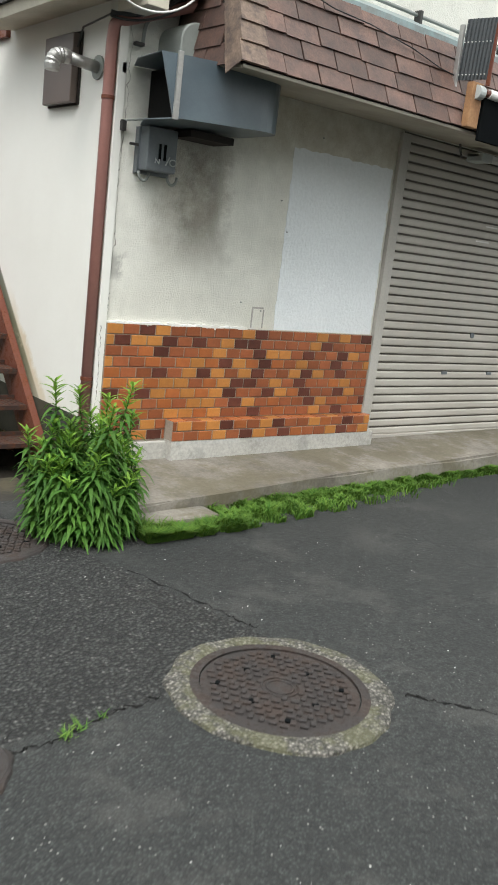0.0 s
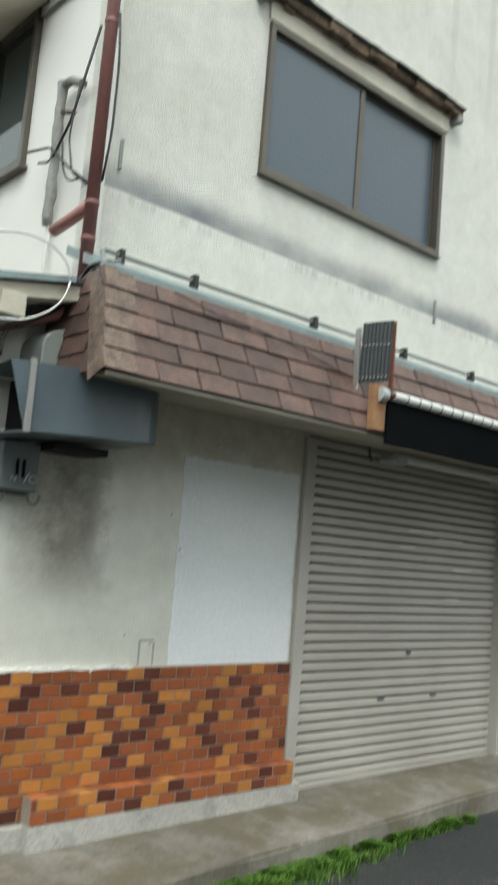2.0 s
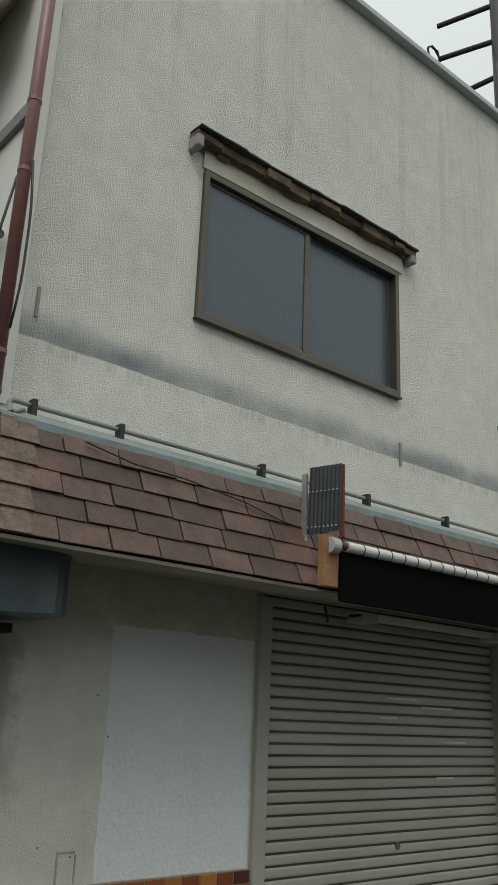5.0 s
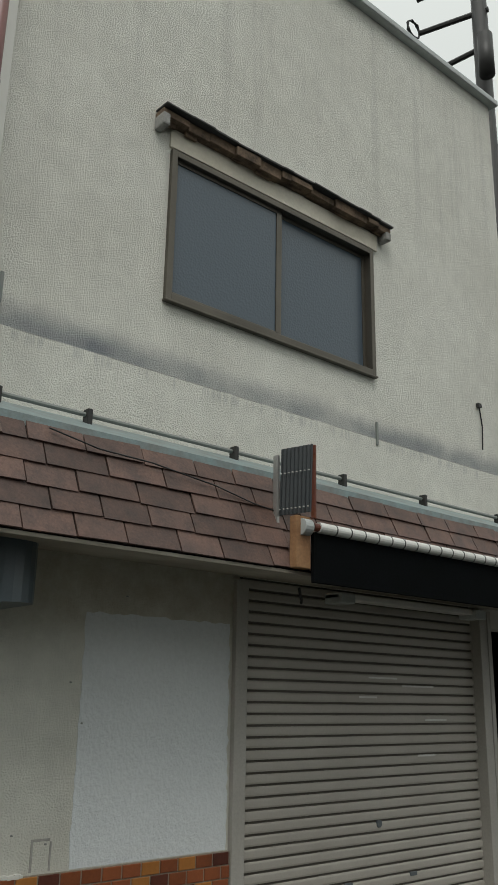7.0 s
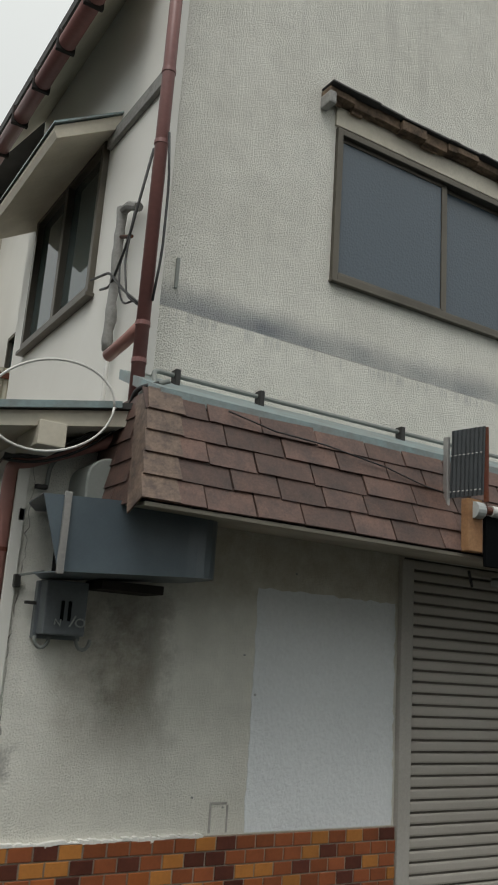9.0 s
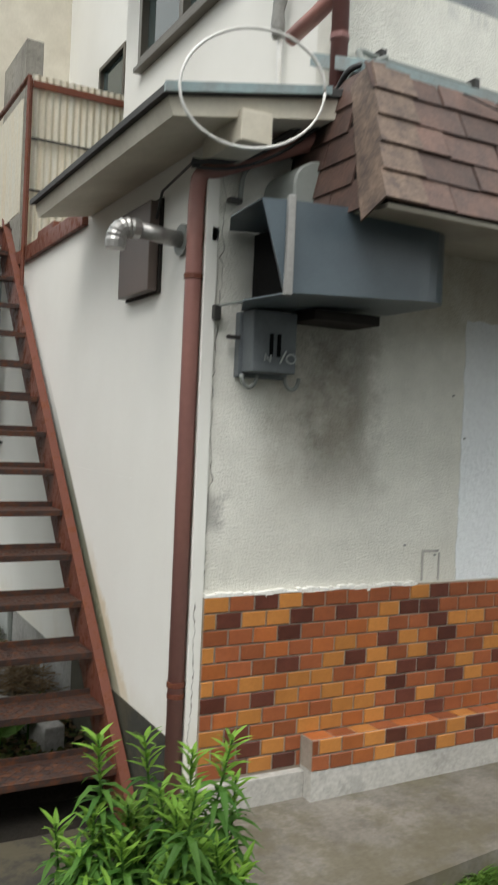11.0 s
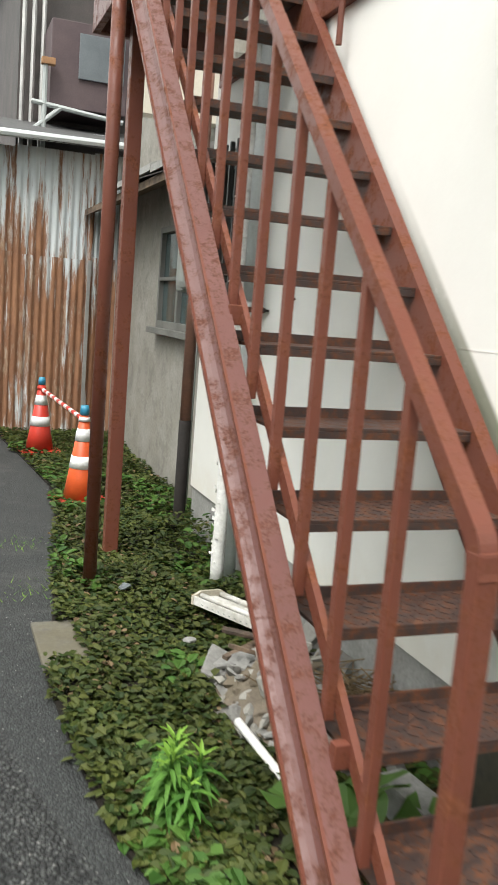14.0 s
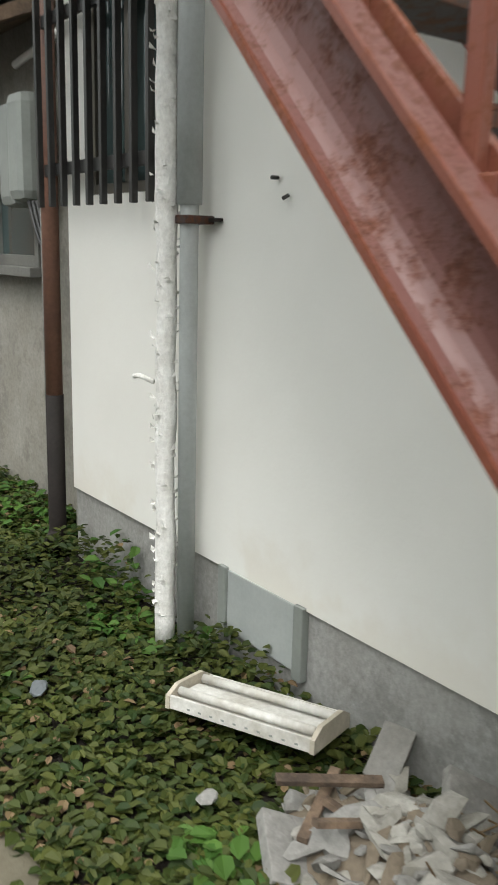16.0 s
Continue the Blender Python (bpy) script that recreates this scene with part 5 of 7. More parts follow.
def make_side_fittings():
    p = thing("wall_cover", "dull brown metal cover plate on the wall", "cover plate", at=(1.96, 4.87, 2.3))
    part("plate", box(1.90, 4.68, 2.30, 1.945, 5.07, 2.70, 0.006), surface("bronze_grey_paint", (0.115, 0.085, 0.072), (0.095, 0.072, 0.062), rough=0.4, grain=0.04, bump=0.03), p)
    part("rim", box(1.945, 4.665, 2.29, 1.96, 5.085, 2.715, 0.004), DARK, p)
    f = thing("flue_pipe", "galvanised flue pipe with a turned-down ribbed elbow", "flue", at=(1.96, 4.52, 2.5))
    part("flange", tube([(1.958, 4.44, 2.485), (1.945, 4.44, 2.485)], 0.068, 20), GREYBOX, f)
    part("pipe", tube([(1.95, 4.44, 2.485), (1.76, 4.44, 2.50)], 0.034, 16), STEEL, f, smooth=True)
    el = bend([(1.76, 4.44, 2.50), (1.665, 4.44, 2.505), (1.66, 4.44, 2.41)], 0.065, 12)
    part("elbow", tube(el, [0.040 + 0.004 * (k % 2) for k in range(len(el))], 16), STEEL, f)
    # cables
    w = thing("wire_hoop", "white cable hanging in a wide loop", "cable", at=(2.0, 3.9, 2.7))
    part("cable", tube([(1.955 + 0.295 * math.cos(a), 3.84, 2.925 + 0.215 * math.sin(a) + 0.05 * math.cos(a)) for a in (2 * math.pi * k / 40 for k in range(41))], 0.006, 8), WHITE, w, smooth=True)
    part("tie", tube([(2.25, 3.84, 2.97), (2.38, 4.08, 3.06)], 0.006, 6), WHITE, w)
    b = thing("cable_bundle", "black cables draped along the corner eave", "cable", at=(2.2, 4.05, 2.8))
    for k, (r, dz) in enumerate(((0.010, 0), (0.008, 0.03), (0.007, -0.03), (0.008, 0.055))):
        part("cable", tube(sag((1.86, 4.16, 2.72 + dz * 0.3), (2.40, 3.98, 3.02 + dz), 0.05 + 0.02 * k, 12), r, 8), CABLE, b, smooth=True)
    part("cable", tube(bend([(2.38, 4.0, 3.0), (2.36, 3.86, 3.10), (2.45, 3.80, 3.13)], 0.05), 0.012, 8), CABLE, b, smooth=True)
    part("cable", tube(bend([(2.42, 4.0, 3.0), (2.40, 3.88, 3.12), (2.50, 3.79, 3.15)], 0.05), 0.012, 8), GREYBOX, b, smooth=True)
    part("cable", tube([(1.86, 4.16, 2.72), (1.92, 4.60, 2.72), (1.93, 4.68, 2.62)], 0.006, 6), CABLE, b)
    m = thing("service_mast", "grey service bracket with loose wires on the wall", "service bracket", at=(2.46, 4.5, 3.9))
    rnd = random.Random(9)
    pole = [(2.47 + rnd.uniform(-0.004, 0.004), 4.61 + rnd.uniform(-0.004, 0.004), 3.53 + 0.06 * k) for k in range(16)]
    part("pole", tube(pole, [0.030 + rnd.uniform(-0.004, 0.005) for _ in pole], 10), GREYC, m, "pole in crumbling grey wrap", smooth=True)
    part("arm", tube([(2.47, 4.61, 4.41), (2.47, 4.50, 4.40), (2.47, 4.36, 4.33)], 0.028, 10), GREYC, m)
    part("arm", tube([(2.47, 4.60, 4.24), (2.47, 4.42, 4.17)], 0.012, 8), TREAD, m)
    part("lower_pole", tube([(2.48, 4.61, 3.05), (2.48, 4.61, 3.53)], 0.014, 8), WHITE, m)
    for pts, r in ((((2.46, 4.20, 4.62), (2.44, 4.40, 4.10), (2.45, 4.62, 3.92), (2.45, 4.78, 3.96)), 0.008), (((2.44, 4.05, 3.60), (2.43, 4.35, 3.80), (2.43, 4.60, 4.0), (2.43, 4.90, 4.06)), 0.008),
                   (((2.45, 4.36, 4.30), (2.44, 4.40, 4.0), (2.43, 4.30, 3.75), (2.44, 4.10, 3.62)), 0.006), (((2.45, 4.50, 4.02), (2.43, 4.42, 3.82), (2.44, 4.36, 3.72), (2.44, 4.24, 3.70)), 0.006)):
        part("wire", tube(bend(pts, 0.06), r, 6), CABLE, m, smooth=True)
    part("pipe_cable", tube(bend([(2.45, 3.985, 4.60), (2.475, 3.98, 4.3), (2.475, 3.98, 3.9), (2.45, 3.985, 3.62)], 0.1), 0.007, 6), CABLE, m, smooth=True)
    u = thing("utility_pole", "dark utility pole with crossarms behind the roof", "utility pole", at=(14.4, 8.5, 0))
    part("pole", tube([(14.45, 8.5, 0), (14.45, 8.5, 19)], [0.22, 0.16], 16), IRON, u, smooth=True)
    for z, end in ((16.2, (13.95, 9.75)), (15.3, (14.35, 9.3)), (17.2, (14.0, 9.8))):
        part("crossarm", tube([(end[0], end[1], z), (14.5, 8.3, z)], 0.06, 8), IRON, u)
    part("transformer", tube([(14.1, 8.2, 14.2), (14.1, 8.2, 15.2)], 0.16, 14), IRON, u, smooth=True)
    part("coil", tube([(13.75 + 0.22 * math.cos(k * 0.9) * (1 + 0.1 * math.sin(k)), 9.75 + 0.03 * math.sin(k * 2), 16.2 + 0.22 * math.sin(k * 0.9)) for k in range(30)], 0.014, 6), CABLE, u)
    z = thing("loose_wire", "thin dark wire drooping across the shingles", "cable", at=(3.6, 3.6, 2.9))
    part("wire", tube([(2.75, 3.64, 3.02), (3.0, 3.60, 2.96), (3.3, 3.60, 2.95), (3.7, 3.59, 2.90), (3.95, 3.57, 2.84), (4.07, 3.55, 2.82)], 0.004, 6), CABLE, z)
    q = thing("wall_cables", "thin dark cables crossing the upper wall", "cable", at=(7.0, 4.15, 3.4))
    part("cable", tube([(6.55, 3.75, 3.12), (7.1, 3.9, 3.18), (7.5, 4.1, 3.3)], 0.006, 6), CABLE, q)
    part("cable", tube([(7.05, 4.19, 3.9), (7.06, 4.185, 4.1), (7.03, 4.185, 4.28)], 0.006, 6), CABLE, q)
    part("plug", box(7.0, 4.17, 4.27, 7.05, 4.2, 4.31, 0.005), IRON, q)
    for x, z in ((5.68, 3.78), (2.66, 3.95)):
        part("bar_mark", box(x, 4.185, z - 0.12, x + 0.02, 4.2, z + 0.06, 0.003), GREYBOX, q)


# ---- stairs ----
Y_OF = lambda k: 4.98 + (k - 2) * 0.205
Z_OF = lambda k: 0.340 + (k - 2) * 0.2147


def slope_prism(offset_hi, offset_lo, x0, x1, ya, yb, flat_foot=False, pitch=1.0473):
    """A bar along the stair's slope: offsets are heights against the line of the nosings at the foot."""
    z = lambda y: 0.340 + (y - 4.98) * pitch
    out = [(ya, z(ya) + offset_hi), (yb, z(yb) + offset_hi), (yb, z(yb) + offset_lo), (ya, z(ya) + offset_lo)]
    if flat_foot:
        y_lo = 4.98 + (-0.09 - offset_lo - 0.340) / pitch
        y_hi = 4.98 + (-0.09 - offset_hi - 0.340) / pitch
        out = [(y_hi, -0.09), (yb, z(yb) + offset_hi), (yb, z(yb) + offset_lo), (y_lo, -0.09)]
    return prism(out, "x", x0, x1)


def slope_section(section, yb, pitch=1.0473):
    """A rolled section of (x, height against the nosings) pushed along the stair's slope, cut level at its foot."""
    b = bmesh.new()
    low = [b.verts.new((x, 4.98 + (-0.09 - h - 0.340) / pitch, -0.09)) for x, h in section]
    high = [b.verts.new((x, yb, 0.340 + (yb - 4.98) * pitch + h)) for x, h in section]
    n = len(section)
    b.faces.new(low)
    b.faces.new(high[::-1])
    for k in range(n):
        b.faces.new((low[k], high[k], high[(k + 1) % n], low[(k + 1) % n]))
    bmesh.ops.recalc_face_normals(b, faces=b.faces)
    return b


def make_stairs():
    s = thing("outdoor_staircase", "steep red-oxide steel staircase with rusted treads", "staircase", at=(1.55, 4.9, 0))
    top = 15
    yb = Y_OF(top) + 0.22
    section = [(1.130, 0.005), (1.130, -0.008), (1.146, -0.015), (1.160, -0.027), (1.170, -0.045), (1.174, -0.070), (1.174, -0.143), (1.170, -0.165), (1.160, -0.185), (1.146, -0.199), (1.130, -0.207), (1.130, -0.222), (1.186, -0.224), (1.186, 0.006)]
    outer = part("stringer", slope_section(section, yb), STRING, s, "rust-scaled steel channel stringer")
    part("flange_edge", slope_section([(1.122, 0.009), (1.122, -0.009), (1.130, -0.009), (1.130, 0.009)], yb), OXIDE, outer)
    part("flange_edge", slope_section([(1.122, -0.206), (1.122, -0.225), (1.130, -0.225), (1.130, -0.206)], yb), OXIDE, outer)
    part("stringer", slope_prism(0.085, 0.025, 1.216, 1.234, 4.80, yb - 0.12, pitch=1.0), OXIDE, s, "red-brown flat bar that carries the balusters")
    for y in (5.18, 6.09, 7.0):
        z = 0.365 + (y - 4.98) * 1.015
        part("spacer", box(1.180, y - 0.015, z - 0.03, 1.225, y + 0.015, z + 0.03, 0.004), OXIDE, s, "rust-crusted spacer")
    yb = Y_OF(top) + 0.05
    inner = part("stringer", slope_prism(0.02, -0.32, 1.885, 1.897, 0, yb, True), OXIDE, s)
    part("flange", slope_prism(0.02, -0.005, 1.897, 1.935, 0, yb, True), OXIDE, inner)
    part("flange", slope_prism(-0.30, -0.32, 1.897, 1.935, 0, yb, True), OXIDE, inner)
    for k in range(1, top):
        y, z = Y_OF(k), Z_OF(k)
        b = bmesh.new()
        box(1.235, y, z - 0.010, 1.885, y + 0.225, z, 0.002, b)
        box(1.235, y, z - 0.032, 1.885, y + 0.008, z - 0.010, 0.002, b)
        box(1.235, y + 0.217, z - 0.005, 1.885, y + 0.225, z + 0.03, 0.002, b)
        if k < 6:
            for i in range(20):
                for j in range(6):
                    a = 0.78 if (i + j) % 2 else -0.78
                    box(-0.013, -0.0035, 0, 0.013, 0.0035, 0.0022, 0.0, b, Matrix.Translation((1.27 + i * 0.0315, y + 0.025 + j * 0.034, z - 0.0002)) @ Matrix.Rotation(a, 4, "Z"))
        part("tread", b, TREAD, s, "rusted chequer-plate tread" if k < 4 else "")
    # handrail: a tube parallel to the slope, with bars
    zl = lambda y: 0.340 + (y - 4.98) * 1.0473
    top_y = Y_OF(top)
    part("handrail", tube(bend([(1.205, 4.775, 1.10), (1.205, 4.785, 1.165), (1.205, top_y, zl(top_y) + 0.82), (1.205, 8.45, zl(top_y) + 0.82)], 0.02, 3), 0.027, 4), OXIDE, s)
    part("rail_post", box(1.185, 4.758, -0.02, 1.23, 4.798, 1.15, 0.006), OXIDE, s)
    for k in range(12):
        y = 5.045 + k * 0.2165
        part("baluster", box(1.190, y - 0.014, 1.07 + (y - 5.72), 1.216, y + 0.014, 1.15 + (y - 4.785) * 0.974, 0.004), OXIDE, s)
    l = thing("stair_landing", "red-oxide steel landing on posts above the stairs", "landing", at=(1.5, 8.0, 0))
    zt = Z_OF(top)
    part("deck", box(1.18, top_y, zt - 0.02, 1.95, 8.75, zt, 0.003), TREAD, l)
    part("edge_beam", box(1.16, top_y, zt - 0.16, 1.20, 8.75, zt + 0.01, 0.004), STRING, l)
    part("edge_beam", box(1.20, top_y + 0.02, zt - 0.14, 1.94, top_y + 0.06, zt - 0.02, 0.004), STRING, l)
    part("edge_beam", box(1.20, 8.70, zt - 0.16, 1.94, 8.75, zt - 0.02, 0.004), STRING, l)
    part("post", tube([(1.15, 7.93, 0), (1.15, 7.93, zt + 1.0)], 0.035, 14), OXIDE, l, smooth=True)
    part("post", box(1.33, 8.46, 0, 1.41, 8.54, zt - 0.02, 0.006), OXIDE, l)
    for y in (top_y + 0.02, 8.72):
        part("rail_post", box(1.20, y, zt, 1.24, y + 0.03, zt + 0.9, 0.004), OXIDE, l)
    part("wall_post", tube([(1.90, 7.05, 2.62), (1.90, 7.05, 4.05)], 0.014, 8), OXIDE, l)
    part("screen_rail", tube([(1.90, 7.05, 4.05), (1.90, 8.7, 4.05)], 0.018, 8), OXIDE, l)


def corrugated(u0, u1, z0, z1, axis, at, pitch=0.076, depth=0.018):
    b = bmesh.new()
    n = int((u1 - u0) / pitch * 6)
    rows = []
    for z in (z0, z1):
        row = []
        for k in range(n + 1):
            u = u0 + (u1 - u0) * k / n
            d = depth / 2 * math.sin(2 * math.pi * (u - u0) / pitch)
            row.append(b.verts.new((u, at + d, z) if axis == "y" else (at + d, u, z)))
        rows.append(row)
    for k in range(n):
        b.faces.new((rows[0][k], rows[0][k + 1], rows[1][k + 1], rows[1][k]))
    return b


def make_screen():
    t = thing("corrugated_screen", "faded corrugated plastic screen on a red frame", "screen", at=(2.4, 7.15, 2.9))
    m = surface("faded_corrugated_plastic", (0.50, 0.49, 0.42), (0.52, 0.46, 0.34), rough=0.6, coarse=3, grain=0.08, bump=0.05, stretch=(8, 8, 0.6))
    ob = part("sheet", corrugated(1.95, 2.98, 2.87, 4.12, "y", 7.17, 0.05, 0.014), m, t)
    ob.modifiers.new("shell", "SOLIDIFY").thickness = 0.003
    ob = part("side_sheet", corrugated(7.2, 8.7, 3.15, 3.95, "x", 1.90, 0.05, 0.014), m, t)
    ob.modifiers.new("shell", "SOLIDIFY").thickness = 0.003
    for z in (3.30, 3.66, 4.02):
        part("rail", box(1.95, 7.14, z, 2.98, 7.158, z + (0.05 if z > 4 else 0.014), 0.003), OXIDE if z > 4 else IRON, t)
    part("post", tube([(1.93, 7.14, 2.86), (1.93, 7.14, 4.07)], 0.016, 8), OXIDE, t)
    part("step_bracket", box(1.97, 6.55, 2.90, 2.1, 6.95, 2.98, 0.006), OXIDE, t)


# ---- side wall: grille, pipes, debris ----
def make_grille():
    g = thing("window_grille", "black steel bar grille over the side window", "window grille", at=(1.9, 8.4, 1.58))
    for k in range(9):
        y = 8.07 + k * 0.115
        part("bar", box(1.875, y - 0.011, 1.575, 1.90, y + 0.011, 2.42, 0.003), IRON, g)
    for z in (1.70, 2.28):
        part("rail", box(1.90, 8.03, z, 1.915, 9.03, z + 0.05, 0.003), IRON, g)
    w = thing("window_4", "dim sliding window behind the grille", "window", kind="structure", at=(1.97, 8.37, 1.62))
    fr = bmesh.new()
    for a, b, c, d in ((8.07, 1.62, 8.11, 2.42), (8.64, 1.62, 8.68, 2.42), (8.11, 2.38, 8.64, 2.42), (8.11, 1.62, 8.64, 1.66), (8.36, 1.66, 8.40, 2.38)):
        box(1.97, a, b, 2.05, c, d, 0.003, fr)
    part("window_frame", fr, FRAME, w)
    part("pane", box(2.0, 8.11, 1.66, 2.006, 8.36, 2.38), GLASS_SIDE, w)
    part("pane", box(2.0, 8.40, 1.66, 2.006, 8.64, 2.38), GLASS_SIDE, w)


def make_side_pipes():
    p = thing("drain_pipe", "grey vinyl drain pipe with a rusty clamp", "drain pipe", at=(1.88, 7.72, 0))
    part("pipe", tube([(1.885, 7.815, 0.03), (1.885, 7.815, 3.0)], 0.031, 16), GREYPIPE, p, smooth=True)
    part("sleeve", tube([(1.885, 7.815, 1.56), (1.885, 7.815, 2.9)], 0.042, 16), GREYPIPE, p, smooth=True)
    part("clamp", box(1.845, 7.772, 1.50, 1.955, 7.86, 1.527, 0.004), TREAD, p, "rusty clamp")
    part("clamp", box(1.93, 7.73, 1.508, 1.96, 7.78, 1.52, 0.003), DARK, p)
    q = thing("wrapped_pipe", "pipe in peeling white wrap beside the drain", "pipe", at=(1.86, 7.84, 0))
    rnd = random.Random(4)
    pts = [(1.835 + rnd.uniform(-0.004, 0.004), 7.875 + rnd.uniform(-0.004, 0.004), 0.02 + k * 0.1) for k in range(30)]
    part("pipe", tube(pts, [0.036 + rnd.uniform(-0.003, 0.004) for _ in pts], 12), PEEL, q, smooth=True)
    fl = bmesh.new()
    for k in range(110):
        z, a = 0.15 + k * 0.025, rnd.uniform(2.2, 5.6)
        c = Vector((1.835 + 0.037 * math.cos(a), 7.875 + 0.037 * math.sin(a), z))
        out = Vector((math.cos(a), math.sin(a), rnd.uniform(-0.6, 0.2))) * rnd.uniform(0.005, 0.02)
        t = Vector((-math.sin(a), math.cos(a), 0)) * rnd.uniform(0.006, 0.02)
        up = Vector((0, 0, rnd.uniform(0.012, 0.03)))
        fl.faces.new([fl.verts.new(v) for v in (c - t, c + t, c + t * 0.5 + out + up * 0.3, c + out + up)])
    tagged(part("peeling_wrap", fl, PEEL, q), kind="stuff")
    part("tap", tube(bend([(1.82, 7.93, 0.975), (1.80, 7.99, 0.99), (1.79, 8.015, 0.985)], 0.01), 0.009, 8), PEEL, q, smooth=True)
    v = thing("vent_cover", "grey sheet-metal vent cover on the footing", "vent cover", at=(1.96, 7.48, 0.2))
    part("plate", box(1.955, 7.27, 0.13, 1.972, 7.66, 0.352, 0.004), PALEBOX, v)
    for y in (7.25, 7.66):
        part("edge_strip", box(1.945, y, 0.11, 1.974, y + 0.045, 0.36, 0.004), GREYBOX, v)
    r = thing("wall_hook", "small steel hooks in the white wall", "hook", at=(1.95, 7.35, 1.6))
    part("hook", tube([(1.955, 7.45, 1.63), (1.93, 7.45, 1.63)], 0.006, 6), IRON, r)
    part("hook", tube([(1.955, 7.40, 1.58), (1.935, 7.40, 1.57)], 0.006, 6), IRON, r)
    # joint line that rings the wall at mid height
    structure("wall_seam", box(1.9588, 4.95, 1.438, 1.962, 6.03, 1.444, 0.0), SIDE, "hairline raised joint in the white wall", "trim")


def make_debris():
    rnd = random.Random(21)
    l = thing("light_fixture", "discarded white twin-tube lamp fitting lying on the ivy", "lamp fitting", at=(1.72, 7.18, 0.1))
    m = pose(1.735, 7.20, 0.125, 6, 3, 111) @ Matrix.Diagonal((0.80, 1.05, 1.0, 1))
    b = bmesh.new()
    box(-0.30, -0.095, -0.03, 0.30, 0.095, -0.012, 0.004, b, m)
    box(-0.30, -0.10, -0.03, 0.30, -0.092, 0.012, 0.003, b, m)
    box(-0.30, 0.092, -0.03, 0.30, 0.10, 0.012, 0.003, b, m)
    part("tray", b, DIRTY, l)
    for x in (-0.315, 0.29):
        e = prism([(-0.104, -0.03), (-0.104, 0.010), (-0.06, 0.034), (0.06, 0.034), (0.104, 0.010), (0.104, -0.03)], "x", x, x + 0.018)
        bmesh.ops.transform(e, matrix=m, verts=e.verts)
        part("end_plate", e, surface("yellowed_plastic", (0.50, 0.46, 0.37), (0.36, 0.32, 0.25), rough=0.5, coarse=9, bump=0.05), l)
    part("ballast_cover", box(-0.28, -0.026, -0.012, 0.28, 0.026, 0.010, 0.006, m=m), DIRTY, l)
    for y in (-0.058, 0.058):
        part("tube_lamp", tube([m @ Vector((-0.285, y, 0.012)), m @ Vector((0.285, y, 0.012))], 0.014, 12), DIRTY, l, smooth=True)
    for k in range(10):
        part("vent_slot", box(-0.25 + k * 0.05, 0.0985, -0.018, -0.238 + k * 0.05, 0.1015, -0.013, m=m), GREYBOX, l)
    r = thing("rubble_heap", "heap of broken mortar lumps and slate by the wall", "rubble", at=(1.72, 6.5, 0))
    mats = [make_concrete("rubble_pale", (0.38, 0.37, 0.335), (0.19, 0.18, 0.155), 0.3, 0.9), make_concrete("rubble_grey", (0.27, 0.265, 0.25), (0.16, 0.155, 0.14), 0.15, 0.7), WOODP]
    mats.append(make_concrete("rubble_earthy", (0.20, 0.16, 0.115), (0.10, 0.082, 0.06), 0.3, 0.9))
    mound, rows = bmesh.new(), []
    for i in range(9):
        f = i / 8
        rows.append([mound.verts.new((1.66 + 0.30 * f * math.cos(q), 6.40 + 0.55 * f * math.sin(q), 0.004 + 0.19 * (1 - f ** 1.4) + 0.05 * (1 - f) * noise.noise(Vector((7 * f * math.cos(q), 7 * f * math.sin(q), 2))))) for q in (2 * math.pi * k / 36 for k in range(36))])
    for r0, r1 in zip(rows, rows[1:]):
        for k in range(36):
            mound.faces.new((r0[k], r1[k], r1[(k + 1) % 36], r0[(k + 1) % 36]))
    bmesh.ops.remove_doubles(mound, verts=mound.verts, dist=0.0005)
    part("mortar_dust", mound, mats[3], r, "earthy crumbled mortar")
    for k in range(290):
        a, q = rnd.uniform(0, 6.28), rnd.random() ** 0.6
        x, y = 1.66 + 0.27 * q * math.cos(a), 6.40 + 0.50 * q * math.sin(a)
        s = rnd.uniform(0.014, 0.048) * (1.7 if k % 6 == 0 else 1)
        zz = 0.015 + 0.20 * (1 - q) + rnd.uniform(0, 0.035)
        shard = rnd.random() < 0.35
        size = (s * rnd.uniform(1.6, 2.8), s * rnd.uniform(0.5, 1.0), s * rnd.uniform(0.3, 0.55)) if shard else (s * rnd.uniform(0.9, 1.5), s, s * rnd.uniform(0.35, 0.8))
        part("lump", blob(rnd, *size, pose(x, y, zz, rnd.uniform(-40, 40), rnd.uniform(-40, 40), rnd.uniform(0, 360)), 14 if shard else 24), mats[(0, 1, 0, 3, 1, 3, 0, 1)[k % 8]], r)
    for k in range(4):
        x, y = 1.60 + rnd.uniform(-0.1, 0.3), 6.1 + rnd.uniform(-0.15, 0.7)
        w = rnd.uniform(0.06, 0.14)
        part("timber_bit", box(-w, -0.014, -0.008, w, 0.014, 0.008, 0.002, m=pose(x, y, 0.14 + rnd.uniform(-0.05, 0.06), rnd.uniform(-20, 20), rnd.uniform(-25, 25), rnd.uniform(0, 180))), WOOD, r)
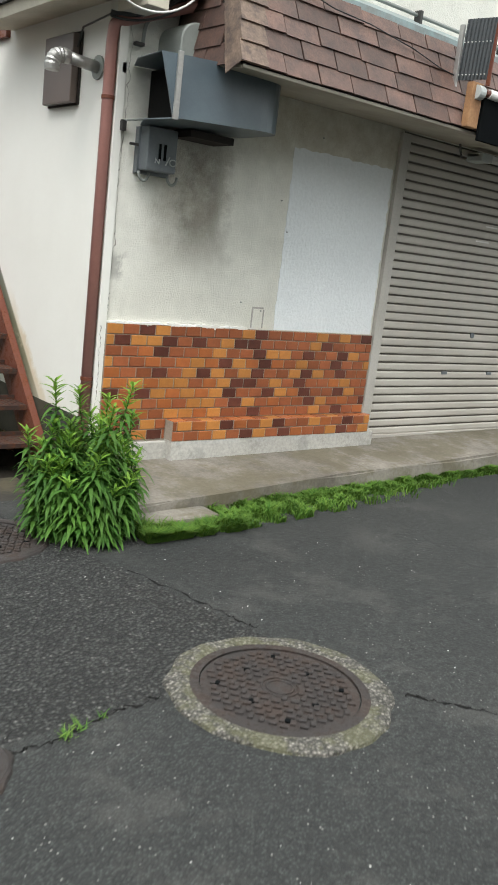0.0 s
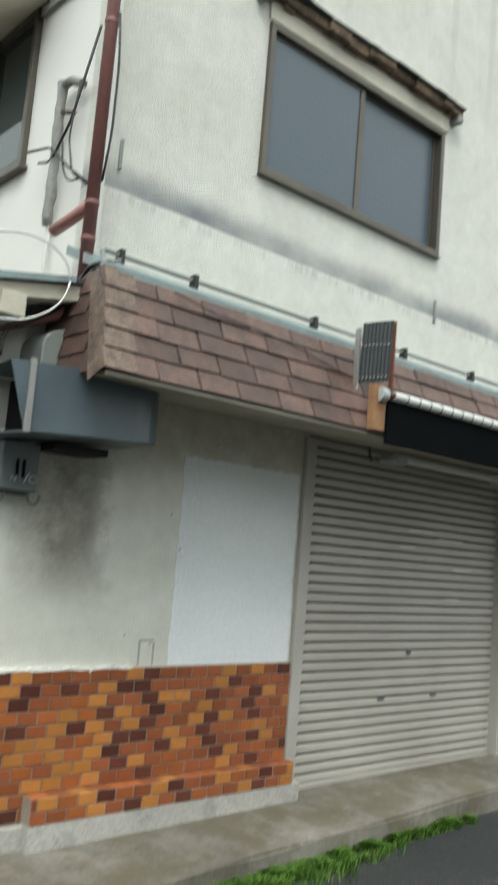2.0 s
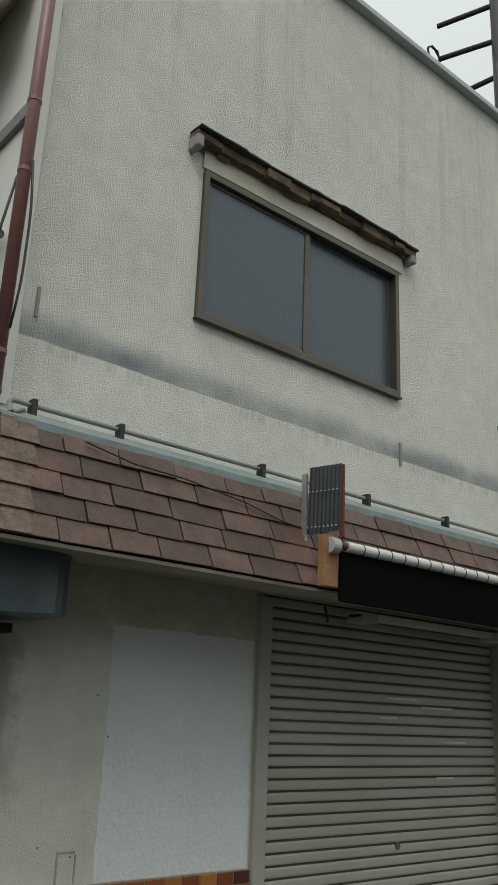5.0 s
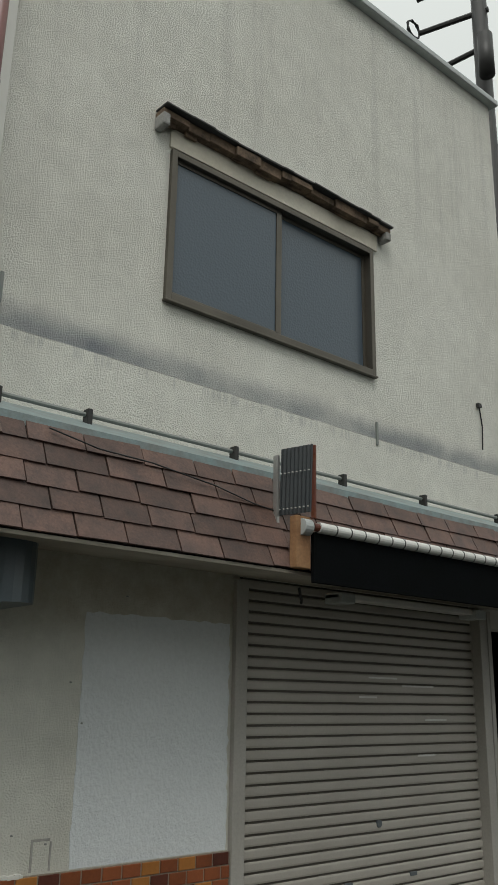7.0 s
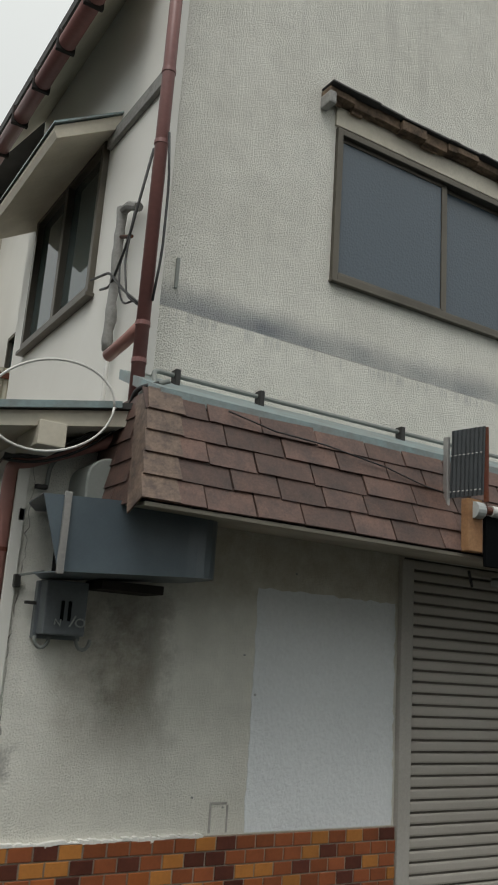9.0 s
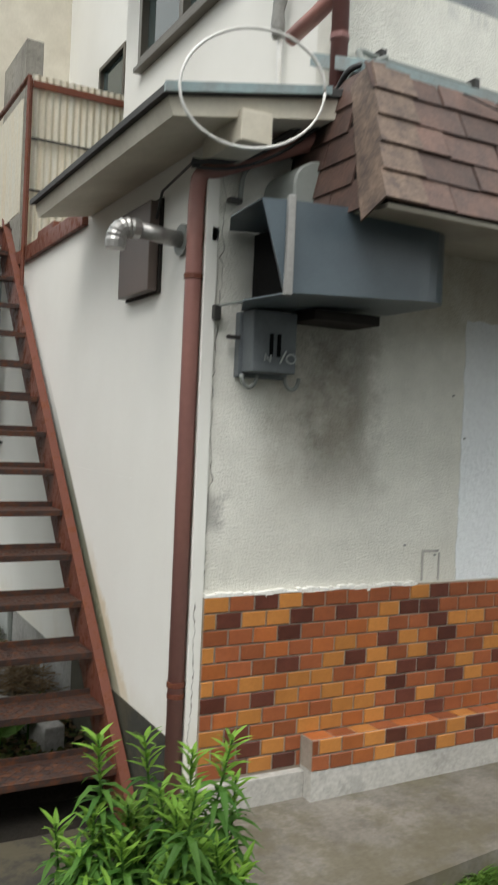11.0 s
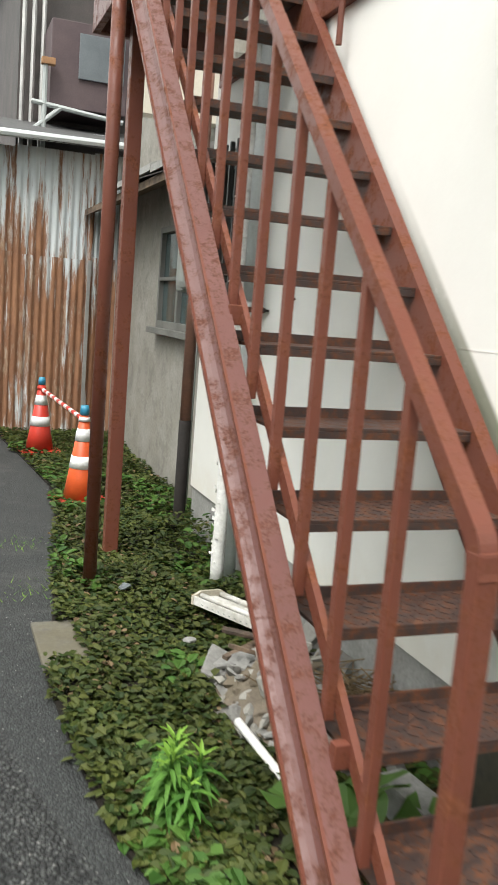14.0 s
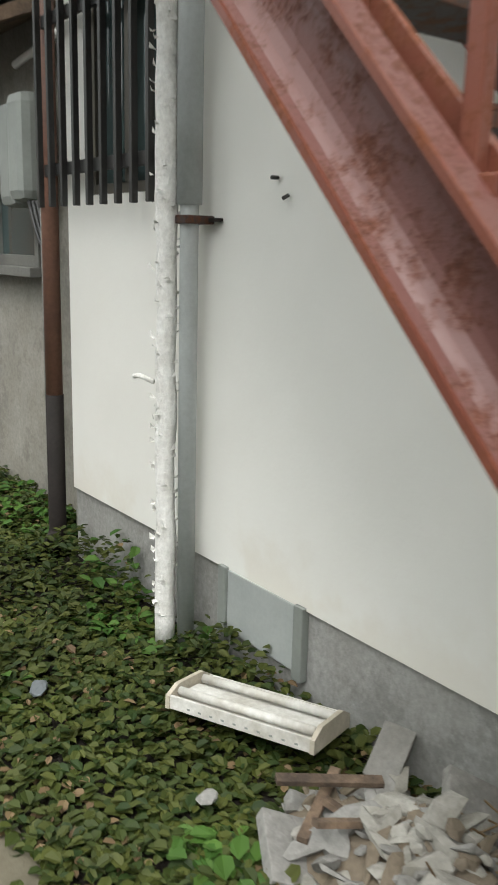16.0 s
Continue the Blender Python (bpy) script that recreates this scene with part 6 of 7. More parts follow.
    for x, y, z, w, d, rx, ry, rz in ((1.47, 6.72, 0.07, 0.20, 0.13, 24, -12, 60), (1.88, 6.80, 0.13, 0.16, 0.09, 10, -35, 20), (1.86, 6.52, 0.14, 0.17, 0.14, 30, -24, 40), (1.62, 5.95, 0.12, 0.26, 0.10, 14, 10, 110), (1.75, 5.75, 0.10, 0.34, 0.06, 30, 8, 70)):
        part("slab_piece", box(-w / 2, -d / 2, -0.018, w / 2, d / 2, 0.018, 0.004, m=pose(x, y, z, rx, ry, rz)), mats[1], r, "broken grey slab piece")
    st = bmesh.new()
    for k in range(220):
        c = Vector((1.76 + rnd.gauss(0, 0.09), 6.12 + rnd.gauss(0, 0.14), 0.14 + rnd.uniform(0, 0.07)))
        d = Vector((rnd.uniform(-1, 1), rnd.uniform(-1, 1), rnd.uniform(-0.3, 0.3))).normalized() * rnd.uniform(0.05, 0.14)
        tube([c - d, c + d], 0.0025, 4, st)
    tagged(part("twig_tangle", st, DRY, r, "tangle of dry twigs"), kind="stuff")
    w = thing("white_stick", "short white plastic pipe offcut on the ground", "pipe offcut", at=(1.36, 6.0, 0.02))
    part("pipe", tube([(1.37, 6.22, 0.10), (1.44, 5.82, 0.035)], 0.016, 10), WHITE, w, smooth=True)
    f = thing("foam_scrap", "crumpled white scrap lying on the ground cover", "scrap", at=(1.42, 7.0, 0.08))
    part("scrap", blob(rnd, 0.042, 0.03, 0.014, pose(1.42, 6.98, 0.085, 0, 10, 30), 60), GREYC, f)
    f = thing("bottle_scrap", "clear grey plastic scrap in the ground cover", "scrap", at=(1.30, 7.75, 0.08))
    part("scrap", blob(rnd, 0.07, 0.03, 0.014, pose(1.30, 7.75, 0.07, 0, 5, 60), 60), METALBOX, f)
    c = bmesh.new()
    box(0, 0, 0, 0.11, 0.42, 0.13, 0.012, c, pose(1.70, 5.32, 0.02, 0, 0, 8))
    tagged(link("concrete_block", c, GREYC), "grey concrete block under the stairs", "concrete block")


def make_cones():
    org = surface("orange_cone_plastic", (0.62, 0.095, 0.02), (0.52, 0.075, 0.018), rough=0.45, coarse=8, grain=0.06, bump=0.05)
    red = surface("red_cone_plastic", (0.50, 0.035, 0.018), (0.42, 0.03, 0.016), rough=0.45, coarse=8, grain=0.06, bump=0.05)
    blu = surface("blue_cone_cap", (0.03, 0.23, 0.36), rough=0.45, bump=0.05)
    wht = surface("white_reflective_band", (0.72, 0.72, 0.70), rough=0.4, bump=0.03)
    def cone(x, y, col, turn):
        c = thing("traffic_cone", "orange traffic cone with white bands and a blue cap", "traffic cone", "cones across the lane", at=(x, y, 0.012))
        R = lambda z: 0.135 - 0.108 * (z / 0.66)
        part("base", box(-0.19, -0.19, 0.0, 0.19, 0.19, 0.03, 0.012, m=pose(x, y, 0.012, 0, 0, turn)), red, c)
        part("shell", tube([(x, y, 0.04), (x, y, 0.30 * 0.7), (x, y, 0.68)], [R(0.02), R(0.2), R(0.66)], 24), col, c, smooth=True)
        for a, b in ((0.27, 0.36), (0.47, 0.56)):
            part("white_band", tube([(x, y, a), (x, y, b)], [R(a) + 0.006, R(b) + 0.006], 24), wht, c, smooth=True)
        part("cap", tube([(x, y, 0.66), (x, y, 0.70), (x, y, 0.73)], [0.034, 0.034, 0.028], 16), blu, c, smooth=True)
        part("ring", tube([(x, y, 0.615), (x, y, 0.645)], [0.045, 0.040], 16), wht if col is org else red, c, smooth=True)
    cone(1.41, 9.83, org, 12)
    cone(1.34, 11.85, red, 4)
    b = thing("cone_bar", "red and white striped bar between the cones", "barrier bar", at=(1.43, 10.5, 0.6))
    p0, p1 = Vector((1.41, 9.83, 0.62)), Vector((1.34, 11.85, 0.62))
    for k in range(18):
        part("stripe", tube([p0.lerp(p1, k / 18), p0.lerp(p1, (k + 1) / 18)], 0.018, 10), red if k % 2 else wht, b, smooth=True)


# ---- neighbouring houses at the lane's end ----
def make_background():
    h = structure("wall_grey_house", holed("x", 2.22, 0.18, 9.05, 13.0, 0.0, 2.55, [(9.75, 1.30, 11.0, 2.15)]), PLASTER, "old grey plastered house wall")
    structure("wall_grey_house_end", box(2.1, 9.02, 0.0, 2.22, 9.16, 3.1), PLASTER, "grey plastered corner of the old house")
    structure("wall_grey_upper", box(2.34, 9.1, 2.75, 2.5, 13.0, 5.2), PLASTER, "stained grey upper wall of the old house")
    structure("wall_grey_inside", box(3.2, 9.05, 0.0, 3.3, 13.0, 2.6), DARKC, "dark room wall of the old house")
    w = thing("window_5", "old grey wooden lattice window", "window", kind="structure", at=(2.22, 10.4, 1.3))
    fr = bmesh.new()
    for a, b, c, d in ((9.75, 1.30, 9.80, 2.15), (10.95, 1.30, 11.0, 2.15), (9.80, 2.10, 10.95, 2.15), (9.80, 1.30, 10.95, 1.36), (10.35, 1.36, 10.40, 2.10), (9.80, 1.70, 10.95, 1.73)):
        box(2.19, a, b, 2.26, c, d, 0.003, fr)
    part("window_frame", fr, OLDFRAME, w)
    part("window_sill", box(2.12, 9.70, 1.25, 2.22, 11.05, 1.30, 0.004), OLDFRAME, w)
    for a in (9.80, 10.40):
        part("pane", box(2.23, a, 1.36, 2.236, a + 0.55, 2.10), GLASS_SIDE, w)
    e = bmesh.new()
    prism([(1.85, 2.36), (1.85, 2.42), (2.45, 2.72), (2.45, 2.62)], "y", 9.3, 13.0, e)
    structure("grey_house_eave", e, WOOD, "sagging dark timber eave with broken boards", "eave")
    for k, (a, b, z) in enumerate(((9.3, 9.9, 2.45), (9.9, 10.6, 2.47), (10.6, 11.6, 2.46))):
        o = link("eave_tile", prism([(1.80, z - 0.02), (1.80, z + 0.03), (2.42, z + 0.30), (2.42, z + 0.25)], "y", a, b - 0.02), GREYC)
        tagged(o, "cracked grey roof slab on the old eave", "roof slab")
    up = thing("lattice_shutter", "pale blue timber lattice on the upper wall", "lattice", at=(2.33, 10.8, 3.0))
    for k in range(4):
        part("slat", box(2.30, 10.55 + k * 0.16, 2.95, 2.335, 10.60 + k * 0.16, 3.65, 0.004), FLASH, up)
    m = thing("meter_box", "pair of grey electricity meter boxes with cables", "meter box", at=(2.1, 9.4, 1.6))
    for x0, x1, y, z in ((1.98, 2.12, 9.42, 1.62), (2.02, 2.18, 9.64, 1.60)):
        part("case", box(x0, y, z, x1, y + 0.20, z + 0.50, 0.05), GREYBOX, m)
    part("conduit", tube([(2.10, 9.45, 0.05), (2.10, 9.45, 1.62)], 0.018, 10), PALEBOX, m, smooth=True)
    part("conduit", tube([(2.10, 9.20, 2.1), (2.10, 9.20, 3.6)], 0.02, 10), WHITE, m, smooth=True)
    part("conduit", tube([(2.10, 9.20, 2.35), (2.10, 9.75, 2.28)], 0.02, 10), WHITE, m, smooth=True)
    for k in range(3):
        part("cable", tube(sag((2.02, 9.34 + 0.05 * k, 1.62), (2.0, 9.15, 1.5 - 0.05 * k), 0.08, 8), 0.009, 6), CABLE, m, smooth=True)
    b = thing("brown_drain", "brown rain pipe with a blackened foot between the houses", "downpipe", at=(1.93, 9.0, 0.05))
    part("pipe", tube([(1.93, 9.0, 0.75), (1.93, 9.0, 3.0)], 0.038, 14), surface("faded_brown_pipe", (0.25, 0.125, 0.085), (0.19, 0.10, 0.075), rough=0.5, coarse=4, bump=0.1), b, smooth=True)
    part("foot", tube(bend([(1.93, 9.0, 0.76), (1.93, 9.0, 0.09), (1.86, 8.96, 0.05)], 0.04), 0.041, 14), DARK, b, "blackened pipe foot", smooth=True)
    part("neighbour_pipe", tube([(1.96, 9.10, 0.1), (1.96, 9.10, 2.9)], 0.03, 12), GREYC, b, smooth=True)
    # rusty corrugated shed across the lane's end
    s = thing("corrugated_shed", "shed of rusty corrugated steel sheets", "shed", at=(1.6, 13.2, 0))
    for x0, z0, z1, y in ((0.30, 0.0, 1.92, 13.02), (1.12, 0.0, 1.90, 13.0), (1.94, 0.0, 1.93, 13.02), (0.30, 1.86, 2.98, 13.05), (1.12, 1.84, 3.0, 13.03), (1.94, 1.87, 3.02, 13.05)):
        part("sheet", corrugated(x0, x0 + 0.84, z0 + 0.03, z1, "y", y, 0.076, 0.018), CORR, s)
    part("roof", prism([(12.7, 3.02), (12.7, 3.06), (15.5, 3.7), (15.5, 3.64)], "x", -1.6, 2.9), ROOFING, s)
    part("roof_gutter", tube([(-1.6, 12.72, 3.0), (2.6, 12.72, 3.08)], 0.04, 8), GREYPIPE, s)
    part("side_wall", box(0.26, 13.08, 0, 0.32, 15.5, 3.3), CORR, s)
    part("batten", box(1.90, 12.97, 0.03, 1.94, 12.985, 1.9, 0.004), STEEL, s)
    # dark two-storey house above the shed
    d = thing("dark_house", "dark weathered timber house behind the shed", "house", at=(3.6, 16, 0))
    part("wall", box(1.32, 15.5, 0, 6.0, 20.0, 6.6), surface("dark_timber_wall", (0.055, 0.05, 0.047), (0.09, 0.075, 0.07), rough=0.8, coarse=2, grain=0.2, bump=0.4), d)
    part("roof", prism([(1.0, 6.5), (1.0, 6.65), (3.6, 8.2), (6.3, 6.65), (6.3, 6.5)], "y", 15.0, 20.4), ROOFING, d)
    part("balcony", box(1.62, 14.6, 3.75, 2.55, 15.5, 4.75, 0.01), surface("purple_brown_board", (0.075, 0.05, 0.055), (0.10, 0.07, 0.07), rough=0.7, bump=0.2), d)
    part("balcony_screen", box(1.95, 14.57, 4.1, 2.5, 14.6, 4.62, 0.006), METALBOX, d)
    for pts in (((1.4, 14.5, 3.75), (2.5, 14.5, 3.65)), ((1.45, 14.5, 3.45), (1.75, 14.5, 3.72)), ((1.55, 14.5, 3.2), (1.55, 14.5, 4.2)), ((1.4, 14.5, 3.42), (2.4, 14.5, 3.45))):
        part("rail", tube(pts, 0.03, 8), PALEBOX, d)
    part("lamp", box(1.50, 14.45, 4.18, 1.66, 14.55, 4.26, 0.01), WOODP, d)
    for k in range(3):
        part("post", tube([(1.36 + 0.12 * k, 15.3, 3.2), (1.36 + 0.12 * k, 15.3, 6.4)], 0.03, 8), STEEL, d)
    n = thing("far_house", "pale low house far down the lane", "house", at=(-3.5, 26, 0))
    part("wall", box(-9, 24, 0, 0.6, 32, 3.0), CREAM, n)
    part("roof", prism([(-9.6, 2.95), (-9.6, 3.1), (-4.2, 5.2), (1.1, 3.1), (1.1, 2.95)], "y", 23.5, 32.5), ROOFING, n)


def make_opposite():
    """Plain unseen houses, added to close the place and block low sky light."""
    for name, x0, y0, x1, y1, h in (("unseen_house_across", -6, -16, 12, -9.5, 6.0), ("unseen_house_beside", -14, -3, -8.0, 14, 5.0)):
        o = thing(name, "unseen plain house added to block low sky light", "house", at=((x0 + x1) / 2, (y0 + y1) / 2, 0))
        part("wall", box(x0, y0, 0, x1, y1, h), PLASTER, o)
        part("roof", prism([(x0 - 0.4, h), (x0 - 0.4, h + 0.15), ((x0 + x1) / 2, h + 1.8), (x1 + 0.4, h + 0.15), (x1 + 0.4, h)], "y", y0 - 0.4, y1 + 0.4), ROOFING, o)


# ---- plants ----
def lance_leaf(b, base, direction, length, width, droop):
    d = Vector(direction).normalized()
    side = d.cross(Vector((0, 0, 1)))
    side = side.normalized() if side.length > 0.01 else Vector((1, 0, 0))
    up = side.cross(d)
    pts = []
    for f, w in ((0, 0.25), (0.35, 1.0), (0.7, 0.7), (1.0, 0.0)):
        c = base + d * length * f + Vector((0, 0, -droop * f * f * length))
        pts.append((c - side * width * w / 2 + up * width * 0.15 * w, c, c + side * width * w / 2 + up * width * 0.15 * w))
    vs = [[b.verts.new(p) for p in row] for row in pts[:-1]]
    tip = b.verts.new(pts[-1][1])
    for r0, r1 in zip(vs, vs[1:]):
        b.faces.new((r0[0], r0[1], r1[1], r1[0]))
        b.faces.new((r0[1], r0[2], r1[2], r1[1]))
    b.faces.new((vs[-1][0], vs[-1][1], tip))
    b.faces.new((vs[-1][1], vs[-1][2], tip))


def weed(name, spots, label, seed, leaf=0.10, group="", base=0.0):
    rnd = random.Random(seed)
    cx, cy = sum(s[0] for s in spots) / len(spots), sum(s[1] for s in spots) / len(spots)
    t = thing(name, label, "weed", group, at=(cx, cy, 0))
    for x, y, h in spots:
        lv, tips = bmesh.new(), bmesh.new()
        lean = Vector((rnd.uniform(-0.12, 0.12), rnd.uniform(-0.12, 0.12), 1))
        pts = [Vector((x, y, base)) + Vector((lean.x * f * f, lean.y * f * f, f)) * h for f in (0, 0.33, 0.66, 1)]
        part("stem", tube(pts, [0.006, 0.005, 0.004, 0.003], 6), WEED, t)
        n = int(h * 165)
        a = rnd.uniform(0, 6)
        for k in range(n):
            f = 0.12 + 0.88 * k / n
            p = Vector((x, y, base)) + Vector((lean.x * f * f, lean.y * f * f, f)) * h
            a += 2.4
            young = f > 0.84
            el = rnd.uniform(0.15, 0.6) if not young else rnd.uniform(0.4, 1.3)
            ln = leaf * rnd.uniform(0.75, 1.2) * (0.75 if young else 1.0)
            lance_leaf(tips if young else lv, p, (math.cos(a), math.sin(a), el), ln, ln * 0.21, 0.2 if young else rnd.uniform(0.5, 1.1))
        tagged(part("foliage", lv, WEED, t), kind="stuff")
        tagged(part("growing_tip", tips, WEEDTIP, t, "bright yellow-green growing tip"), kind="stuff")


def make_plants():
    rnd = random.Random(31)
    spots = []
    for k in range(56):
        a, q = rnd.uniform(0, 6.28), rnd.random() ** 0.5
        x, y = 1.52 + 0.24 * q * math.cos(a), 3.36 + 0.23 * q * math.sin(a)
        spots.append((x, y, rnd.uniform(0.42, 0.66) * (1.12 - 0.42 * q)))
    spots += [(1.30 + rnd.uniform(-0.07, 0.07), 3.48 + rnd.uniform(-0.1, 0.1), rnd.uniform(0.35, 0.55)) for _ in range(7)]
    spots += [(1.36, 3.42, 0.80), (1.62, 3.38, 0.80), (1.48, 3.24, 0.72), (1.62, 3.44, 0.72), (1.55, 3.48, 0.74), (1.74, 3.4, 0.64), (1.28, 3.42, 0.60)]
    weed("tall_weed", spots, "clump of tall bright green weeds at the corner", 7, 0.105)
    weed("tall_weed", [(1.06 + rnd.uniform(-0.08, 0.08), 5.85 + rnd.uniform(-0.14, 0.14), rnd.uniform(0.14, 0.26)) for _ in range(9)], "small bright green weeds beside the stairs", 8, 0.09)
    weed("tall_weed", [(1.85 + rnd.uniform(-0.05, 0.05), 4.28 + rnd.uniform(-0.1, 0.12), rnd.uniform(0.15, 0.3)) for _ in range(5)], "small green weeds at the foot of the downpipe", 9, 0.08, base=-0.1)
    weed("tall_weed", [(1.02 + rnd.uniform(-0.05, 0.05), 4.95 + rnd.uniform(-0.1, 0.1), rnd.uniform(0.06, 0.12)) for _ in range(6)], "low green weeds at the road's edge", 10, 0.07, base=-0.1)
    # grass in the gutter before the apron
    g = bmesh.new()
    def edge_y(x):
        return min(3.42 + 0.095 * (x - 1.85), 3.60 + 0.03 * (x - 4.2))
    for k in range(34000):
        x = 1.74 + 3.9 * rnd.random() ** 1.15
        w = 0.34 if x < 2.8 else max(0.34 - 0.13 * (x - 2.8), 0.06)
        start = edge_y(x) - 0.01 if x > 2.36 else 3.25
        y = start - min(0.5 * max(w, 0.05) * abs(rnd.gauss(0, 1)), 0.34 if x > 2.36 else 0.14)
        clump = noise.noise(Vector((x * 7.0, y * 9, 1)))
        if clump < -0.25 + 0.5 * (start - y) or rnd.random() > 0.75 + clump:
            continue
        h = rnd.uniform(0.02, 0.068) * (1 - 0.10 * (x - 1.8)) * (1.1 + clump)
        a = rnd.uniform(0, 6.28)
        d = Vector((math.cos(a), math.sin(a), 0))
        s = Vector((-d.y, d.x, 0)) * 0.0034
        p = Vector((x, y, 0))
        v = [g.verts.new(p - s), g.verts.new(p + s), g.verts.new(p + d * h * 0.35 + s + Vector((0, 0, h * 0.7))), g.verts.new(p + d * h * 0.35 - s + Vector((0, 0, h * 0.7))), g.verts.new(p + d * h * 0.9 + Vector((0, 0, h * 0.9)))]
        g.faces.new(v[:4])
        g.faces.new((v[3], v[2], v[4]))
    tagged(link("grass_strip", g, GRASS), "strip of fresh green grass along the apron", "grass", "", "stuff")
    tuft = bmesh.new()
    for x0, y0, n, r in ((0.585, 1.715, 26, 0.014), (0.735, 1.755, 8, 0.008), (0.64, 1.73, 16, 0.014), (0.9, 7.9, 60, 0.1), (0.95, 8.8, 60, 0.12)):
        for k in range(n):
            p = Vector((x0 + rnd.gauss(0, r), y0 + rnd.gauss(0, r), 0))
            a, h = rnd.uniform(0, 6.28), rnd.uniform(0.02, 0.05)
            d, s = Vector((math.cos(a), math.sin(a), 0)), Vector((-math.sin(a), math.cos(a), 0)) * 0.003
            tuft.faces.new([tuft.verts.new(q) for q in (p - s, p + s, p + d * h + Vector((0, 0, h * 0.7)))])
    tagged(link("grass_tufts", tuft, GRASS), "small grass tufts in the road's cracks", "grass", "", "stuff")
    # low ground cover on the verge
    def cover(name, material, n, size, label, inside, seed, high=0.10):
        r2 = random.Random(seed)
        b = bmesh.new()
        made = 0
        while made < n:
            x, y = r2.uniform(0.80, 2.2), 5.03 + (13.0 - 5.03) * r2.random() ** 1.5
            if not inside(x, y, r2):
                continue
            made += 1
            hump = 0.5 + 0.5 * noise.noise(Vector((x * 2.2, y * 2.2, 0)))
            climb = max(0.0, 1 - abs(x - 1.93) / 0.16) * (0.30 * max(0.0, 1 - abs(y - 8.45) / 0.5) + 0.12 if 6.9 < y < 9.0 else 0.0)
            p = Vector((x, y, 0.012 + (high + climb) * hump * r2.random() ** 0.6))
            a, l = r2.uniform(0, 6.28), size * r2.uniform(0.6, 1.3)
            tip = Vector((math.cos(a), math.sin(a), r2.uniform(-0.35, 0.5))) * l
            s = Vector((-math.sin(a), math.cos(a), r2.uniform(-0.3, 0.3))) * l * 0.38
            fold = Vector((0, 0, l * 0.12))
            q1, q2 = p + tip * 0.28, p + tip * 0.68
            v0, v5 = b.verts.new(p), b.verts.new(p + tip - fold * 0.5)
            v1, v2 = b.verts.new(q1 + s * 0.9 + fold), b.verts.new(q2 + s * 0.8 + fold)
            v3, v4 = b.verts.new(q1 - s * 0.9 + fold), b.verts.new(q2 - s * 0.8 + fold)
            b.faces.new((v0, v1, v2, v5))
            b.faces.new((v0, v5, v4, v3))
        tagged(link(name, b, material), label, "ground cover", "", "stuff")
    def left_edge(y):
        pts = [(5.03, 1.08), (5.35, 1.0), (5.8, 0.86), (6.3, 0.82), (6.9, 0.80), (7.6, 0.92), (8.4, 1.02), (9.3, 1.16), (10.4, 1.25), (11.6, 1.15), (13.0, 1.0)]
        for (a, b), (c, d) in zip(pts, pts[1:]):
            if a <= y <= c:
                return b + (d - b) * (y - a) / (c - a)
        return 1.0
    def under_stairs(x, y, r):
        return 1.15 < x < 1.93 and 5.03 < y < 6.3
    def on_verge(x, y, r):
        if x < left_edge(y) + 0.04 * noise.noise(Vector((x * 6, y * 6, 3))) or (x > 1.94 and y < 9.0):
            return False
        if math.hypot((x - 1.66) / 0.32, (y - 6.4) / 0.52) < 0.9 or (x > 1.25 and y < 5.75) or (0.79 < x < 0.99 and 6.97 < y < 7.43):
            return False
        return True
    cover("ground_cover", IVY, 24000, 0.038, "low dark green creeping ground cover on the verge", on_verge, 41)
    cover("ground_cover_fresh", IVYB, 1500, 0.055, "brighter broad leaves among the ground cover", lambda x, y, r: on_verge(x, y, r) and noise.noise(Vector((x * 1.7, y * 1.3, 7))) > 0.12, 42, 0.13)
    cover("dry_leaves", DRY, 1300, 0.034, "dry brown leaves scattered in the ground cover", lambda x, y, r: on_verge(x, y, r) and noise.noise(Vector((x * 2, y * 1.5, 12))) > 0.0, 43, 0.09)
    cover("leaf_litter", DRY, 900, 0.045, "dead leaves and dirt under the stairs", under_stairs, 44, 0.04)
    cover("shade_leaves", IVY, 700, 0.05, "dark leaves growing under the stairs", under_stairs, 45, 0.08)
    # big butterbur leaves under the stairs
    t = thing("butterbur", "broad round green leaves growing under the stairs", "plant", at=(1.55, 5.6, 0))
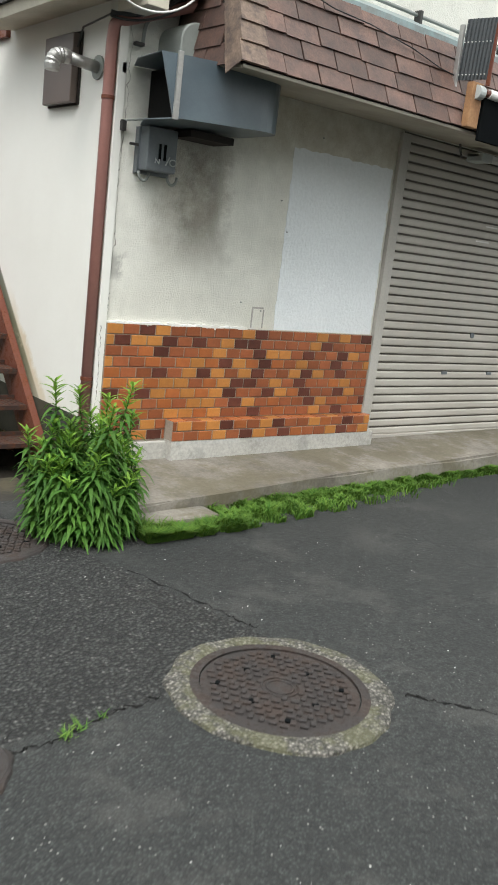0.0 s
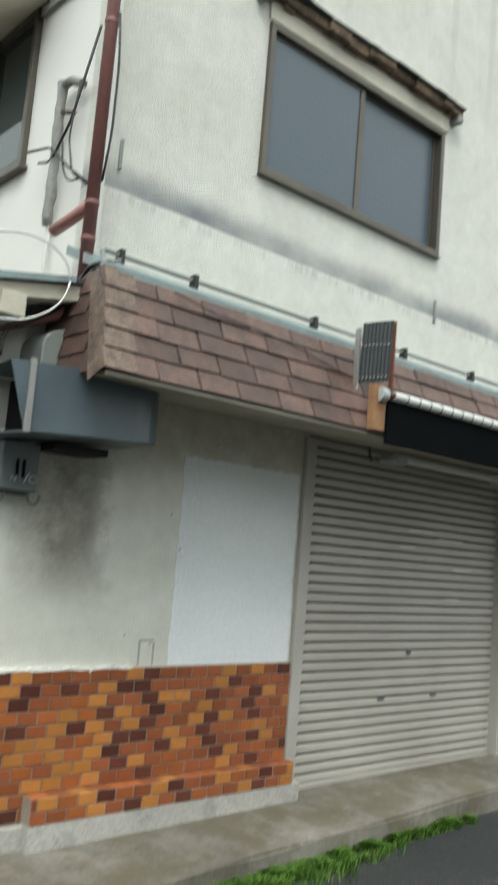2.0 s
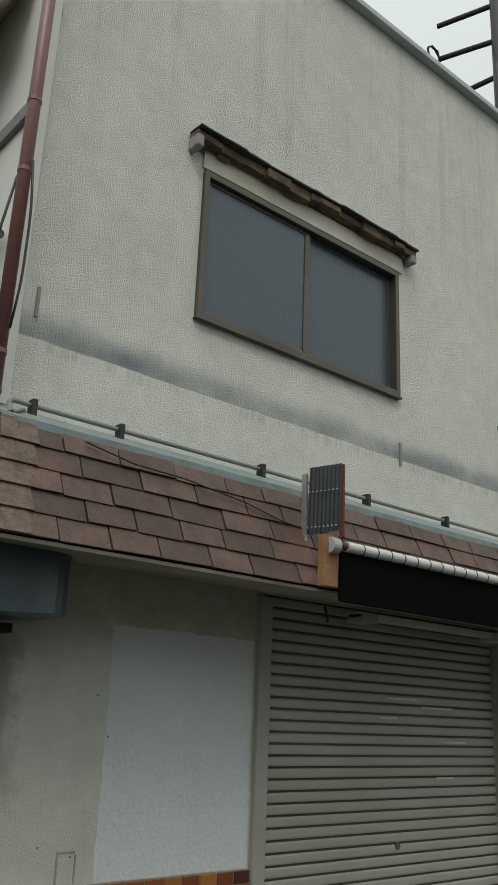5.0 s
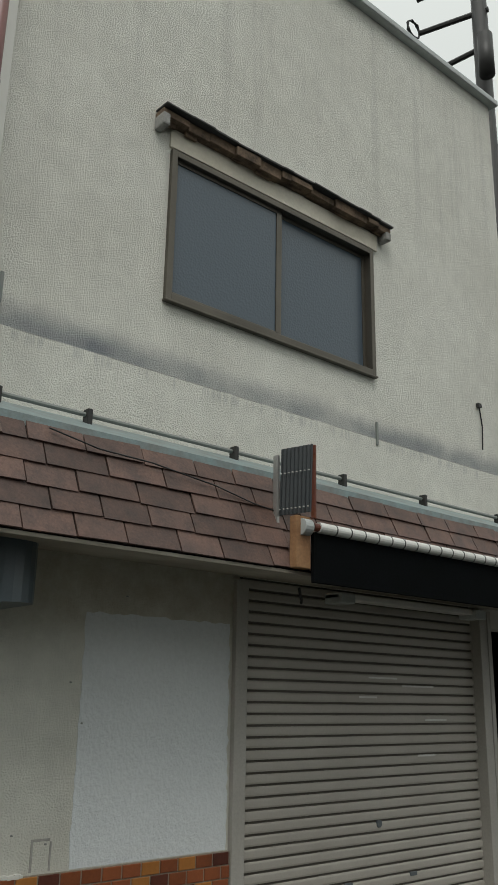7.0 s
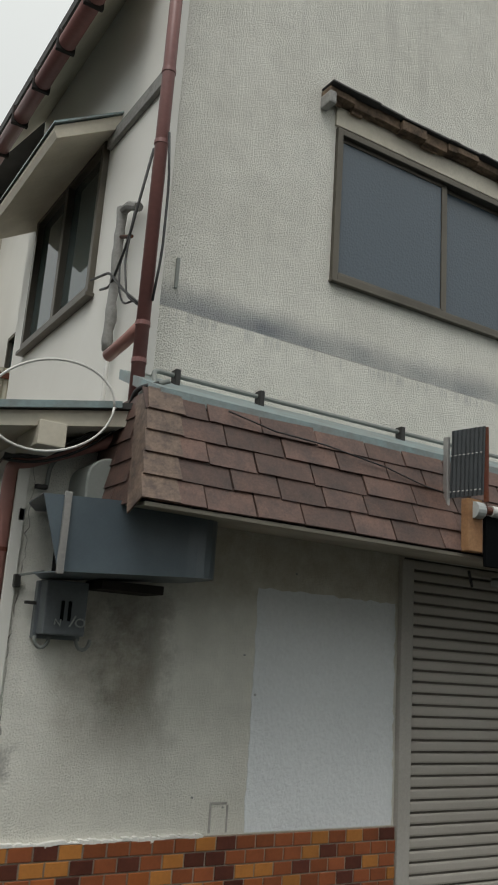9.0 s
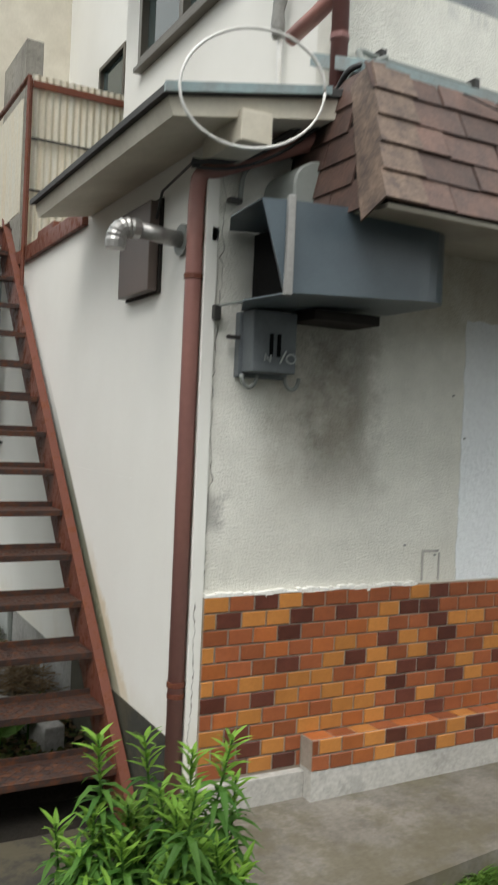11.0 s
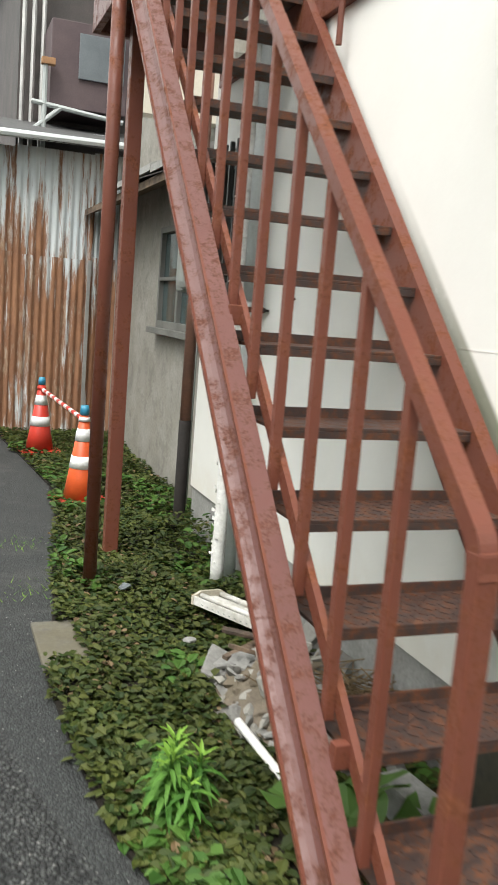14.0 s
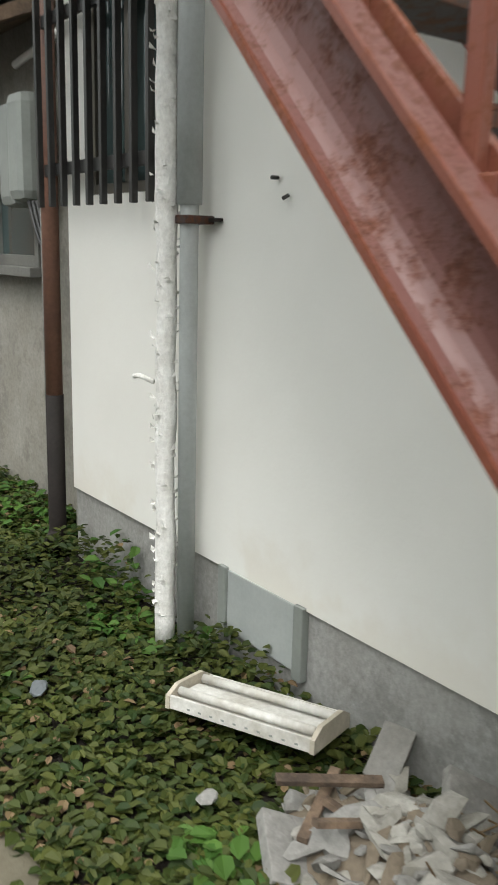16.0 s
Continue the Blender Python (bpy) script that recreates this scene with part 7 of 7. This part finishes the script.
    for x, y, z, r, tilt in ((1.45, 5.55, 0.17, 0.12, 20), (1.58, 5.62, 0.20, 0.10, -15), (1.36, 5.7, 0.14, 0.10, 10), (1.66, 5.5, 0.15, 0.09, -25), (1.5, 5.42, 0.12, 0.08, 15)):
        b = bmesh.new()
        c = b.verts.new((0, 0, -0.02))
        ring = [b.verts.new((r * (1 + 0.06 * math.sin(5 * q)) * math.cos(q), r * math.sin(q), 0.012 * math.sin(4 * q))) for q in (0.25 + 5.8 * k / 18 for k in range(19))]
        for p0, p1 in zip(ring, ring[1:]):
            b.faces.new((c, p0, p1))
        bmesh.ops.transform(b, matrix=pose(x, y, z, tilt, tilt * 0.6, x * 900), verts=b.verts)
        part("leaf", b, IVYB, t)
        part("stalk", tube([(x, y, 0.0), (x, y, z - 0.02)], 0.005, 6), WEED, t)
    # litter on the road: pale chips
    b = bmesh.new()
    r3 = random.Random(77)
    for k in range(170):
        x, y = r3.uniform(-0.3, 4.5), r3.uniform(0.2, 3.4)
        if math.hypot(x - 1.405, y - 1.625) < 0.45 or y > 3.0 and x > 1.2:
            continue
        s = r3.uniform(0.0012, 0.0042)
        merge(b, blob(r3, s * 1.4, s, s * 0.6, pose(x, y, 0.003, 0, 0, r3.uniform(0, 360))))
    tagged(link("pale_chips", b, WHITE), "pale stone chips scattered on the asphalt", "stone chips", "", "stuff")


make_ground()
make_cracks()
make_building()
make_window_front()
make_window_side()
make_shutter()
make_awning()
make_lean_to()
make_downpipe()
make_hood()
make_side_fittings()
make_stairs()
make_screen()
make_grille()
make_side_pipes()
make_cones()
make_background()
make_opposite()
make_debris()
make_plants()
manhole("manhole_cover", 1.395, 1.635, 0.318, 0.09, "round cast iron manhole cover in a concrete collar")
manhole("manhole_cover", 1.00, 3.44, 0.28, 0.03, "round dark cast iron manhole cover near the corner", collar=IRONCOVER)
manhole("manhole_cover", 0.235, 1.70, 0.13, 0.03, "small round iron valve cover in the road", collar=IRONCOVER)
make_mansard()
make_tiles()
